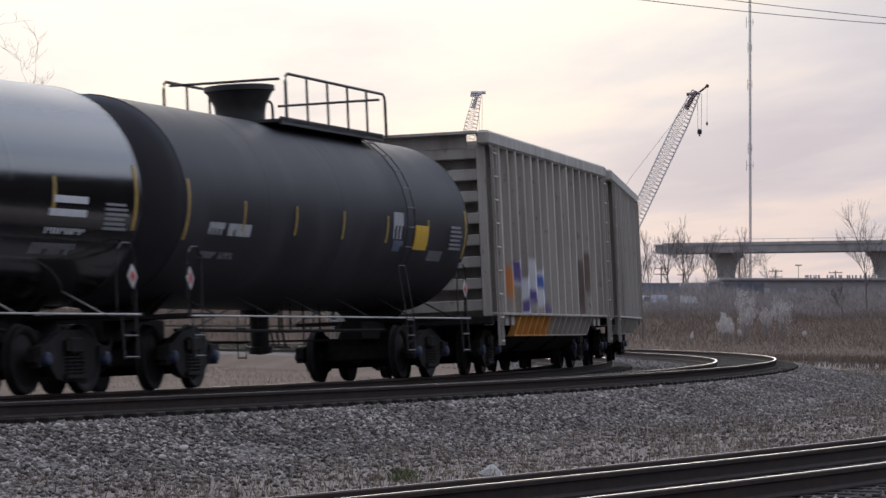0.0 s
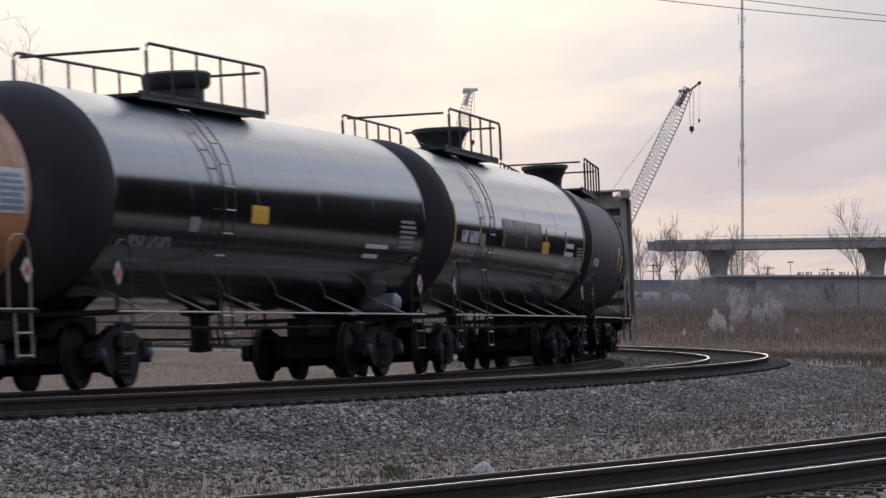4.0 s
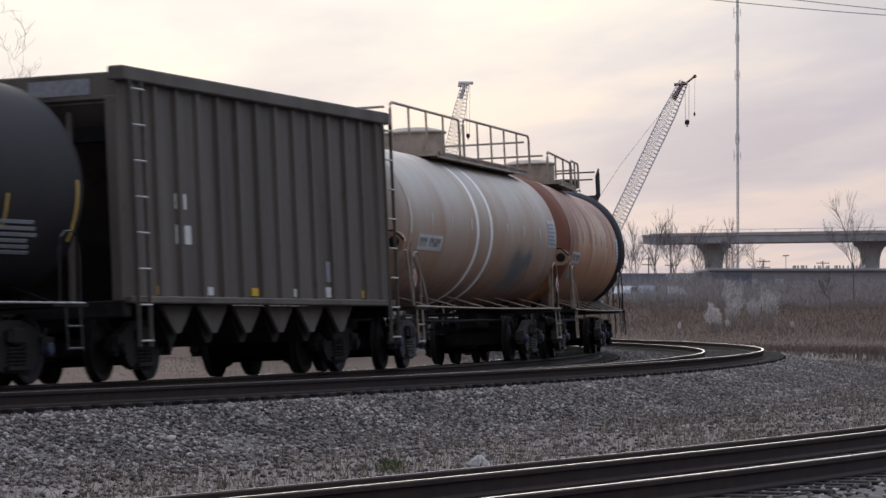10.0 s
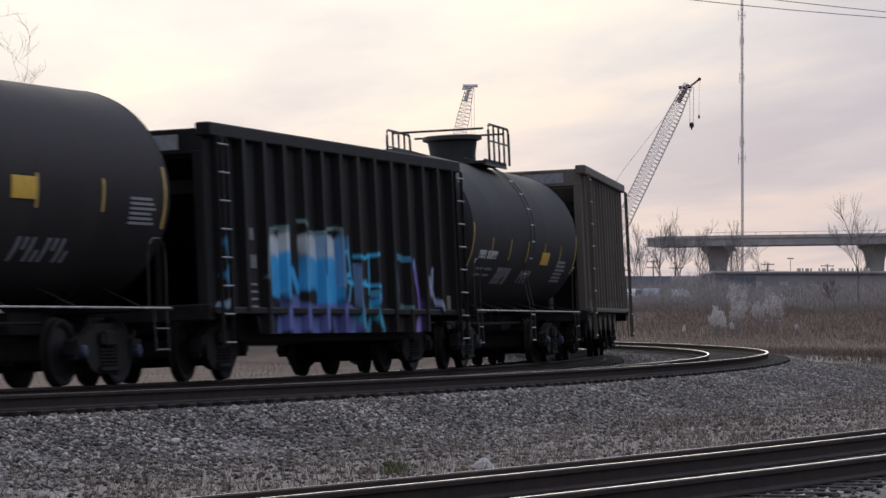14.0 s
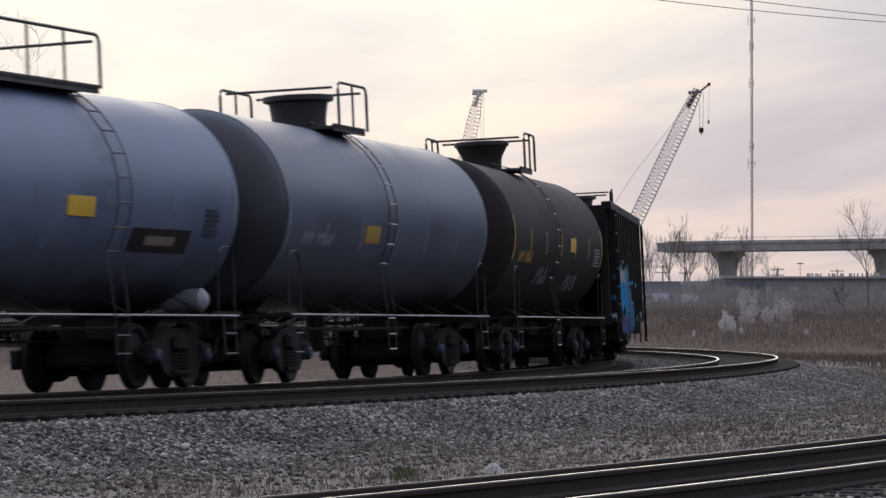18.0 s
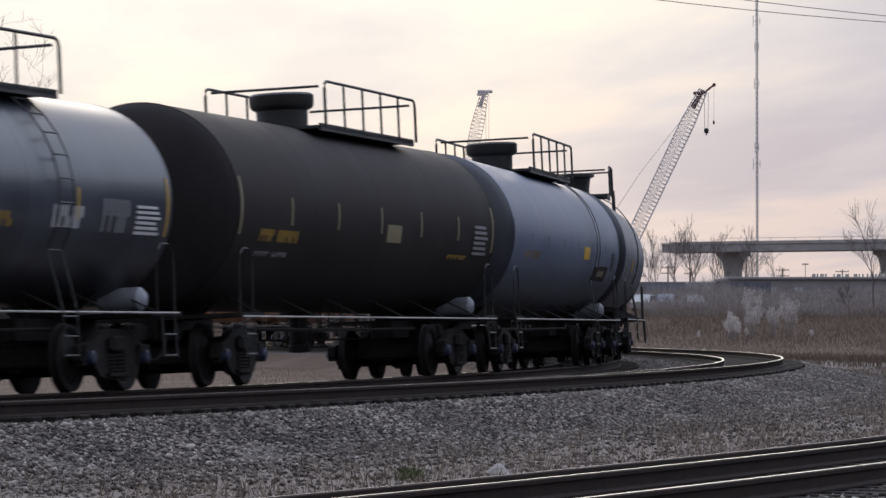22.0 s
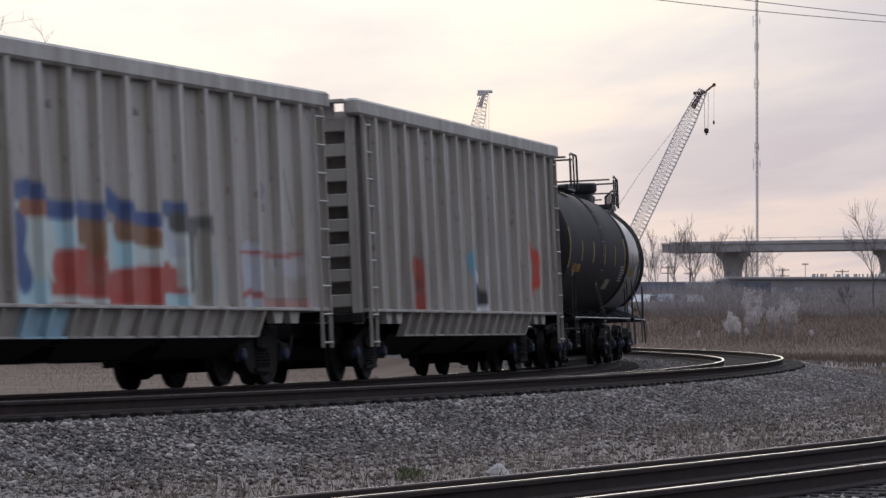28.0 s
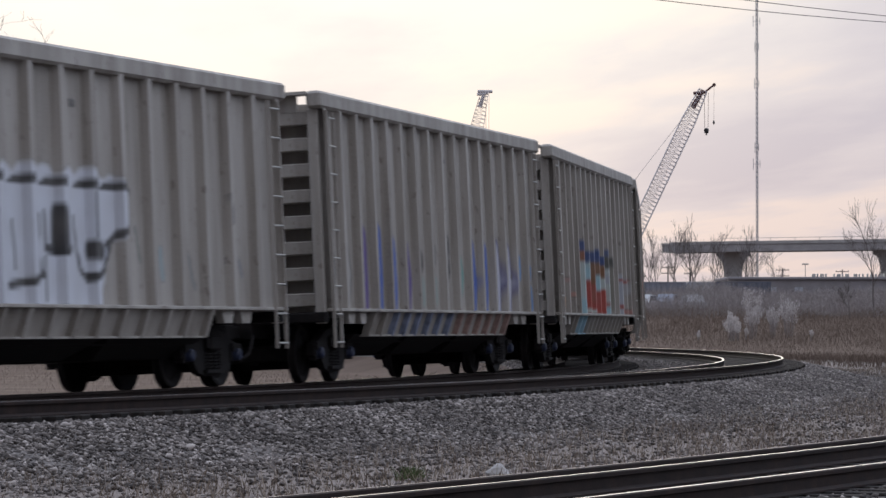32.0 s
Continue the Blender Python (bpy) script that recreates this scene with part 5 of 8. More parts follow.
def line_points(s, n):
    """on_line for arrays."""
    keys = np.arange(-1499, 1500)
    tab = np.array([LINE[int(k)] for k in keys])
    f = s / STEP
    x, y, a = (np.interp(f, keys, tab[:, i]) for i in range(3))
    return x + n * np.cos(a), y - n * np.sin(a)


BED_N = np.linspace(-9, 22, 621)
BED_Z = np.array([bed_z(n) for n in BED_N])


def in_view(x, y, spare=0.012):
    return (np.abs(x / np.maximum(y, 1) + 0.003) < 0.121 + spare) & (y > 12)


def stones():
    box = []
    for n0, n1, s0, s1, per in ((5.72, 6.2, -34, 66, 430), (6.2, 7.7, -34, 66, 420), (5.1, 5.72, -34, 66, 200), (7.7, 9.0, -38, 60, 130), (9.0, 12.6, -38, 40, 34), (12.6, 13.4, -40, 20, 130), (15.45, 17.6, -46, 0, 60), (5.15, 7.6, 66, 95, 120), (1.0, 4.9, 8, 75, 70), (-3.0, 1.0, -30, 70, 22)):
        c = int((n1 - n0) * (s1 - s0) * per)
        s, n = RNG.uniform(s0, s1, c), RNG.uniform(n0, n1, c)
        x, y = line_points(s, n)
        ok = in_view(x, y)
        box.append(np.c_[x, y, np.interp(n, BED_N, BED_Z)][ok])
    p = np.concatenate(box)
    c = len(p)
    size = RNG.uniform(0.014, 0.038, c) * np.where(RNG.random(c) < 0.06, 1.5, 1.0)
    base = np.array([(1, 0, 0.05), (0.3, 0.95, -0.1), (-0.85, 0.5, 0.1), (-0.7, -0.75, -0.05), (0.4, -0.9, 0.1), (0.1, 0.1, 0.85), (0.0, -0.05, -0.8)])
    v = base[None] * (1 + RNG.uniform(-0.35, 0.35, (c, 7, 1))) * RNG.uniform(0.65, 1.3, (c, 1, 3)) * np.array([1.0, 1.0, 0.72])
    a, b = RNG.uniform(0, 6.283, c), RNG.uniform(-0.6, 0.6, c)
    ca, sa, cb, sb = np.cos(a), np.sin(a), np.cos(b), np.sin(b)
    x, y, z = v[..., 0] * cb[:, None] + v[..., 2] * sb[:, None], v[..., 1], -v[..., 0] * sb[:, None] + v[..., 2] * cb[:, None]
    v = np.stack([x * ca[:, None] - y * sa[:, None], x * sa[:, None] + y * ca[:, None], z], -1) * size[:, None, None]
    v += p[:, None] + np.array([0, 0, 0.012])
    faces = [(i, (i + 1) % 5, 5) for i in range(5)] + [((i + 1) % 5, i, 6) for i in range(5)]
    bulk("ballast_stones", v, faces, M["stone"], "loose grey crushed stones of the ballast shoulder", "stones")


def blades(p, h, w, lean, mat, name, label, category, kind="stuff"):
    """Bent, tapering blades, two triangles and a tip each."""
    c = len(p)
    a, d = RNG.uniform(0, 6.283, c), RNG.uniform(0, 6.283, c)
    side = np.c_[np.cos(a), np.sin(a) * 0.4, np.zeros(c)] * (w / 2)[:, None]
    tip = np.c_[np.cos(d), np.sin(d), np.zeros(c)] * (h * lean)[:, None]
    up = np.c_[np.zeros(c), np.zeros(c), h]
    v = np.stack([p - side, p + side, p + tip * 0.3 + up * 0.55 + side * 0.8, p + tip * 0.3 + up * 0.55 - side * 0.8, p + tip + up * 0.97 + side * 0.3, p + tip + up - side * 0.3], 1)
    return bulk(name, v, [(0, 1, 2, 3), (3, 2, 4, 5)], mat, label, category, kind)


def weeds():
    c = 52000
    s, n = RNG.uniform(-40, 62, c), 7.4 + 5.5 * RNG.random(c) ** 0.85
    x, y = line_points(s, n)
    patch = np.array([noise.noise(Vector((a * 0.8, b * 0.5, 3))) for a, b in zip(x, y)])
    ok = in_view(x, y) & (patch + RNG.uniform(-0.25, 0.35, c) > 0.05 - 0.10 * (n - 9.0))
    p = np.c_[x, y, np.interp(n, BED_N, BED_Z) - 0.01][ok]
    c = len(p)
    h = RNG.gamma(3.0, 0.026, c) + 0.02
    blades(p, h, RNG.uniform(0.004, 0.012, c), RNG.uniform(0.1, 0.9, c), M["dry_grass"], "dry_weeds", "short dry grass and weeds in the ditch", "weeds")
    c = 420
    s, n = RNG.uniform(-36, 55, c), RNG.uniform(7.6, 12.9, c)
    x, y = line_points(s, n)
    ok = in_view(x, y)
    p = np.c_[x, y, np.interp(n, BED_N, BED_Z) - 0.01][ok]
    c = len(p)
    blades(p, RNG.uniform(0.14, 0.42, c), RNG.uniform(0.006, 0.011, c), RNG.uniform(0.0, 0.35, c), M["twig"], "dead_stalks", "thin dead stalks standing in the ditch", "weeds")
    # right of the bend the verge is rough grass
    c = 26000
    s, n = RNG.uniform(10, 120, c), RNG.uniform(10.5, 30, c)
    x, y = line_points(s, n)
    z = np.maximum(np.interp(n, BED_N, BED_Z), -0.85)
    ok = in_view(x, y, 0.02) & (y > 66)
    p = np.c_[x, y, z - 0.01][ok]
    c = len(p)
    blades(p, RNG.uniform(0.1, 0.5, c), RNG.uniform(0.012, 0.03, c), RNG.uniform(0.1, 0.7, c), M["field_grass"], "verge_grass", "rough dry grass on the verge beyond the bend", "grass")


def field():
    c = 150000
    y = 78 + 262 * RNG.random(c) ** 0.9
    x = RNG.uniform(-0.14, 0.14, c) * y
    keys = np.array([LINE[k][:2] for k in range(-200, 900, 4)])
    near = np.array([np.interp(v, keys[:, 1], keys[:, 0]) for v in y])
    ok = (x < near - 5.5) | (y > 150) | (x > near + 17)
    x, y = x[ok], y[ok]
    c = len(x)
    z = np.array([land_z(a, b) for a, b in zip(x, y)])
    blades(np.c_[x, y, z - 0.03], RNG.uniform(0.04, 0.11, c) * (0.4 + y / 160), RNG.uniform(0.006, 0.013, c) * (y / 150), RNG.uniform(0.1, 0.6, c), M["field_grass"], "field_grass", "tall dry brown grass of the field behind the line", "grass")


def green_tuft(x, y, z):
    c = 330
    p = np.c_[x + RNG.normal(0, 0.055, c), y + RNG.normal(0, 0.12, c), np.full(c, z)]
    blades(p, RNG.uniform(0.05, 0.15, c), RNG.uniform(0.006, 0.012, c), RNG.uniform(0.2, 0.8, c), M["green_grass"], "grass_tuft", "small green tuft of grass in the ditch", "grass")


def dry_brush():
    c = 1500
    s, n = RNG.uniform(-14, 30, c), RNG.uniform(-6.8, -3.6, c)
    x, y = line_points(s, n)
    clump = np.array([noise.noise(Vector((a * 0.5, b * 0.3, 9))) for a, b in zip(x, y)])
    ok = in_view(x, y, 0.03) & (clump > -0.05)
    p = np.c_[x, y, np.interp(n, BED_N, BED_Z) - 0.02][ok]
    c = len(p)
    blades(p, RNG.uniform(0.15, 0.55, c), RNG.uniform(0.006, 0.016, c), RNG.uniform(0.6, 2.2, c), M["dry_grass"], "dry_brush", "fallen dry branches and brush beyond the train", "brush")
    c = 420
    s, n = RNG.uniform(-16, 34, c), RNG.uniform(-8.5, -3.4, c)
    x, y = line_points(s, n)
    ok = in_view(x, y, 0.03)
    p = np.c_[x, y, np.interp(n, BED_N, BED_Z)][ok]
    c = len(p)
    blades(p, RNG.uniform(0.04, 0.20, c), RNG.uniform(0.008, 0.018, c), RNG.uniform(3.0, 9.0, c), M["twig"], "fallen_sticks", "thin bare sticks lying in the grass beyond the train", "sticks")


stones()
weeds()
dry_brush()
field()
green_tuft(-0.30, 34.1, -0.48)
pale = Shape()
rnd_stone = random.Random(4)
ring_n = 8
for lev, (zz, rr) in enumerate(((-0.04, 0.10), (0.02, 0.12), (0.07, 0.085), (0.105, 0.03))):
    pale.v += [(rr * math.cos(k * 0.7854) * rnd_stone.uniform(0.75, 1.1), rr * 0.8 * math.sin(k * 0.7854) * rnd_stone.uniform(0.75, 1.1), zz + rnd_stone.uniform(-0.01, 0.01)) for k in range(ring_n)]
for lev in range(3):
    pale.f += [(lev * 8 + k, lev * 8 + (k + 1) % 8, lev * 8 + 8 + (k + 1) % 8, lev * 8 + 8 + k) for k in range(8)]
pale.f.append(tuple(range(24, 32)))
pale.round = [False] * len(pale.f)
boulder = part("boulder", pale, shade("pale_limestone", plain((0.33, 0.31, 0.295), 0.25), 0.9, scale=9, bump=0.4), None)
boulder.location = (0.52, 34.6, -0.44)
tagged(boulder, "pale lump of rock lying in the ditch", "stone")


# ---- bare trees ----
def bare_tree(name, label, x, y, height, seed, spread=0.55, trunk_r=0.16, levels=6, first=0.22, lean=(0, 0), twig_r=0.012, forks=1, wild=1.0):
    rnd = random.Random(seed)
    wood, twigs = Shape(), Shape()
    z = land_z(x, y) if y > 60 else -0.9

    def grow(p, d, length, r, level):
        mids, q = [p], p.copy()
        steps = 4 if level < 2 else 3
        for k in range(steps):
            d = (d + Vector((rnd.uniform(-1, 1), rnd.uniform(-1, 1), rnd.uniform(-0.25, 0.6))) * (0.10 + 0.04 * level) * wild).normalized()
            q = q + d * length / steps
            mids.append(q.copy())
        end_r = max(r * 0.62, twig_r)
        (wood if level < 2 else twigs).tube(mids, r, 6 if level < 1 else 4 if level < 2 else 3, end_r, caps=level == 0)
        if level + 1 >= levels:
            return
        for k in range(forks + (1 if level > 0 else 0)):
            i = rnd.randint(1, steps)
            side = Vector((rnd.uniform(-1, 1), rnd.uniform(-1, 1), rnd.uniform(-0.1, 0.7))).normalized()
            e = (d + side * (spread * rnd.uniform(0.7, 1.5))).normalized()
            grow(mids[i], e, length * rnd.uniform(0.5, 0.78), max(end_r * rnd.uniform(0.5, 0.75), twig_r), level + 1)
        grow(mids[-1], d, length * rnd.uniform(0.62, 0.8), end_r, level + 1)

    grow(Vector((0, 0, -0.1)), Vector((lean[0], lean[1], 1)).normalized(), height * (0.32 + first * 0.3), trunk_r, 0)
    tree = thing(name, label, "tree", "bare trees", m=pose(x, y, z))
    part("trunk", wood, M["bark"], tree, "trunk and main limbs")
    tagged(part("crown", twigs, M["bark"], tree, "leafless twigs"), kind="stuff")
    return tree


for x, y, h, seed, sp, r in ((22.0, 430, 8.6, 3, 0.4, 0.13), (23.6, 428, 7.8, 15, 0.4, 0.13), (24.9, 430, 9.0, 4, 0.45, 0.15), (26.4, 425, 9.4, 5, 0.4, 0.16), (27.4, 432, 8.6, 16, 0.4, 0.13), (28.6, 430, 9.4, 6, 0.5, 0.15), (29.5, 436, 8.8, 17, 0.5, 0.14), (30.3, 440, 9.4, 7, 0.5, 0.16), (31.6, 432, 9.0, 8, 0.5, 0.15), (33.0, 438, 8.8, 18, 0.5, 0.14), (34.8, 430, 9.0, 9, 0.5, 0.14), (35.6, 434, 8.2, 19, 0.6, 0.14), (36.6, 436, 9.0, 10, 0.5, 0.15), (37.8, 420, 7.0, 11, 0.8, 0.13), (33.0, 300, 3.2, 13, 0.6, 0.07)):
    bare_tree("bare_tree", "leafless grey tree beside the yard", x, y, h, seed, sp, r * 0.6, levels=5, twig_r=0.012, forks=2)
bare_tree("bare_tree", "large leafless spreading tree in the field", 35.6, 305, 9.2, 21, 0.6, 0.085, 5, twig_r=0.008, forks=3)
bare_tree("bare_tree", "leafless tree reaching over the line", -15.0, 112, 14.0, 36, 0.95, 0.12, 8, twig_r=0.004, lean=(0.05, 0), forks=1, wild=2.1)


# ---- shrubs and plumes ----
def thicket():
    c = 62000
    x, y = RNG.uniform(17, 56, c), RNG.uniform(300, 372, c)
    lump = np.array([noise.noise(Vector((a * 0.16, b * 0.05, 1))) for a, b in zip(x, y)])
    h = np.clip(1.9 + 2.2 * lump + RNG.uniform(-0.5, 0.5, c), 0.4, 4.2) * np.interp(x * 340 / y, [17, 21.5, 23.2, 25.5, 27.6, 30, 36, 42], [0.50, 0.52, 0.7, 0.95, 0.85, 0.66, 0.55, 0.6])
    z = np.array([land_z(a, b) for a, b in zip(x, y)])
    # one stem in six stands from the ground, the rest are twigs up in the bush
    stem = RNG.random(c) < 0.16
    base, length = np.where(stem, -0.05, h * RNG.random(c) ** 0.8), np.where(stem, h * 0.9, RNG.uniform(0.25, 0.75, c))
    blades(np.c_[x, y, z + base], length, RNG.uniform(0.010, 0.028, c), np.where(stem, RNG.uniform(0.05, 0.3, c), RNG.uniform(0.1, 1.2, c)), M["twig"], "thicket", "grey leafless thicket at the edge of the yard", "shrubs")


def plume(x, y, h, seed, count=650, mat="plume"):
    r = np.random.default_rng(seed)
    z = land_z(x, y)
    bush = thing("plume_bush", "pale feathery bush in the dry field", "bush", "pale bushes", m=pose(x, y, z))
    stems = Shape()
    heads = []
    for k in range(12):
        a, t = r.uniform(0, 6.283), r.uniform(0.05, 0.4)
        top = Vector((math.cos(a) * t * h * 0.6, math.sin(a) * t * h * 0.6, h * r.uniform(0.6, 1.0)))
        stems.tube([(0.08 * math.cos(a), 0.08 * math.sin(a), -0.1), top * 0.5 + Vector((0, 0, 0.1)), top], 0.018, 4, 0.008)
        heads.append(top)
    part("stem", stems, M["twig"], bush)
    c = count
    pick = r.integers(0, len(heads), c)
    base = np.array([heads[i] for i in pick]) * r.uniform(0.62, 1.0, c)[:, None] + r.normal(0, 0.035 * h, (c, 3))
    d = r.normal(0, 0.55, (c, 3)) + np.array([0, 0, 1.0])
    d /= np.linalg.norm(d, axis=1)[:, None]
    L, w = r.uniform(0.08, 0.20, c) * h / 2, r.uniform(0.012, 0.03, c)
    side = np.cross(d, np.array([0.1, 1.0, 0.2]))
    v = np.stack([base - side * w[:, None], base + side * w[:, None], base + d * L[:, None]], 1)
    ob = bulk("seed_head", v, [(0, 1, 2)], M[mat], "pale seed heads", "")
    ob.parent = bush


def tall_grass():
    """The deeper grass at the far end of the field, up to the thicket."""
    r = np.random.default_rng(12)
    c = 70000
    y = r.uniform(222, 330, c)
    x = r.uniform(-0.13, 0.13, c) * y
    z = np.array([land_z(a, b) for a, b in zip(x, y)])
    lump = np.array([noise.noise(Vector((a * 0.3, b * 0.08, 6))) for a, b in zip(x, y)])
    h = (0.55 + 0.45 * lump) * r.uniform(0.6, 1.25, c) * np.interp(y, [222, 250, 330], [0.35, 1.0, 1.25])
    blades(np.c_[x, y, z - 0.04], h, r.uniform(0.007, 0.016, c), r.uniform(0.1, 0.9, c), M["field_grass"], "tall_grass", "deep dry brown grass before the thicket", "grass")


thicket()
tall_grass()
M["plume_grey"] = island("grey_seed_plumes", [(0.0, (0.42, 0.385, 0.375)), (0.5, (0.53, 0.495, 0.48)), (1.0, (0.66, 0.62, 0.61))])
for x, y, h, seed, mat in ((19.1, 246, 1.9, 1, "plume"), (19.3, 246, 1.6, 15, "plume"), (19.7, 247, 1.35, 2, "plume"), (20.5, 250, 0.8, 3, "plume"), (21.2, 252, 3.3, 4, "plume_grey"), (20.9, 251, 2.3, 14, "plume_grey"), (21.5, 256, 2.3, 5, "plume_grey"), (22.5, 253, 2.3, 6, "plume_grey"), (22.9, 256, 1.9, 7, "plume_grey"), (23.6, 254, 3.1, 8, "plume_grey"), (24.1, 256, 2.5, 9, "plume_grey"), (24.7, 248, 0.7, 10, "plume"), (17.0, 246, 0.7, 11, "plume")):
    plume(x, y, h, seed, 650 if mat == "plume" else 420, mat)


# ---- the unfinished ramp ----
M["concrete"] = shade("weathered_concrete", [(0.3, (0.27, 0.256, 0.248)), (0.5, (0.34, 0.325, 0.316)), (0.72, (0.41, 0.394, 0.382))], 0.85, scale=0.6, stretch=(1, 1, 0.3), bump=0.2)
M["deck_steel"] = shade("dull_girder_steel", plain((0.29, 0.275, 0.275), 0.2), 0.7, scale=0.5, bump=0.1)


def ramp_bridge():
    a, b = Vector((35.4, 600, 14.6)), Vector((133.0, 572.0, 15.4))
    d = (b - a).normalized()
    side = -d.cross(Vector((0, 0, 1))).normalized()
    bridge = thing("ramp_bridge", "unfinished concrete and steel road ramp on flared piers", "bridge")

    def beam(name, off, w, z0, z1, mat, start=0.0, label=""):
        p = []
        for base in (a + d * start, b):
            for o in (off - w / 2, off + w / 2):
                for z in (z0, z1):
                    p.append(base + side * o + Vector((0, 0, z)))
        return part(name, Shape().add(p, [(0, 1, 3, 2), (4, 6, 7, 5), (0, 4, 5, 1), (2, 3, 7, 6), (0, 2, 6, 4), (1, 5, 7, 3)]), mat, bridge, label)

    beam("deck", 4.8, 9.6, -0.34, -0.05, M["concrete"], label="concrete deck slab")
    for o in (0.35, 3.3, 6.3, 9.2):
        beam("girder", o, 0.4, -1.55, -0.36, M["deck_steel"], 0.15)
    for o in (0.12, 9.48):
        beam("parapet", o, 0.25, -0.05, 0.14, M["concrete"], 1.5)
    post = Shape().box(-0.04, 0.04, -0.04, 0.04, 0, 0.55).mesh("fence_post", M["rod_grey"])
    for k in range(34):
        p = a + d * (10 + k * 4.0) + side * 0.12
        again("fence_post", post, bridge, pose(p.x, p.y, p.z + 0.12))
    p, q = a + d * 10 + side * 0.12, a + d * 142 + side * 0.12
    part("fence_rail", Shape().tube([p + Vector((0, 0, 0.62)), q + Vector((0, 0, 0.62))], 0.035, 4), M["rod_grey"], bridge)
    turn = math.degrees(math.atan2(d.y, d.x))
    for along in (10.9, 36.6, 62.3, 88.0):
        p = a + d * along + side * 4.8
        g, top = land_z(p.x, p.y), p.z - 1.55
        h = top - g
        out = [(-1.25, -0.3), (1.25, -0.3), (1.25, h - 3.7)] + [(1.25 + 1.25 * (1 - math.cos(radians(t))), h - 3.7 + 3.0 * math.sin(radians(t))) for t in (20, 40, 60, 75, 90)] + [(2.65, h), (-2.65, h)] + [(-1.25 - 1.25 * (1 - math.cos(radians(t))), h - 3.7 + 3.0 * math.sin(radians(t))) for t in (90, 75, 60, 40, 20)] + [(-1.25, h - 3.7)]
        me = Shape().slab(out, -1.3, 1.3).mesh("pier", M["concrete"])
        again("pier", me, bridge, pose(p.x, p.y, g, 0, 0, turn), "flared concrete pier")


ramp_bridge()


# ---- mast, cranes, poles ----
M["mast_steel"] = shade("galvanised_mast", plain((0.30, 0.31, 0.34), 0.2), 0.6, 0.1, scale=3, bump=0.0)
M["crane_paint"] = shade("faded_crane_paint", plain((0.56, 0.52, 0.51), 0.15), 0.6, scale=2, bump=0.05)
M["crane_red"] = shade("dark_red_crane_head", plain((0.10, 0.04, 0.035), 0.3), 0.6, scale=2, bump=0.05)


def lattice(s, a, b, w, bays, r, taper=1.0, n=4):
    """Chords and zigzag lacing of a square or triangular mast between two points."""
    a, b = Vector(a), Vector(b)
    d = (b - a).normalized()
    u = d.cross(Vector((0, 1, 0))).normalized()
    v = d.cross(u)
    rings = []
    for k in range(bays + 1):
        t = k / bays
        ww = w * (1 if t < 0.85 else 1 - (1 - taper) * (t - 0.85) / 0.15) * (1 if t > 0.1 else 0.45 + 5.5 * t)
        c = a + (b - a) * t
        rings.append([c + (u * math.cos(6.28319 * (j + 0.5) / n) + v * math.sin(6.28319 * (j + 0.5) / n)) * ww * 0.7 for j in range(n)])
    for j in range(n):
        s.tube([g[j] for g in rings], r, 4)
        for k in range(bays):
            s.tube([rings[k][j], rings[k + 1][(j + 1) % n]], r * 0.55, 3, caps=False)
            s.tube([rings[k + 1][j], rings[k + 1][(j + 1) % n]], r * 0.5, 3, caps=False)


def radio_mast(x, y, top):
    z = land_z(x, y)
    mast = thing("radio_mast", "tall thin lattice radio mast", "mast", m=pose(x, y, z))
    s = Shape()
    for j in range(3):
        c, d = 0.27 * math.cos(j * 2.0944 + 0.5), 0.27 * math.sin(j * 2.0944 + 0.5)
        s.tube([(c, d, -0.2), (c, d, top)], 0.10, 4)
    for k in range(int(top / 1.2)):
        for j in range(3):
            a0, a1 = j * 2.0944 + 0.5, (j + 1) * 2.0944 + 0.5
            s.tube([(0.27 * math.cos(a0), 0.27 * math.sin(a0), k * 1.2), (0.27 * math.cos(a1), 0.27 * math.sin(a1), k * 1.2 + 1.2)], 0.03, 3, caps=False)
    part("lattice", s, M["mast_steel"], mast)
    for zz, w in ((72.3, 0.9), (66.0, 0.5), (57.0, 0.6), (37.4, 0.9), (41.5, 0.5)):
        part("antenna", Shape().tube([(-w, 0, zz), (w, 0, zz)], 0.06, 4).tube([(-w, 0, zz - 1.3), (-w, 0, zz + 1.3)], 0.07, 5).tube([(w * 0.8, 0, zz - 0.8), (w * 0.8, 0, zz + 0.9)], 0.06, 5), M["mast_steel"], mast)


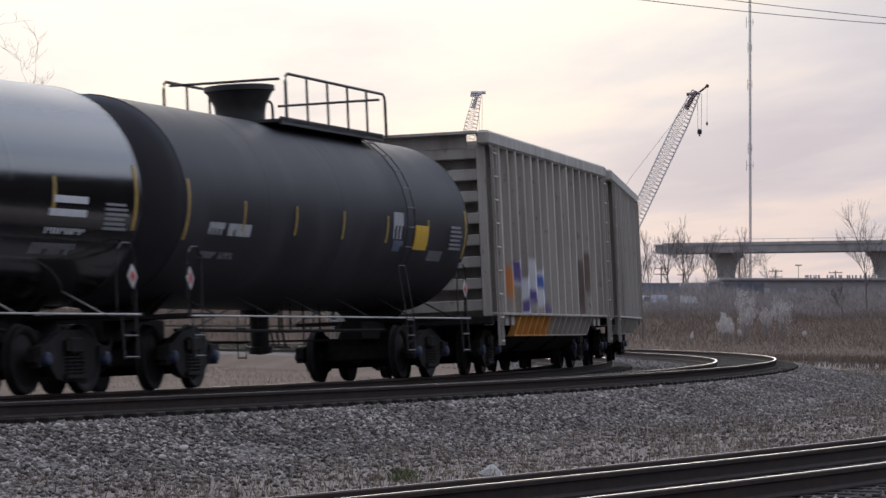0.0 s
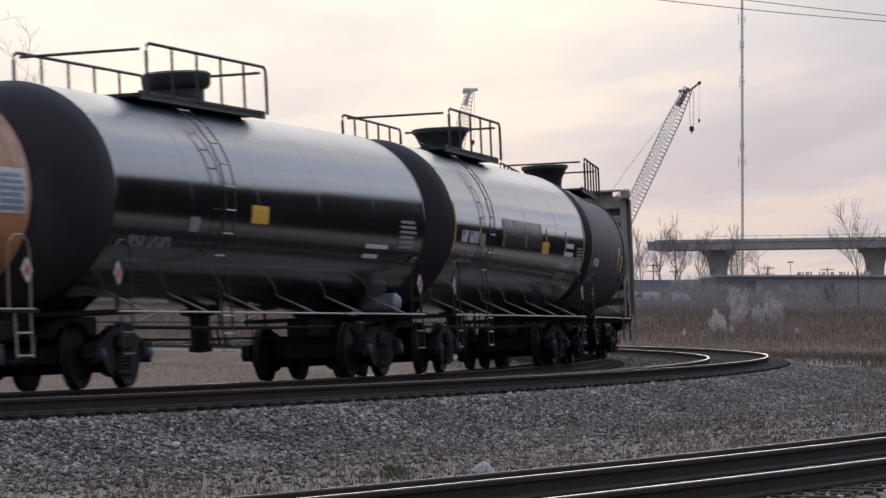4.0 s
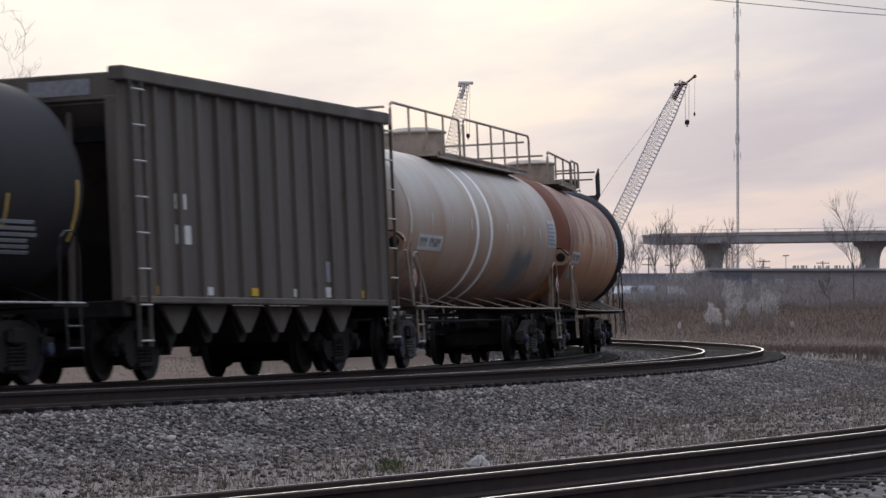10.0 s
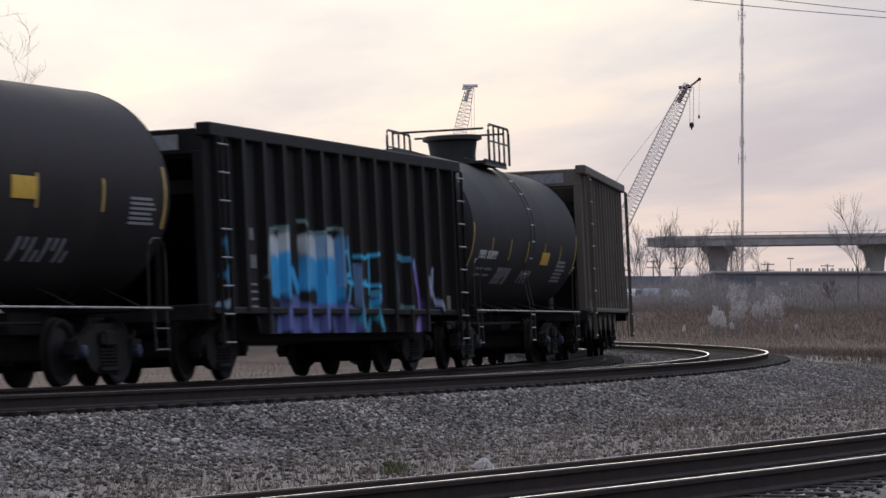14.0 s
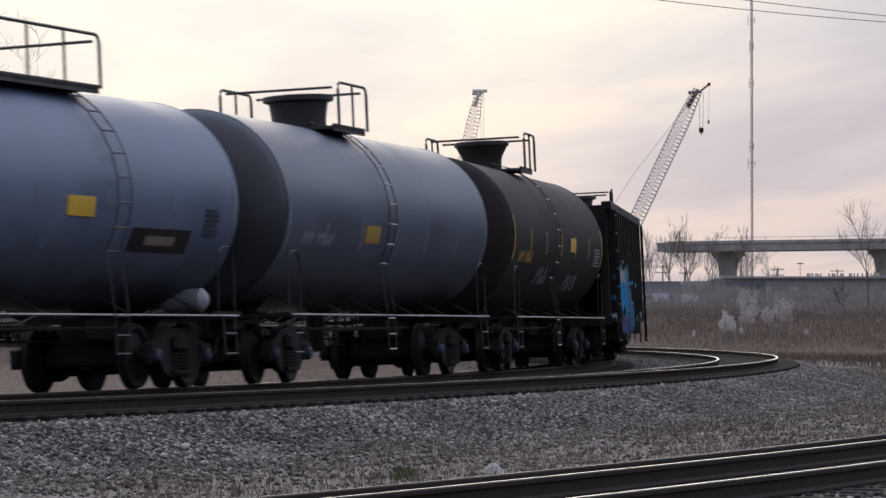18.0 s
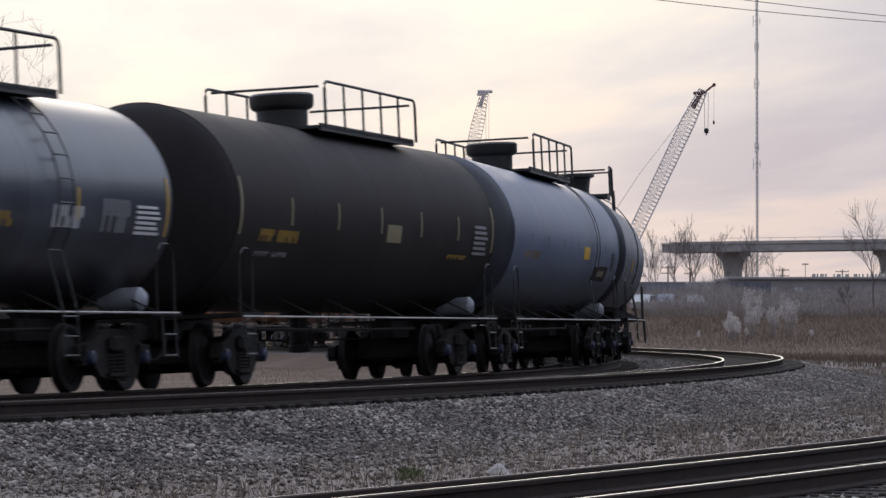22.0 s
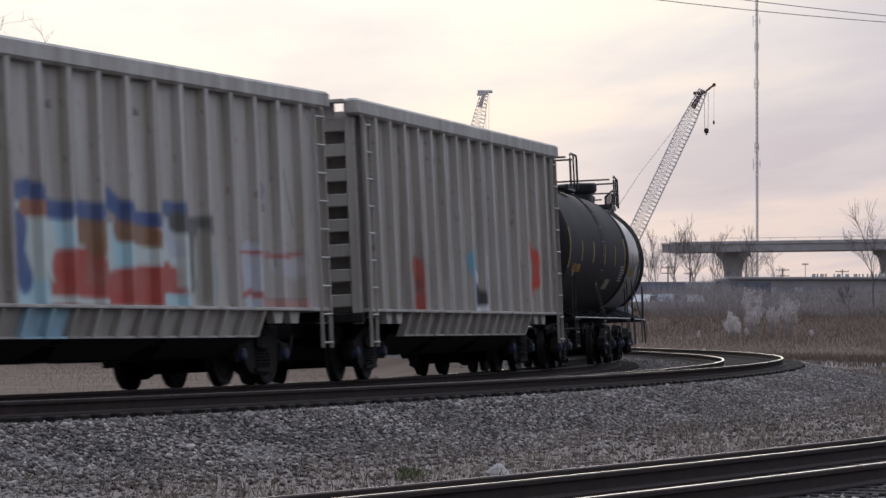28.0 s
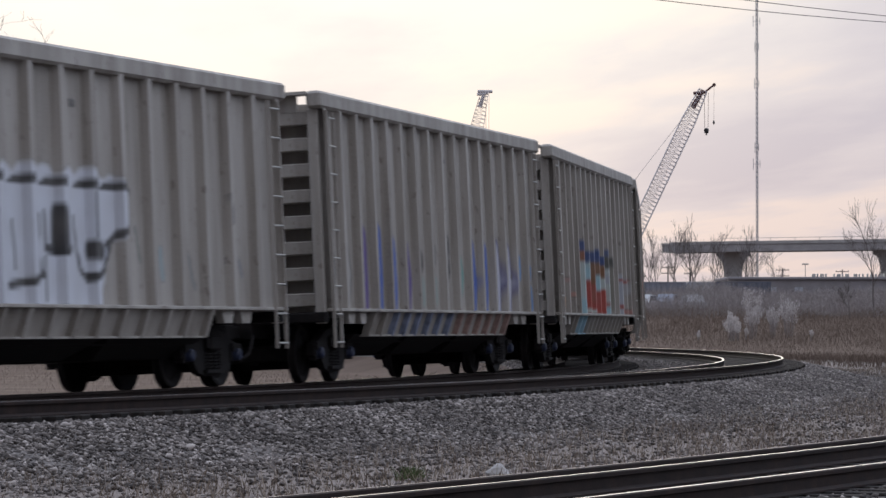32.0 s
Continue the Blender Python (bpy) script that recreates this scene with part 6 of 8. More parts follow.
def crawler_crane(x_foot, y, z_foot, x_tip, z_tip, width, hook_drop, label, ball=True, stay=True, bays=56, jib=True):
    g = land_z(x_foot, y)
    crane = thing("crawler_crane", label, "crane", "cranes", m=pose(x_foot, y, g))
    zf, dx, zt = z_foot - g, x_tip - x_foot, z_tip - g
    s = Shape()
    lattice(s, (0, 0, zf), (dx, 0, zt), width, bays, 0.062, 0.6)
    part("boom", s, M["crane_paint"], crane, "long lattice boom")
    d = Vector((dx, 0, zt - zf)).normalized()
    e = Vector((dx, 0, zt))
    head = Shape()
    head.tube([e - d * 2.6 + Vector((-0.3, 0, 0)), e], 0.42, 6, 0.28)
    head.tube([e + Vector((-1.3, 0, -0.4)), e + Vector((0.5, 0, -0.2))], 0.24, 6)
    if jib:
        head.tube([e + Vector((0.3, 0, -0.2)), e + Vector((1.5, 0, 0.75))], 0.14, 5)
        head.lathe([(-0.2, 0.0), (-0.2, 0.24), (0.2, 0.24), (0.2, 0.0)], 12, "y", (e.x + 1.5, 0, e.z + 0.75))
    else:
        head.tube([e + Vector((-1.2, 0, 0.1)), e + Vector((1.3, 0, 0.1))], 0.3, 6)
    part("boom_head", head, M["crane_red"] if jib else M["crane_paint"], crane, "boom head with sheaves")
    hx = e.x + 0.45
    for k, o in enumerate((-0.28, 0.28)):
        part("hoist_rope", Shape().tube([(hx + o, 0, e.z - 0.3), (hx + o * 0.8, 0, e.z - hook_drop)], 0.035, 4), M["rod_black"], crane)
    part("hook_block", Shape().lathe([(-1.0, 0.0), (-0.96, 0.12), (-0.72, 0.08), (-0.68, 0.29), (-0.16, 0.33), (0, 0.18), (0, 0)], 12, "z", (hx, 0, e.z - hook_drop)), M["rod_black"], crane)
    if ball:
        part("whip_rope", Shape().tube([(e.x + 1.5, 0, e.z + 0.7), (e.x + 1.45, 0, e.z - hook_drop + 0.9)], 0.025, 4), M["rod_grey"], crane)
        part("whip_ball", Shape().lathe([(-0.4, 0.0), (-0.22, 0.1), (-0.08, 0.16), (0.14, 0.1), (0.3, 0.0)], 10, "z", (e.x + 1.45, 0, e.z - hook_drop + 0.8)), M["rod_black"], crane)
    if stay:
        for o in (-0.5, 0.5):
            part("pendant", Shape().tube([(-3.4, o, 6.2), (dx * 0.5 - 2.0, o, 6.2 + (zt - 6.2) * 0.52), (dx - 0.6, o, zt - 1.0)], 0.02, 4), M["rod_grey"], crane)
    part("cab", Shape().box(-4.6, 1.2, -1.6, 1.6, 1.3, 3.4, 0.15), M["crane_red"], crane, "machinery house and cab")
    part("counterweight", Shape().box(-6.0, -4.6, -1.7, 1.7, 1.2, 2.9, 0.1), M["rod_black"], crane)
    part("gantry", Shape().tube([(-4.0, -0.7, 3.3), (-3.4, 0, 6.2), (-4.0, 0.7, 3.3)], 0.12, 5).tube([(-1.5, -0.7, 3.3), (-3.4, 0, 6.2)], 0.1, 5), M["crane_red"], crane)
    for yy in (-2.2, 2.2):
        part("crawler", Shape().slab([(-3.6, 0.5), (-3.2, 0.05), (3.2, 0.05), (3.6, 0.5), (3.2, 1.0), (-3.2, 1.0)], yy - 0.45, yy + 0.45), M["steel_dark"], crane)
    part("carbody", Shape().box(-1.4, 1.4, -1.9, 1.9, 0.5, 1.3, 0.1), M["steel_dark"], crane)


radio_mast(76.5, 900, 96)
crawler_crane(21.95, 500, 5.2, 35.2, 33.0, 1.9, 5.1, "pale lattice-boom crawler crane with a hanging hook")
crawler_crane(-0.6, 620, 5.2, 7.0, 40.4, 2.1, 8.4, "distant lattice-boom crawler crane", ball=False, stay=False, jib=False)


def utility_pole(x, y, h, arms, label="wooden utility pole with crossarms"):
    pole = thing("utility_pole", label, "pole", "utility poles", m=pose(x, y, land_z(x, y) if abs(x) < 400 else 0))
    part("shaft", Shape().tube([(0, 0, -0.3), (0, 0, h)], 0.17, 8, 0.11), M["bark"], pole)
    for k in range(arms):
        z = h - 0.4 - k * 1.1
        arm = part("crossarm", Shape().box(-1.25, 1.25, -0.07, 0.07, z - 0.07, z + 0.07), M["bark"], pole)
        for xx in (-1.15, -0.4, 0.4, 1.15):
            part("insulator", Shape().tube([(xx, 0, z + 0.06), (xx, 0, z + 0.26)], 0.06, 6), M["rod_grey"], arm)
    return pole


for x, h, arms in ((42.6, 9.4, 2), (46.9, 8.2, 1), (64.3, 8.9, 2), (75.6, 8.6, 2), (37.2, 7.8, 1)):
    utility_pole(x, 700, h, arms)
lamp = thing("lamp_mast", "thin grey yard lighting mast", "lamp post", m=pose(68.6, 700, land_z(68.6, 700)))
part("shaft", Shape().tube([(0, 0, -0.3), (0, 0, 9.6)], 0.1, 6, 0.06), M["rod_grey"], lamp)
part("lamp_head", Shape().box(-0.6, 0.6, -0.2, 0.2, 9.5, 9.75, 0.03), M["rod_grey"], lamp)

# overhead wires between two poles that stand outside the view
for x, y in ((24.0, 150.0), (-30.0, 60.0)):
    utility_pole(x, y, 13.9, 1, "wooden utility pole carrying overhead wires")
for z0, sag, dy in ((13.0, 1.46, 0.0), (13.1, 1.1, 0.4), (13.05, 1.75, -0.4)):
    pts = [(24.0 - 54 * k / 24, 150 - 90 * k / 24 + dy, z0 - 4 * sag * (k / 24) * (1 - k / 24)) for k in range(25)]
    if dy >= 0:
        tagged(part("overhead_wire", Shape().tube(pts, 0.014, 5), M["rod_black"], None), "black overhead wire slung between poles", "wire", "overhead wires")


# ---- yard behind: containers, a long shed, parked cars ----
M["steel_blue"] = shade("blue_container_paint", plain((0.11, 0.12, 0.155), 0.2), 0.6, scale=0.7, bump=0.05)
M["steel_greyblue"] = shade("grey_blue_container_paint", plain((0.19, 0.20, 0.24), 0.15), 0.6, scale=0.7, bump=0.05)
M["steel_pale"] = shade("pale_container_paint", plain((0.36, 0.38, 0.42), 0.15), 0.6, scale=0.7, bump=0.05)
M["shed_wall"] = shade("dark_shed_cladding", plain((0.24, 0.225, 0.235), 0.15), 0.7, scale=0.5, bump=0.1)
M["car_white"] = shade("white_car_paint", plain((0.375, 0.375, 0.375), 0.06), 0.3, scale=2, bump=0.0)
M["glass_dark"] = shade("dark_car_glass", plain((0.02, 0.022, 0.025), 0.1), 0.08, scale=2, bump=0.0)


def container(x, y, length, mat, z=None, label="steel shipping container in the yard"):
    g = land_z(x, y) if z is None else z
    box = thing("shipping_container", label, "container", "containers in the yard", m=pose(x, y, g))
    h, n = 2.6, int(length / 0.28)
    wall = Shape()
    v = []
    for k in range(n * 2 + 1):
        yy = -1.22 + (0.05 if (k // 2) % 2 else 0.0)
        for zz in (0.16, h - 0.1):
            v.append((length * k / (n * 2), yy, zz))
    wall.add(v, [(2 * k, 2 * k + 2, 2 * k + 3, 2 * k + 1) for k in range(n * 2)])
    part("corrugated_wall", wall, mat, box)
    part("shell", Shape().box(0.02, length - 0.02, -1.15, 1.22, 0.15, h - 0.02), mat, box)
    for zz in (0.0, h - 0.14):
        part("rail", Shape().box(0, length, -1.24, -1.12, zz, zz + 0.16), mat, box)
    for xx in (0.0, length - 0.14):
        part("corner_post", Shape().box(xx, xx + 0.14, -1.25, -1.11, 0, h), mat, box)


container(20.3, 402, 6.06, M["steel_greyblue"])
container(26.5, 402, 2.99, M["steel_pale"])
container(29.6, 403, 6.06, M["steel_blue"])
container(18.4, 401, 1.75, M["steel_blue"])


def long_shed(x0, x1, y, z0, z1):
    shed = thing("long_shed", "long low dark shed with a flat roof and small windows", "building")
    part("wall", Shape().box(x0, x1, y, y + 18, z0, z1), M["shed_wall"], shed)
    part("roof", Shape().box(x0 - 0.3, x1 + 0.3, y - 0.35, y + 18.3, z1, z1 + 0.3, 0.05), M["shed_wall"], shed)
    win = Shape().box(0, 0.42, -0.05, 0.02, 0, 0.5).mesh("window", M["steel_pale"])
    for xx in (36.1, 36.6, 39.0, 39.5):
        again("window", win, shed, pose(xx * y / 410, y, z1 - 1.35))
    unit = Shape().box(0, 0.18, 0, 0.4, 0, 0.34, 0.02).mesh("roof_unit", M["car_white"])
    for k in range(27):
        if k not in (6, 7, 14, 19):
            again("roof_unit", unit, shed, pose(41.0 + k * 0.31 + (0.09 if k % 3 == 0 else 0), y - 0.3, z1 + 0.3))
    groove = Shape().box(0, 0.06, -0.04, 0.0, z0, z1).mesh("cladding_seam", M["shed_wall"])
    for k in range(int((x1 - x0) / 1.2)):
        again("cladding_seam", groove, shed, pose(x0 + 0.6 + 1.2 * k, y, 0))


long_shed(31.9, 74.0, 412, 3.0, 6.25)


def parked_car(x, y, mat, turn, label, tall=0.0):
    c = thing("parked_car", label, "car", "parked cars", m=pose(x, y, land_z(x, y), 0, 0, turn))
    part("body", Shape().slab([(-2.2, 0.32), (2.2, 0.32), (2.25, 0.72), (1.9, 0.86), (0.95, 0.95), (-1.9, 0.98), (-2.22, 0.85)], -0.85, 0.85), mat, c)
    part("cabin", Shape().slab([(1.0, 0.93), (0.35, 1.45 + tall), (-1.2, 1.5 + tall), (-1.9, 0.95)], -0.74, 0.74), mat, c)
    part("side_window", Shape().slab([(0.75, 0.98), (0.28, 1.38 + tall), (-1.1, 1.42 + tall), (-1.6, 0.99)], -0.76, -0.745), M["glass_dark"], c)
    for xx in (-1.35, 1.35):
        for yy in (-0.8, 0.8):
            part("wheel", Shape().lathe([(-0.1, 0.0), (-0.1, 0.3), (-0.07, 0.33), (0.07, 0.33), (0.1, 0.3), (0.1, 0.0)], 14, "y", (xx, yy, 0.33)), M["steel_dark"], c)


parked_car(18.0, 326, M["car_white"], 70, "white car parked behind the tall grass")
parked_car(20.0, 328, M["steel_greyblue"], 78, "pale grey car parked behind the tall grass")
parked_car(21.8, 325, M["car_white"], 100, "white car parked behind the tall grass")


# ---- the wood to the right of the line, outside the view, that the glossy tanks mirror ----
def side_x(y):
    """Where the diverging track runs at this depth."""
    (x0, y0, _), (x1, y1, _) = side_line(0, TRACK_3), side_line(100, TRACK_3)
    return x0 + (x1 - x0) * (y - y0) / (y1 - y0)


def side_wood():
    trees = Shape()
    rnd = random.Random(11)
    pts = []
    for k in range(280):
        az = radians(rnd.uniform(10.5, 85))
        d = rnd.uniform(78, 105)
        pts.append((math.sin(az) * d, math.cos(az) * d, rnd.uniform(0.88, 1.12) * (6.0 + 3.0 * max(0.0, min(1.0, (0.92 - az) / 0.45)))))
    # a farther belt, placed unseen to darken what the far tanks mirror
    for k in range(150):
        d = rnd.uniform(115, 300)
        az = radians(7.35 + 9.0 * rnd.random() ** 1.6) + 5.8 / d
        pts.append((math.sin(az) * d, math.cos(az) * d, rnd.uniform(0.6, 1.15) * (2.6 + d * 0.018)))
    P = []
    H = []
    W = []
    for x, y, h in pts:
        trees.tube([(x, y, -1), (x + rnd.uniform(-0.5, 0.5), y, h * 0.5), (x + rnd.uniform(-1, 1), y, h * 0.92)], 0.22, 5, 0.05)
        for k in range(200):
            t = rnd.random() ** 0.8
            a = rnd.uniform(0, 6.283)
            rr = 3.2 * math.sqrt(rnd.random()) * (0.35 + 0.65 * math.sin(3.1 * min(1, t)))
            P.append((x + rr * math.cos(a), y + rr * math.sin(a), -0.8 + h * 0.95 * t))
            H.append(rnd.uniform(0.8, 2.4))
            W.append(rnd.uniform(0.2, 0.5))
    wood = thing("mirrored_wood", "dense leafless wood beside the line, added out of view", "trees", kind="stuff")
    part("trunks", trees, M["bark"], wood)
    # low brush under the trees and before them, added to darken mirrored ground
    for k in range(9000):
        az, d = radians(rnd.uniform(10.5, 80)), rnd.uniform(30, 80)
        x, y = math.sin(az) * d, math.cos(az) * d
        if side_x(y) + 4.5 < x:
            P.append((x, y, -1.0))
            H.append(rnd.uniform(0.7, 1.7))
            W.append(rnd.uniform(0.25, 0.6))
    ob = blades(np.array(P), np.array(H), np.array(W), RNG.uniform(0.1, 0.9, len(P)), M["wood_dark"], "branches", "dense bare branches", "")
    ob.parent = wood


side_wood()
# ---- the train ----
def side_pair(x0, x1, h, posts, mid_rail=False, w=1.02):
    return [(x0, x1, -w, h, posts, mid_rail), (x0, x1, w, h, posts, mid_rail)]


# sprayed paint: strokes of (points along and up the side), half width, colour
RED, ORANGE, NAVY, SKY, INK = (0.36, 0.035, 0.02), (0.50, 0.17, 0.03), (0.02, 0.06, 0.20), (0.34, 0.52, 0.58), (0.012, 0.012, 0.016)
VIOLET, BLUE, CHALK, TEAL, CYAN = (0.09, 0.05, 0.24), (0.03, 0.10, 0.42), (0.62, 0.62, 0.66), (0.16, 0.34, 0.30), (0.07, 0.50, 0.80)


def bar(x, z0, z1, w, rgb, bow=0.0):
    return ([(x, z0), (x + bow, (z0 + z1) / 2), (x, z1)], w, rgb)


def outlined(x, z0, z1, w, fill, edge, bow=0.0):
    return [bar(x, z0, z1, w + 0.05, edge, bow), bar(x, z0 + 0.03, z1 - 0.03, w, fill, bow)]


SPRAY_A = [([(-4.6, 1.9), (-3.9, 1.4), (-3.2, 2.0), (-2.4, 1.4), (-1.5, 1.9)], 0.32, CHALK), ([(-4.9, 2.05), (-4.4, 1.2)], 0.10, VIOLET), ([(-3.9, 1.25), (-3.4, 2.05), (-2.8, 1.3)], 0.09, VIOLET), ([(-2.2, 1.95), (-1.4, 1.25)], 0.09, BLUE), ([(-1.3, 2.0), (-1.1, 1.2)], 0.07, VIOLET), ([(-6.0, 1.95), (-5.4, 1.15)], 0.18, ORANGE), ([(-5.3, 2.1), (-5.2, 1.2)], 0.08, ORANGE), ([(3.6, 2.2), (3.9, 1.15)], 0.16, (0.10, 0.06, 0.05)), ([(4.6, 2.3), (5.2, 1.2)], 0.22, (0.13, 0.08, 0.065))]
SPRAY_B = [([(-4.1, 1.9), (-4.0, 1.65)], 0.17, (0.36, 0.06, 0.035)), ([(-4.0, 1.25), (-3.95, 1.3)], 0.17, (0.36, 0.06, 0.05)), ([(-4.05, 1.5), (-4.05, 1.6)], 0.09, (0.2, 0.05, 0.05)), ] + [([(0.1, 2.1), (0.3, 1.2)], 0.22, (0.12, 0.35, 0.50)), ([(0.2, 2.1), (0.75, 1.75), (0.5, 1.5)], 0.07, CHALK), ([(0.5, 1.55), (1.1, 1.2)], 0.16, INK), ([(0.4, 1.15), (1.2, 1.2), (1.5, 2.1)], 0.06, CHALK)] + outlined(1.5, 1.2, 2.1, 0.07, INK, CHALK, 0.1) + outlined(2.35, 1.18, 2.12, 0.08, (0.2, 0.24, 0.3), CHALK) + outlined(3.3, 1.18, 2.1, 0.09, (0.16, 0.18, 0.24), CHALK) + [([(4.2, 1.95), (4.5, 1.6), (4.6, 1.2)], 0.05, (0.45, 0.25, 0.22)), ([(5.5, 2.45), (5.2, 2.1), (5.25, 1.6), (5.4, 1.2)], 0.09, (0.55, 0.06, 0.04)), ([(5.5, 2.45), (5.8, 2.15), (5.75, 1.75), (5.5, 1.5)], 0.10, (0.55, 0.07, 0.05)), ([(5.5, 2.1), (5.45, 1.6)], 0.05, (0.5, 0.2, 0.17)), ([(4.6, 2.1), (4.7, 1.9), (4.65, 1.6)], 0.04, (0.2, 0.17, 0.17)), ([(6.35, 2.75), (6.45, 2.45)], 0.07, (0.12, 0.13, 0.16)), ([(7.0, 2.1), (7.25, 1.75)], 0.06, (0.2, 0.2, 0.21)), ([(6.4, 1.68), (6.37, 1.18)], 0.09, (0.55, 0.55, 0.08)), ([(6.0, 2.6), (6.2, 2.3)], 0.04, INK), ([(6.9, 2.1), (7.2, 1.5)], 0.04, (0.12, 0.12, 0.13))]
PALE, RUST, SMOKE = (0.50, 0.60, 0.62), (0.28, 0.10, 0.05), (0.05, 0.055, 0.05)
CREAM, BROWN, MIST = (0.46, 0.52, 0.50), (0.20, 0.085, 0.03), (0.40, 0.42, 0.47)
SPRAY_C = [([(-3.3, 2.2), (-3.3, 1.45)], 0.44, CREAM), ([(-2.6, 1.9), (2.1, 1.75)], 0.42, CREAM), ([(-3.4, 1.28), (-2.7, 1.22)], 0.20, SKY), ([(-2.3, 1.3), (1.7, 1.3)], 0.17, RED),
           ([(-3.42, 2.12), (-3.5, 1.8), (-3.3, 1.5)], 0.24, NAVY), ([(-3.45, 2.58), (-3.1, 2.62), (-2.85, 2.52)], 0.13, NAVY), ([(-3.3, 2.38), (-2.8, 2.36)], 0.11, RUST),
           ([(-2.15, 2.2), (-2.05, 1.95)], 0.17, SKY), ([(-2.2, 1.62), (-1.3, 1.66)], 0.24, RED), ([(-1.5, 2.16), (-1.0, 2.1), (-1.1, 1.92)], 0.22, BROWN), ([(-1.2, 1.62), (-0.75, 1.5)], 0.20, (0.30, 0.05, 0.025)), ([(-0.78, 1.72), (-0.7, 1.5)], 0.05, CREAM),
           ([(-0.25, 2.1), (-0.2, 1.62)], 0.20, SKY), ([(-0.2, 2.2), (0.5, 2.15), (0.95, 2.0)], 0.20, BROWN), ([(-0.4, 1.4), (1.6, 1.55)], 0.22, RED), ([(0.35, 1.85), (1.0, 1.8)], 0.12, CREAM), ([(0.25, 1.75), (0.2, 1.35)], 0.05, CREAM),
           ([(1.45, 2.2), (1.75, 1.9)], 0.16, MIST), ([(1.6, 1.75), (2.0, 1.75)], 0.06, CREAM), ([(1.4, 1.22), (2.1, 1.2)], 0.10, SKY), ([(-2.55, 1.2), (-0.9, 1.18)], 0.05, CREAM),
           ([(-2.55, 2.38), (-2.0, 2.36)], 0.13, NAVY), ([(-1.75, 2.42), (-0.95, 2.38)], 0.12, NAVY), ([(-0.6, 2.6), (-0.1, 2.42), (0.3, 2.36)], 0.15, NAVY), ([(0.5, 2.34), (1.05, 2.32)], 0.10, NAVY), ([(1.45, 2.5), (2.05, 2.46)], 0.12, NAVY),
           ([(1.65, 2.32), (2.3, 2.26), (2.9, 2.3)], 0.14, SMOKE), ([(2.35, 2.2), (2.35, 1.45)], 0.13, (0.10, 0.10, 0.09)), ([(2.72, 2.1), (2.65, 1.3)], 0.16, (0.23, 0.215, 0.18)), ([(2.3, 1.4), (2.1, 1.2)], 0.06, (0.12, 0.12, 0.11)), ([(3.2, 1.85), (3.28, 1.5), (3.2, 1.18)], 0.06, (0.12, 0.30, 0.32)),
           ([(4.55, 1.85), (4.6, 1.35)], 0.28, MIST), ([(5.6, 1.8), (6.5, 1.75)], 0.18, (0.37, 0.36, 0.37)), ([(4.2, 1.95), (4.95, 1.93)], 0.035, (0.36, 0.10, 0.09)), ([(5.3, 1.92), (6.0, 1.90), (6.6, 1.96)], 0.04, (0.36, 0.10, 0.09)), ([(4.3, 1.32), (4.6, 1.36), (4.9, 1.28)], 0.05, (0.36, 0.09, 0.08)), ([(4.8, 1.2), (6.9, 1.19)], 0.06, (0.37, 0.18, 0.16)), ([(5.95, 1.8), (5.95, 1.4)], 0.06, (0.37, 0.2, 0.18)), ([(4.25, 1.9), (4.3, 1.4)], 0.03, (0.4, 0.22, 0.2)), ([(6.75, 1.9), (6.8, 1.3)], 0.03, (0.4, 0.2, 0.18)),
           ([(7.0, 2.05), (7.1, 1.85), (7.0, 1.7)], 0.06, (0.10, 0.09, 0.10)), ([(5.1, 3.02), (5.3, 2.9), (5.15, 2.75), (5.0, 2.88)], 0.05, (0.14, 0.15, 0.18)), ([(5.0, 2.65), (5.3, 2.62)], 0.04, (0.16, 0.17, 0.2)), ([(6.2, 3.2), (6.35, 2.7), (6.5, 2.4)], 0.025, (0.2, 0.2, 0.21)),
           ([(-6.1, 2.0), (-5.9, 1.8), (-5.5, 1.85)], 0.05, (0.36, 0.24, 0.22)), ([(-5.0, 1.55), (-4.5, 1.5), (-4.3, 1.3)], 0.05, (0.42, 0.22, 0.18)), ([(-6.6, 1.35), (-6.3, 1.2)], 0.13, (0.48, 0.22, 0.05)), ([(-5.6, 1.25), (-5.3, 1.22)], 0.07, (0.2, 0.24, 0.16))]
SPRAY_D = outlined(-6.75, 1.2, 2.3, 0.08, (0.36, 0.34, 0.32), INK, 0.2) + outlined(-5.8, 1.3, 2.1, 0.07, (0.36, 0.34, 0.32), (0.1, 0.1, 0.11), 0.15)
SPRAY_D += [bar(-4.85, 1.15, 2.3, 0.20, VIOLET, 0.05), bar(-3.95, 1.15, 2.36, 0.20, BLUE, 0.05), bar(-3.05, 1.15, 2.2, 0.17, BLUE, 0.08), bar(-2.13, 1.2, 2.15, 0.17, VIOLET, 0.08), bar(-1.2, 1.92, 2.02, 0.14, INK), bar(-1.15, 1.3, 1.6, 0.12, (0.28, 0.36, 0.33)), bar(-0.3, 2.0, 2.2, 0.09, (0.10, 0.10, 0.10)), bar(-0.3, 1.3, 1.65, 0.10, (0.26, 0.36, 0.33)),
            bar(0.6, 2.2, 2.34, 0.14, INK), bar(0.6, 1.82, 1.94, 0.13, INK), bar(1.5, 1.5, 2.0, 0.13, TEAL, 0.1), bar(1.45, 1.25, 1.4, 0.07, TEAL), bar(2.4, 1.15, 2.28, 0.15, BLUE, 0.14), bar(3.3, 1.15, 2.26, 0.15, BLUE, 0.10)]
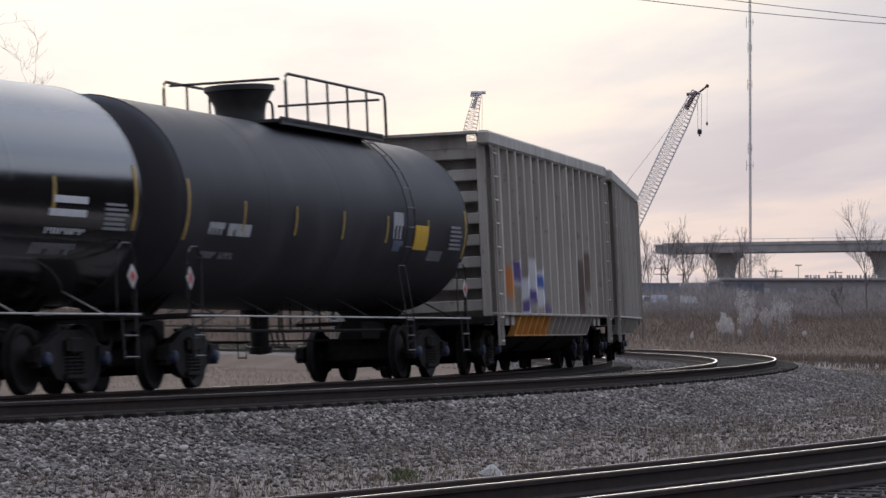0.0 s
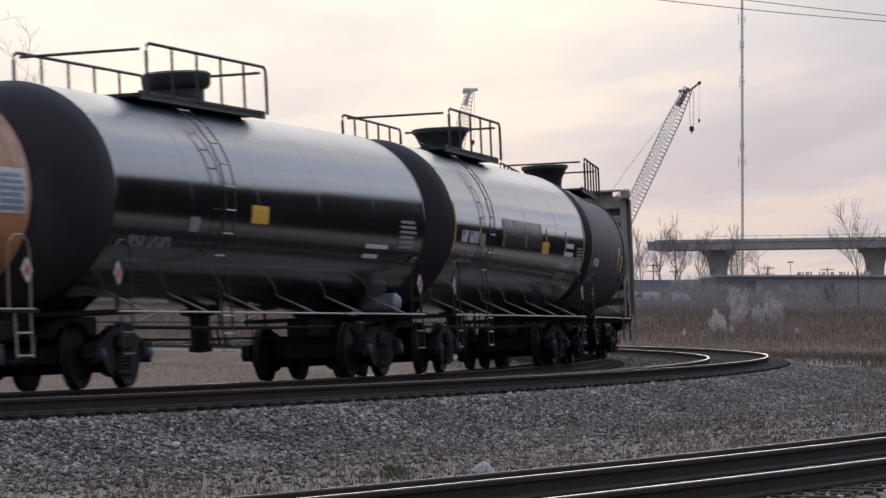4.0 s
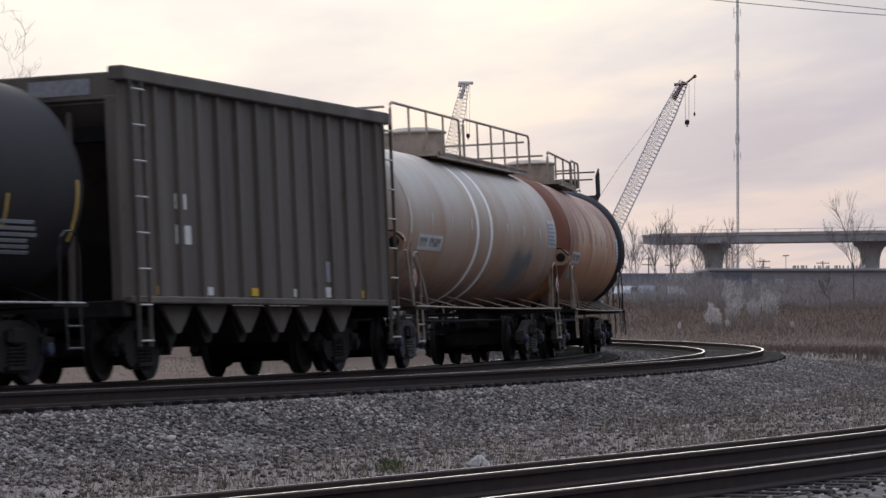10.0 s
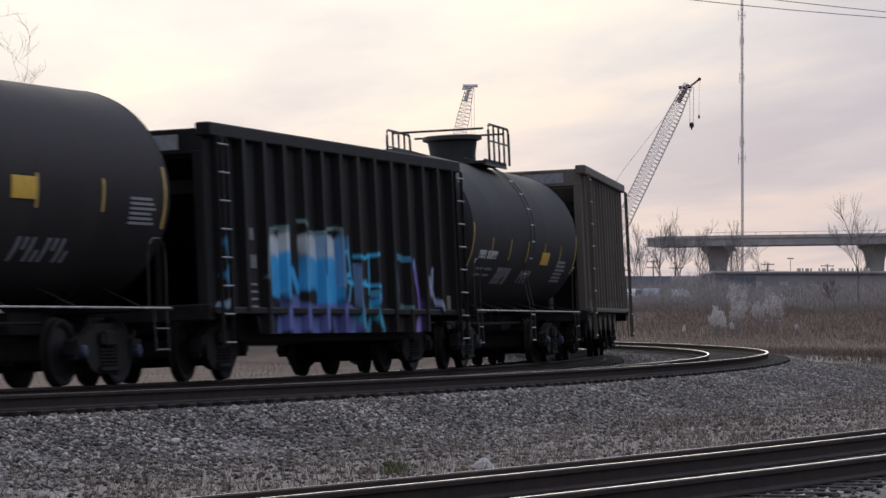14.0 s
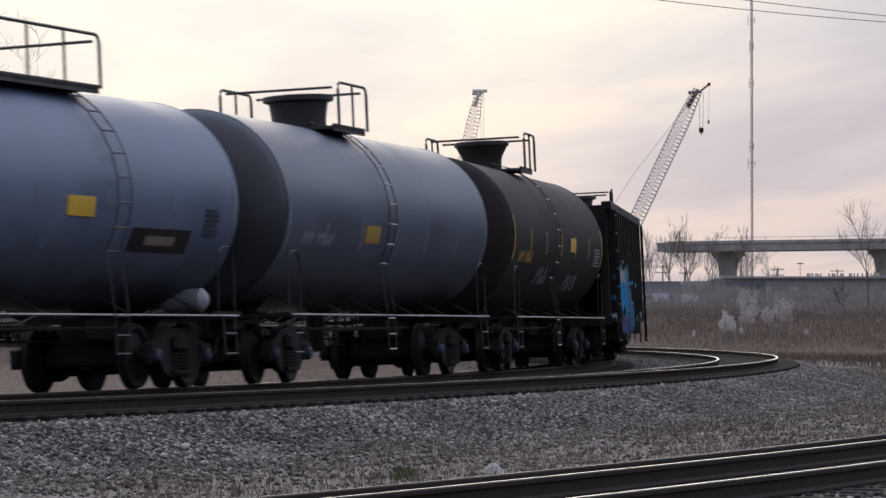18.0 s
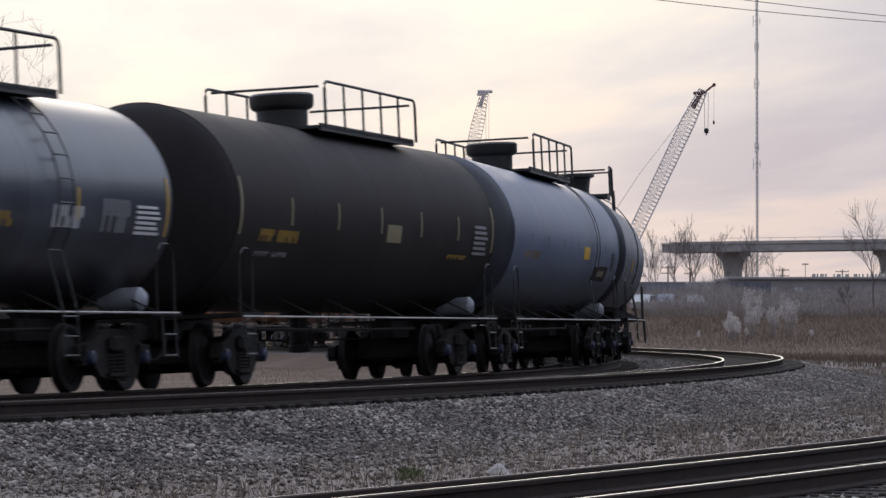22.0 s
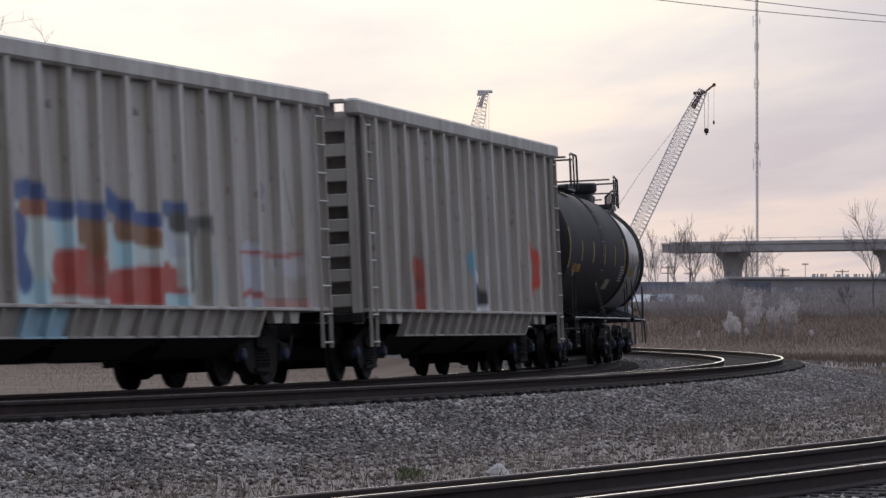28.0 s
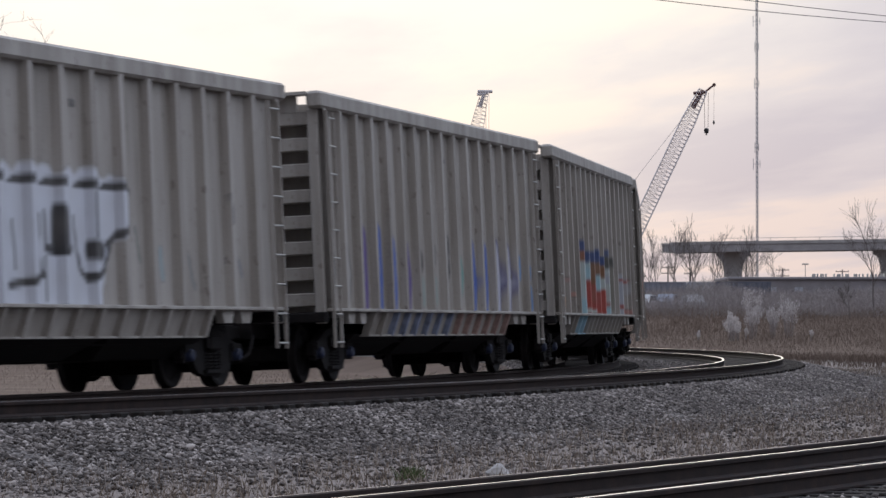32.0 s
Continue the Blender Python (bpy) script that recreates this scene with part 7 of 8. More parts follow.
SPRAY_D += outlined(4.2, 1.15, 2.28, 0.17, (0.52, 0.53, 0.62), (0.06, 0.06, 0.22), 0.12) + outlined(5.1, 1.15, 2.24, 0.17, (0.54, 0.54, 0.62), (0.06, 0.06, 0.22), 0.12) + [bar(6.05, 1.85, 2.1, 0.13, (0.10, 0.26, 0.55)), bar(6.95, 1.85, 1.95, 0.10, (0.10, 0.26, 0.55)), bar(6.95, 1.25, 1.55, 0.12, (0.10, 0.26, 0.55)), bar(5.75, 2.3, 2.5, 0.04, INK)]
SPRAY_D = [([(x * 1.055 - 0.08, z) for x, z in pts], w * 0.95, rgb) for pts, w, rgb in SPRAY_D]
LIME, LEAD = (0.60, 0.62, 0.68), (0.02, 0.02, 0.024)
SPRAY_E = [([(x, 2.55), (x, 1.35)], 0.42, LIME) for x in (-5.2, -4.5, -3.8, -3.1, -2.4, -1.7, -1.05, -0.4, 0.25, 0.85)]
SPRAY_E += [([(1.3, 2.5), (1.2, 1.95)], 0.36, LIME), ([(1.7, 2.55), (1.75, 2.35)], 0.34, LIME), ([(1.1, 1.6), (0.9, 1.3)], 0.30, LIME)]
for x0, x1 in ((-5.6, -4.9), (-4.6, -3.8), (-3.5, -2.7), (-2.4, -1.7), (-1.5, -0.75), (-0.55, 0.3), (0.5, 1.2), (1.35, 2.2)):
    SPRAY_E += [([(x0, 2.72), (x1, 2.74)], 0.03, LEAD), ([(x0 + 0.15, 2.74), (x1 - 0.15, 2.76)], 0.055, LEAD), ([(x1 + 0.02, 2.7), (x1 + 0.02, 2.35)], 0.022, LEAD)]
SPRAY_E += [([(-0.1, 2.3), (-0.1, 1.95)], 0.16, LEAD), ([(0.18, 2.3), (0.2, 2.0)], 0.13, LEAD), ([(-0.4, 1.86), (0.0, 1.82), (0.35, 1.88)], 0.06, LEAD), ([(-0.45, 2.35), (-0.42, 1.9)], 0.03, LEAD), ([(0.9, 1.86), (1.3, 1.86)], 0.14, LEAD),
            ([(1.5, 1.95), (1.85, 2.1), (2.2, 2.22)], 0.06, LEAD), ([(2.27, 2.7), (2.25, 2.25)], 0.035, LEAD), ([(0.55, 1.8), (0.6, 1.6), (0.8, 1.47), (1.35, 1.58), (1.6, 1.9)], 0.04, LEAD), ([(0.8, 1.5), (1.3, 1.58)], 0.06, LEAD), ([(0.45, 2.3), (0.5, 1.85)], 0.025, LEAD), ([(0.95, 2.65), (0.95, 2.05)], 0.02, LEAD),
            ([(-1.5, 1.38), (-1.1, 1.42), (-0.55, 1.52)], 0.055, LEAD), ([(-0.45, 1.75), (-0.45, 1.2)], 0.03, LEAD), ([(-1.4, 2.2), (-1.35, 1.6)], 0.025, LEAD), ([(-0.6, 2.3), (-0.65, 1.8), (-0.5, 1.5)], 0.03, LEAD), ([(2.45, 2.2), (2.6, 1.75)], 0.03, (0.16, 0.2, 0.17)), ([(3.3, 1.9), (3.35, 1.55)], 0.08, (0.27, 0.34, 0.36)), ([(4.3, 1.85), (4.4, 1.5), (4.5, 1.4)], 0.04, (0.2, 0.21, 0.21)), ([(5.7, 2.75), (5.75, 2.35)], 0.03, (0.18, 0.18, 0.18)), ([(6.2, 1.8), (6.3, 1.6)], 0.05, (0.2, 0.2, 0.22))]
SILVER, AZURE, MAUVE = (0.52, 0.56, 0.60), (0.05, 0.36, 0.72), (0.13, 0.16, 0.40)


def panel(k, z0, z1, rgb, w=0.37):
    """Paint that fills one panel of the black hopper between two posts."""
    x = -5.95 + 0.992 * k
    return [([(x - 0.12, z0 + i * 0.3), (x + 0.14, z0 + i * 0.3)], 0.30, rgb) for i in range(max(1, int((z1 - z0) / 0.3)))] + [([(x - 0.12, z1 - 0.28), (x + 0.14, z1 - 0.28)], 0.28, rgb)]


SPRAY_F = panel(2, 1.0, 1.15, MAUVE) + panel(3, 0.8, 1.25, MAUVE) + panel(4, 0.8, 1.2, MAUVE) + panel(5, 0.8, 1.1, MAUVE) + panel(6, 0.8, 1.1, MAUVE)
SPRAY_F += panel(2, 1.5, 2.16, SILVER) + panel(4, 1.6, 2.2, SILVER) + panel(5, 1.6, 2.2, SILVER) + panel(2, 1.45, 1.86, AZURE) + panel(4, 1.5, 1.86, AZURE) + panel(5, 1.3, 1.88, AZURE)
SPRAY_F += [([(-1.49, 2.1), (-1.49, 1.5)], 0.16, (0.28, 0.44, 0.62)), ([(-1.49, 1.7), (-1.49, 1.1)], 0.16, AZURE), ([(-3.5, 2.1), (-3.48, 1.95)], 0.13, SILVER), ([(-3.5, 1.8), (-3.45, 1.3)], 0.13, AZURE), ([(-2.5, 2.1), (-2.5, 1.95)], 0.10, SILVER), ([(-2.5, 1.8), (-2.5, 1.4)], 0.10, AZURE), ([(-0.55, 2.1), (-0.55, 1.5)], 0.10, (0.10, 0.30, 0.60)), ([(-3.4, 1.0), (-0.4, 1.0)], 0.12, MAUVE), ([(-3.9, 0.85), (-0.4, 0.85)], 0.15, MAUVE)]
SPRAY_F += [([(-4.1, 1.16), (-3.7, 1.1)], 0.09, INK), ([(-2.15, 1.24), (-1.75, 1.22)], 0.13, INK), ([(-1.1, 0.95), (-0.95, 0.7)], 0.13, INK), ([(-3.9, 0.72), (-3.85, 1.0)], 0.09, INK), ([(-2.9, 1.6), (-2.7, 1.35)], 0.10, AZURE), ([(-3.3, 1.9), (-3.2, 1.4)], 0.10, AZURE)]
OUTLINE = (0.16, 0.26, 0.26)
SPRAY_F += [([(-4.5, 1.5), (-4.4, 2.15), (-4.1, 2.24), (-3.4, 2.28), (-3.3, 2.5), (-3.1, 2.3)], 0.035, OUTLINE), ([(-2.6, 2.42), (-2.2, 2.26), (-1.6, 2.22), (-1.3, 2.3), (-0.6, 2.34)], 0.035, OUTLINE), ([(-2.5, 2.2), (-2.45, 1.4)], 0.03, OUTLINE), ([(-0.55, 2.3), (-0.5, 1.4)], 0.03, OUTLINE), ([(-1.5, 2.2), (-1.5, 1.6)], 0.03, INK),
            ([(-0.4, 1.95), (0.1, 1.98), (0.2, 1.6), (-0.3, 1.58)], 0.036, CYAN), ([(0.1, 2.2), (0.25, 1.5), (0.1, 1.2)], 0.045, (0.10, 0.34, 0.55)), ([(-0.3, 1.55), (0.4, 1.45), (1.1, 1.5)], 0.04, CYAN), ([(0.4, 1.9), (1.0, 1.88), (1.7, 1.98)], 0.036, CYAN), ([(0.85, 2.2), (0.9, 1.5)], 0.045, (0.10, 0.34, 0.55)), ([(0.4, 1.75), (0.45, 1.1), (0.7, 0.75)], 0.045, (0.16, 0.28, 0.5)), ([(1.3, 1.95), (1.25, 1.3)], 0.036, CYAN), ([(1.75, 1.95), (1.9, 1.5), (1.4, 1.15)], 0.05, AZURE), ([(1.0, 1.45), (1.85, 1.4)], 0.036, CYAN), ([(1.4, 1.3), (1.8, 1.2)], 0.06, (0.10, 0.34, 0.55)),
            ([(-0.4, 1.2), (-0.2, 1.0), (0.0, 1.15)], 0.06, (0.13, 0.22, 0.3)), ([(0.2, 0.72), (0.35, 1.0), (0.55, 0.75), (0.8, 0.95), (1.0, 0.72)], 0.07, (0.06, 0.34, 0.50)), ([(1.15, 0.72), (1.3, 1.15), (1.5, 0.8), (1.9, 0.95), (2.05, 0.72)], 0.07, (0.06, 0.34, 0.48)), ([(-0.6, 0.75), (0.1, 0.85)], 0.20, (0.10, 0.11, 0.30)),
            ([(2.9, 1.95), (3.0, 1.5), (2.95, 1.05)], 0.06, (0.14, 0.22, 0.24)), ([(3.0, 1.95), (3.4, 1.9)], 0.06, (0.07, 0.26, 0.40)), ([(3.1, 1.1), (3.6, 1.08)], 0.04, (0.10, 0.2, 0.22)), ([(4.05, 1.85), (4.25, 1.3), (4.3, 0.72)], 0.075, (0.24, 0.15, 0.50)), ([(3.9, 1.9), (4.05, 1.8)], 0.06, (0.14, 0.34, 0.55)), ([(4.25, 0.95), (4.15, 0.7)], 0.10, (0.34, 0.26, 0.6)),
            ([(5.25, 1.75), (5.15, 1.4), (5.35, 1.2), (5.6, 1.0)], 0.055, (0.34, 0.40, 0.55)), ([(5.05, 1.6), (5.1, 1.3)], 0.05, (0.34, 0.40, 0.55)),
            ([(-6.45, 2.0), (-6.25, 1.7), (-6.45, 1.5), (-6.25, 1.25)], 0.08, (0.06, 0.30, 0.50)), ([(-6.6, 1.05), (-6.3, 1.15), (-6.0, 1.0), (-6.3, 0.95)], 0.06, (0.30, 0.42, 0.55))]
M["paint_orange"] = shade("sprayed_orange", plain((0.50, 0.23, 0.05), 0.2), 0.6, scale=3)
M["paint_sky"] = shade("sprayed_pale_blue", plain((0.28, 0.42, 0.50), 0.2), 0.6, scale=3)
M["paint_red"] = shade("sprayed_faded_red", plain((0.31, 0.205, 0.18), 0.4), 0.6, scale=6)
M["paint_navy"] = shade("sprayed_faded_blue", plain((0.19, 0.215, 0.30), 0.4), 0.6, scale=6)


covered_hopper("covered_hopper", "grey ribbed covered hopper car at the head of the string", 41.2, 25.3)
covered_hopper("covered_hopper", "grey ribbed covered hopper car with purple graffiti and orange patches", 23.85, 8.1, SPRAY_A, tints=((0, 5, "paint_orange"),))
tank_car("tank_car", "dull black tank car with yellow tape and white stencils", 6.45, -8.7, 1.52, 2.72, M["black_satin"], M["rod_black"], 12.75, dome=("cone", -0.5), deck=(-1.3, 4.4), rails=side_pair(-1.25, 4.35, 0.66, 4), ladder=3.6, rod_z=1.02,
         marks=[(-6.5, -4.6, -20, -13, 'white_mark', 11), (-6.5, -5.0, -34, -30, 'faint_mark', 9), (2.9, 3.5, -14, 3, 'white_mark', 3), (3.0, 3.6, -22, -15, 'label_blue', 2), (5.3, 6.2, -27, -20, 'faint_mark', 4)], signs=[(4.2, 5.0, -20, -4, 'yellow', 'yellow plate'), (6.4, 7.3, -20, 0, 'faint_mark', 'small print table')], tape_at=(-17, 0), placard=True, seams=(-3.8, 0.0, 3.8), blue=True)
tank_car("tank_car", "glossy black tank car with yellow tape, reflecting the sky", -10.45, -25.6, 1.55, 2.71, M["black_gloss"], M["rod_pale"], 12.75, heads=M["black_satin"], dome=("cone", -0.5), deck=(-5.0, 0.6), rails=side_pair(-4.9, 0.5, 0.66, 4), ladder=-4.3, rod_z=1.03,
         marks=[(-6.8, -5.1, -13, -5, 'white_mark', 11), (-6.7, -5.3, -22.5, -20.5, 'faint_mark', 10), (-6.7, -5.3, -27, -25, 'faint_mark', 9), (4.9, 6.1, -24, -21, 'white_mark', 6), (4.7, 6.0, -35, -29, 'faint_mark', 5)], signs=[(-2.7, 1.9, -12, 7, 'patch_black', 'dull dark repainted rectangle'), (2.0, 2.8, -15, -6, 'yellow', 'yellow plate'), (-4.9, -4.5, -15, -6, 'faint_mark', 'small stencilled block'), (5.0, 6.0, -8.5, -5, 'white_mark', 'white stencil block'), (4.9, 6.0, -15, -11.5, 'white_mark', 'white stencil block'), (6.5, 7.35, -22, -5, 'faint_mark', 'small print table')], tape_at=(-13, 4), placard=True, seams=(-3.8, 0.0, 3.8))
tank_car("tank_car", "glossy black tank car with a single yellow plate", -27.8, -42.5, 1.55, 2.69, M["black_gloss"], M["rod_pale"], 12.30, heads=M["black_satin"], dome=("drum", -0.6), deck=(-4.7, 0.8), rails=side_pair(-4.6, 0.7, 0.66, 4), ladder=-3.0, tape="", rod_z=1.03,
         marks=[(-6.6, -4.9, -29, -23, 'faint_mark', 11), (-6.4, -5.2, -38, -36, 'faint_mark', 9)], signs=[(-1.75, -1.0, -12, -2, 'yellow', 'yellow plate'), (4.2, 5.4, -21.5, -19, 'white_mark', 'white stencil line'), (4.2, 5.0, -28, -25.5, 'white_mark', 'white stencil line'), (5.9, 7.0, -22, 0, 'faint_mark', 'small print table'), (-4.4, -4.0, -19, -11, 'faint_mark', 'small stencilled block')], seams=(-4.4, -1.5, 1.5, 4.4), air_tank=True, placard=True)
tank_car("tank_car", "cream tank car streaked all over with orange rust", -45.05, -59.1, 1.46, 2.60, M["rust_orange"], M["rod_tan"], 11.65, dome=("tan", -0.7), deck=(-2.8, 1.3), rails=side_pair(-6.8, -1.0, 0.44, 2) + side_pair(-0.8, 1.2, 0.50, 1), tape="tan", tapes=9, rod_z=1.05, sag=0.02,
         marks=[], signs=[(-6.1, -4.3, -21, -11, 'tape_white', 'white number panel'), (-6.1, -4.4, -36, -30, 'faint_mark', 'pale panel'), (6.2, 7.0, -13, 10, 'label_blue', 'blue and white label')], tape_at=(-1, 9), seams=(-4.5, -1.6, 1.4, 4.2), brown=True, brake_wheel=True, placard=True)
tank_car("tank_car", "dirty white tank car with rust stains and two white bands", -61.4, -75.7, 1.46, 2.56, M["rust_white"], M["rod_tan"], 11.90, dome=("tan", 0.1), deck=(-2.0, 7.0), rails=side_pair(-6.4, -0.4, 0.64, 3) + side_pair(0.0, 6.9, 0.68, 4), tape="white", tapes=9, rod_z=1.06, sag=0.02,
         stripes=[(-1.30, -1.06, "band_white"), (0.04, 0.28, "band_white")], marks=[], signs=[(-6.4, -4.4, -20, -9, 'tape_white', 'white number panel'), (6.3, 7.1, -9, 13, 'label_blue', 'blue and white label')], tape_at=(-2, 6), seams=(-4.4, 2.0, 4.6), brown=True, brake_wheel=True, placard=True, valves=[(0.9, 0.3, 0.14, 0.4), (1.5, -0.2, 0.1, 0.35)])
open_hopper("open_hopper", "brown-grey ribbed open hopper car with stencilled numbers", -77.3, -89.6, "brown_hopper", 14, 1.10, 4.20, triangles=True, post_depth=0.065, plates=[(-4.05, -3.6, 2.40, 2.62, "tape_white", "white stencilled number block"), (-4.05, -3.45, 1.90, 2.17, "tape_white", "white stencilled number block"), (3.95, 4.12, 1.75, 2.30, "tape_white", "white stencilled strip"), (2.75, 3.1, 1.42, 1.75, "faint_mark", "stencilled data block"), (-4.9, -4.6, 1.18, 1.30, "yellow", "orange reflector"), (-2.9, -2.6, 1.18, 1.30, "tape_white", "white reflector"), (-0.9, -0.6, 1.18, 1.30, "yellow", "orange reflector"), (1.1, 1.4, 1.18, 1.30, "tape_white", "white reflector"), (2.7, 3.1, 1.18, 1.34, "tape_white", "white data block"), (4.6, 4.9, 1.18, 1.30, "yellow", "orange reflector")])
tank_car("tank_car", "dull black tank car with a boxy railed platform", -90.9, -103.2, 1.50, 2.60, M["black_dusty"], M["rod_pale"], 9.90, dome=("flat", 0.1), deck=(-1.5, 0.9), rails=side_pair(-1.45, 0.85, 0.66, 3, True), ladder=-0.1, rod_z=1.05,
         marks=[(-5.2, -3.3, -22, -16, 'white_mark', 11), (-5.0, -3.4, -31, -29, 'faint_mark', 9), (-5.0, -3.4, -36, -34, 'faint_mark', 8), (-2.7, -1.2, -42, -28, 'faint_mark', 4), (0.0, 1.2, -40, -29, 'faint_mark', 3)], signs=[(1.8, 2.7, -23, -13, 'yellow', 'yellow plate'), (3.8, 5.2, -39, -16, 'faint_mark', 'small print table')], tape_at=(-22, -6), seams=(-2.0, 2.0))
open_hopper("open_hopper", "flat black ribbed open hopper car with blue graffiti", -104.6, -118.5, "black_hopper", 14, 1.0, 3.62, SPRAY_F, drop=lambda x: 0.34 * max(0.0, min(1.0, (4.9 - abs(x)) / 0.25)), post_depth=0.13, plates=[*[(-5.2 + 0.1 * k, -5.145 + 0.1 * k, 2.06, 2.24, "faint_mark", "stencilled letter bar") for k in range(4)], *[(-5.2 + 0.1 * k, -5.145 + 0.1 * k, 1.64, 1.84, "faint_mark", "stencilled digit bar") for k in range(5)], *[(-5.15, -4.75, 1.05 + 0.11 * k, 1.085 + 0.11 * k, "stencil_grey", "stencilled data line") for k in range(4)], (5.62, 5.80, 1.10, 2.05, "yellow", "yellow reflective strip"), (4.4, 4.8, 1.05, 1.2, "faint_mark", "small white plate"), (6.1, 6.5, 1.05, 1.3, "rust_tan_faint", "faded tan plate")])
tank_car("tank_car", "dusty black tank car with yellow tape", -119.95, -132.4, 1.52, 2.66, M["brown_black"], M["rod_pale"], 10.05, dome=("cone", -0.5), deck=(-1.35, 0.1), rails=side_pair(-1.3, 0.05, 0.66, 1), ladder=-1.0, rod_z=1.03,
         marks=[(-5.4, -3.7, -21, -13, 'yellow_dim', 10), (-2.4, -0.9, -38, -24, 'tape_faint', 3), (1.8, 3.6, -42, -28, 'tape_faint', 4)], signs=[(1.3, 2.0, -9, 2, 'yellow', 'yellow plate'), (4.9, 5.9, -20, -2, 'faint_mark', 'small print table')], tape_at=(-13, 4), seams=(-2.1, 2.1))
# on both blue cars the heads take the blue with shade painted in
tank_car("tank_car", "blue-grey tank car with yellow tape and a lettered flank", -135.0, -147.4, 1.53, 2.71, M["blue_grey"], M["rod_pale"], 10.00, heads=M["shaded_blue"], dome=("flat", -0.4), deck=(-1.55, 0.3), rails=side_pair(-1.5, 0.2, 0.66, 1), ladder=-0.6, rod_z=1.03,
         marks=[(-5.3, -3.6, -22, -15, 'faint_mark', 11)], signs=[(-1.85, -1.0, -19, -8, 'yellow_dim', 'worn yellow plate')], tape="faint", tape_at=(-24, -8), seams=(-2.2, 2.2))
tank_car("tank_car", "pale blue-grey tank car with one yellow plate", -149.7, -165.2, 1.54, 2.68, M["pale_blue"], M["rod_black"], 13.10, heads=M["shaded_blue"], dome=("drum", -0.5), deck=(-1.45, 4.4), rails=side_pair(-1.4, 4.3, 0.66, 4), ladder=3.6, tape="faint", tapes=8, rod_z=1.0,
         marks=[(-6.3, -4.3, -18, -12, 'rust_tan_faint', 11)], signs=[(2.0, 2.85, -14, -4, 'yellow', 'yellow plate'), (4.2, 6.2, -31, -18, 'brown_black', 'dark brown plate'), (4.7, 5.7, -27, -22, 'rust_tan_faint', 'worn tan centre of the plate'), (6.6, 7.2, -22, -4, 'shaded_blue', 'small print table')], tape_at=(-8, 0), seams=(-3.9, 0.0, 3.9), air_tank=True)
tank_car("tank_car", "long dull black tank car with white and yellow tape", -167.0, -182.0, 1.53, 2.68, M["brown_black"], M["rod_black"], 12.60, heads=M["flat_black"], dome=("drum", -0.4), deck=(-1.35, 4.3), rails=side_pair(-1.3, 4.2, 0.66, 4), tape="worn", rod_z=1.0,
         marks=[(-6.4, -4.5, -21, -14, 'yellow_dim', 11), (-6.4, -4.8, -30, -27, 'faint_mark', 9), (4.5, 5.8, -24, -21, 'yellow_dim', 5)], signs=[(0.35, 1.2, -16, -5, 'yellow_faded', 'faded yellow plate'), (6.0, 7.1, -22, 3, 'faint_mark', 'small print table')], tape_at=(-11, 5), seams=(-3.7, 0.0, 3.7), air_tank=True)
tank_car("tank_car", "short shiny blue-black tank car with yellow stencils", -184.4, -193.4, 1.44, 2.62, M["blue_gloss"], M["rod_black"], 6.60, heads=M["flat_black"], dome=("drum", 0.5), deck=(-0.8, 2.0), rails=side_pair(-0.7, 1.95, 0.66, 1), ladder=0.9, tapes=4, rod_z=1.04,
         marks=[(-2.5, -0.4, -20, -12, 'yellow_dim', 11), (-2.4, -0.9, -30, -27, 'yellow_dim', 9), (-2.4, -1.2, -36, -34, 'yellow_dim', 8), (0.75, 1.7, -19, -7, 'white_mark', 5), (2.3, 3.2, -20, -2, 'faint_mark', 4)], signs=[(3.3, 4.25, -22, -2, 'white_mark', 'small print table')], tape_at=(-14, 3), seams=(0.0,), air_tank=True)
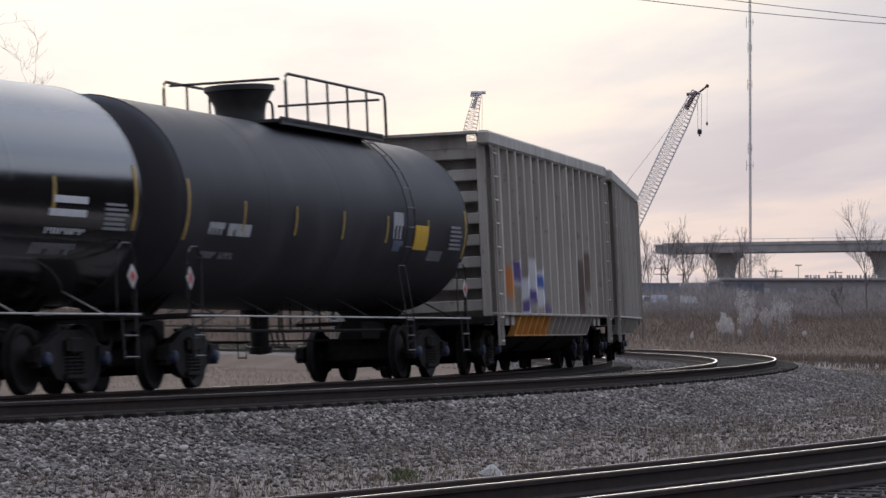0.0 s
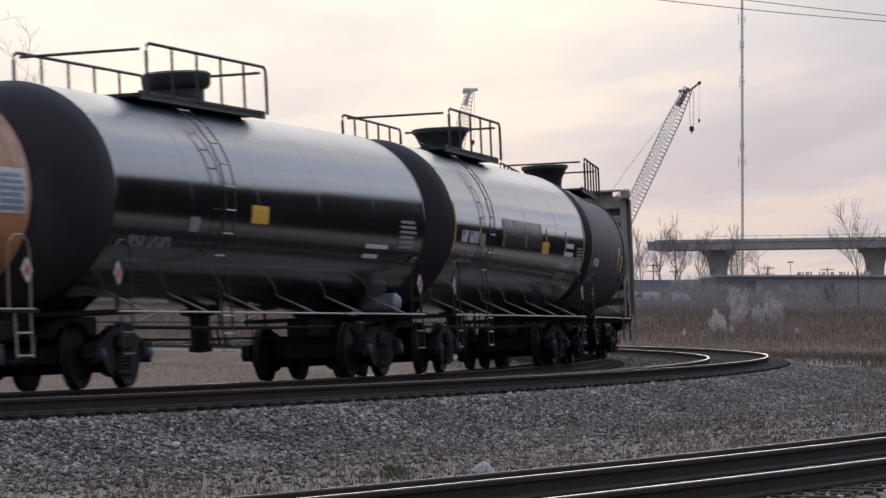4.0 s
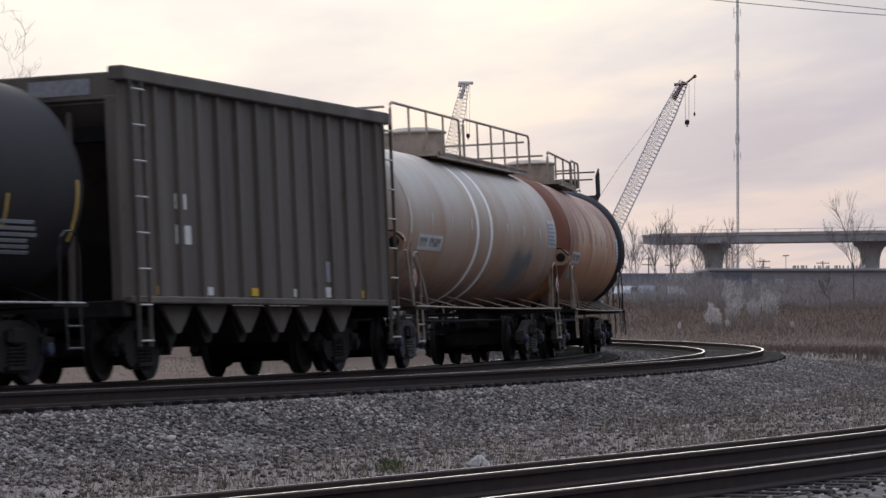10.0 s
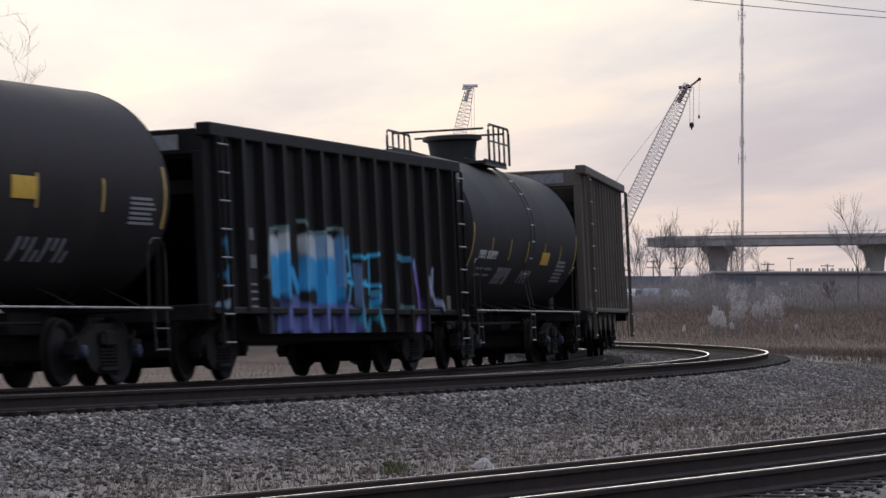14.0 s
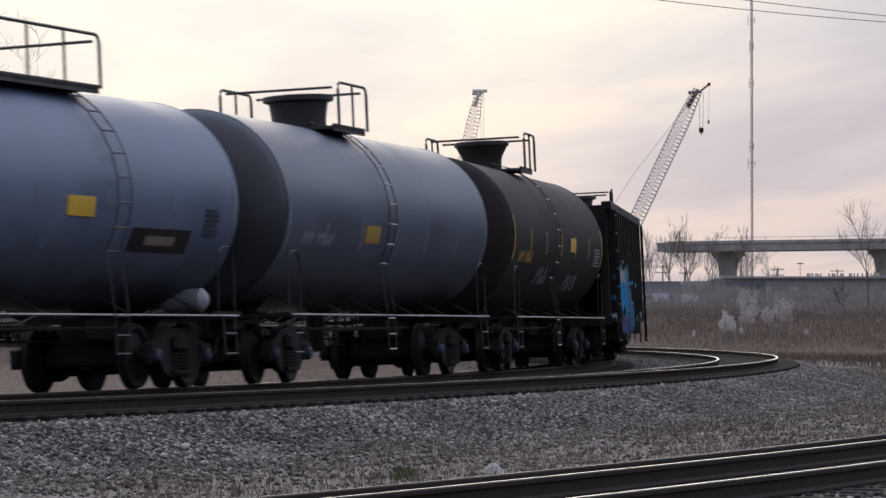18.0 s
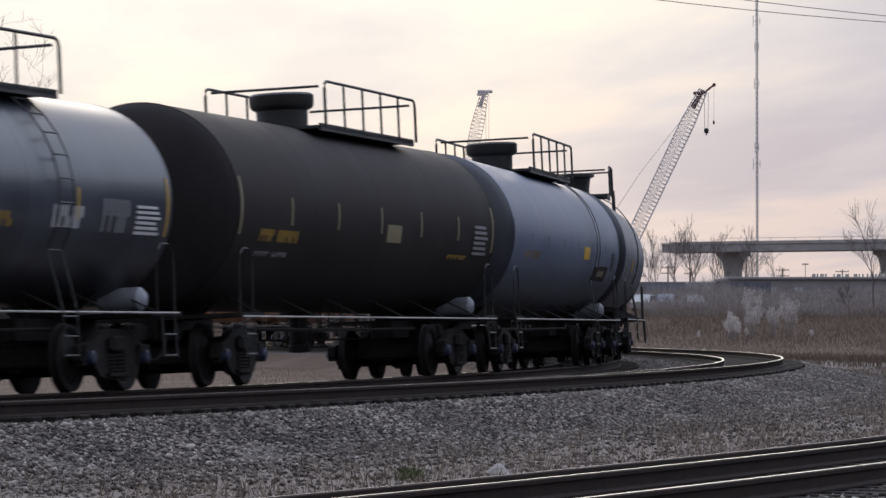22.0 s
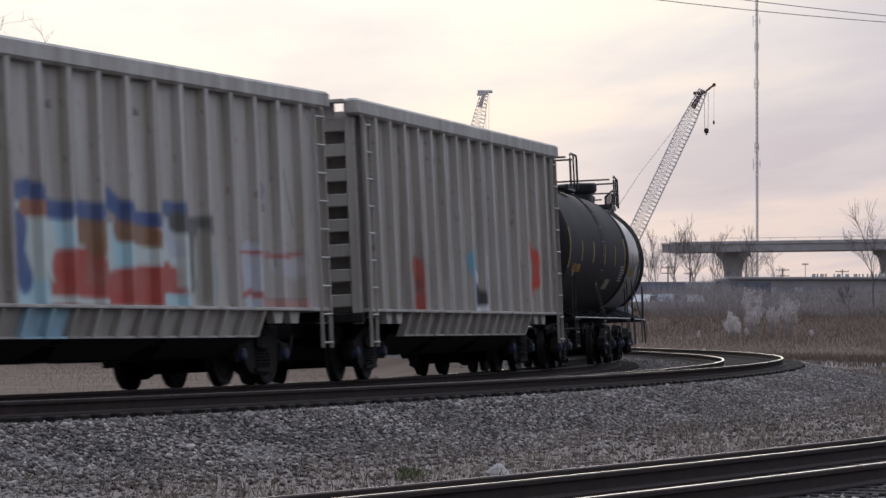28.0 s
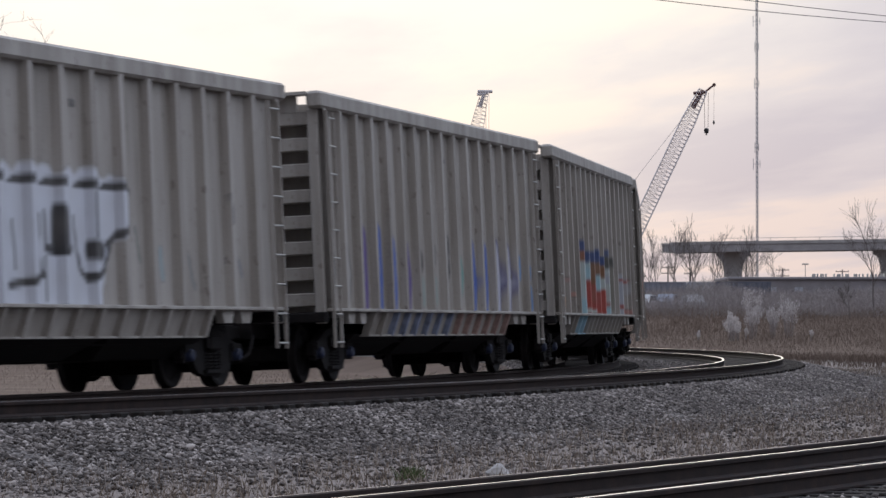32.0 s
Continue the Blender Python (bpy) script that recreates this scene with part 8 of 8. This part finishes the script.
tank_car("tank_car", "worn black tank car with a hat-shaped dome", -195.1, -206.8, 1.46, 2.60, M["flat_black"], M["rod_black"], 9.30, dome=("hat", -0.2), deck=(-1.2, 0.2), rails=side_pair(-1.2, 0.1, 0.66, 1), ladder=-0.1, tapes=6, rod_z=1.05,
         marks=[(-4.9, -3.5, -23, -16, 'yellow_dim', 10)], signs=[(2.3, 3.2, -36, -26, 'yellow_faded', 'faded yellow plate'), (4.8, 5.7, -28, -10, 'faint_mark', 'small print table')], tape_at=(-13, 5), seams=(-2.0, 2.0))
covered_hopper("covered_hopper", "grey ribbed covered hopper car with outlined graffiti letters", -209.0, -225.0, SPRAY_B)
covered_hopper("covered_hopper", "grey ribbed covered hopper car with red and blue graffiti", -226.5, -242.3, SPRAY_C, tints=((2, 3, "paint_sky"),))
covered_hopper("covered_hopper", "grey ribbed covered hopper car with blue and violet graffiti bars", -243.9, -259.5, SPRAY_D, streaks=((2, 7, "paint_navy"), (8, 13, "paint_red")))
covered_hopper("covered_hopper", "grey ribbed covered hopper car with white and black graffiti", -261.2, -277.0, SPRAY_E)


def motions():
    lean = -math.degrees(math.atan2(CANT, GAUGE))
    for car, mid, centres, sets in CARS:
        rows = []
        for k in range(33):
            s = mid + run(k)
            x0, y0, _ = on_line(s - centres / 2)
            x1, y1, _ = on_line(s + centres / 2)
            rows.append((k, pose((x0 + x1) / 2, (y0 + y1) / 2, CANT / 2, lean, 0, math.degrees(math.atan2(y1 - y0, x1 - x0)))))
        walk(car, rows)
        # the wheels turn while their car is on the stretch in view
        for wheel, x in sets:
            spin, t, rows = 0.0, 0.0, []
            while t <= 32.0001:
                rows.append((t, pose(x, 0, WHEEL_R, 0, spin % 360, 0)))
                s = mid + run(t)
                step = 1 / 15 if -40 < s < 62 else 1.0
                if -40 < s < 62:
                    spin += math.degrees((run(t + step) - run(t)) / WHEEL_R)
                t = round((t + step) * 30) / 30
            if rows[-1][0] < 32:
                rows.append((32.0, pose(x, 0, WHEEL_R, 0, spin % 360, 0)))
            walk(wheel, rows)


motions()
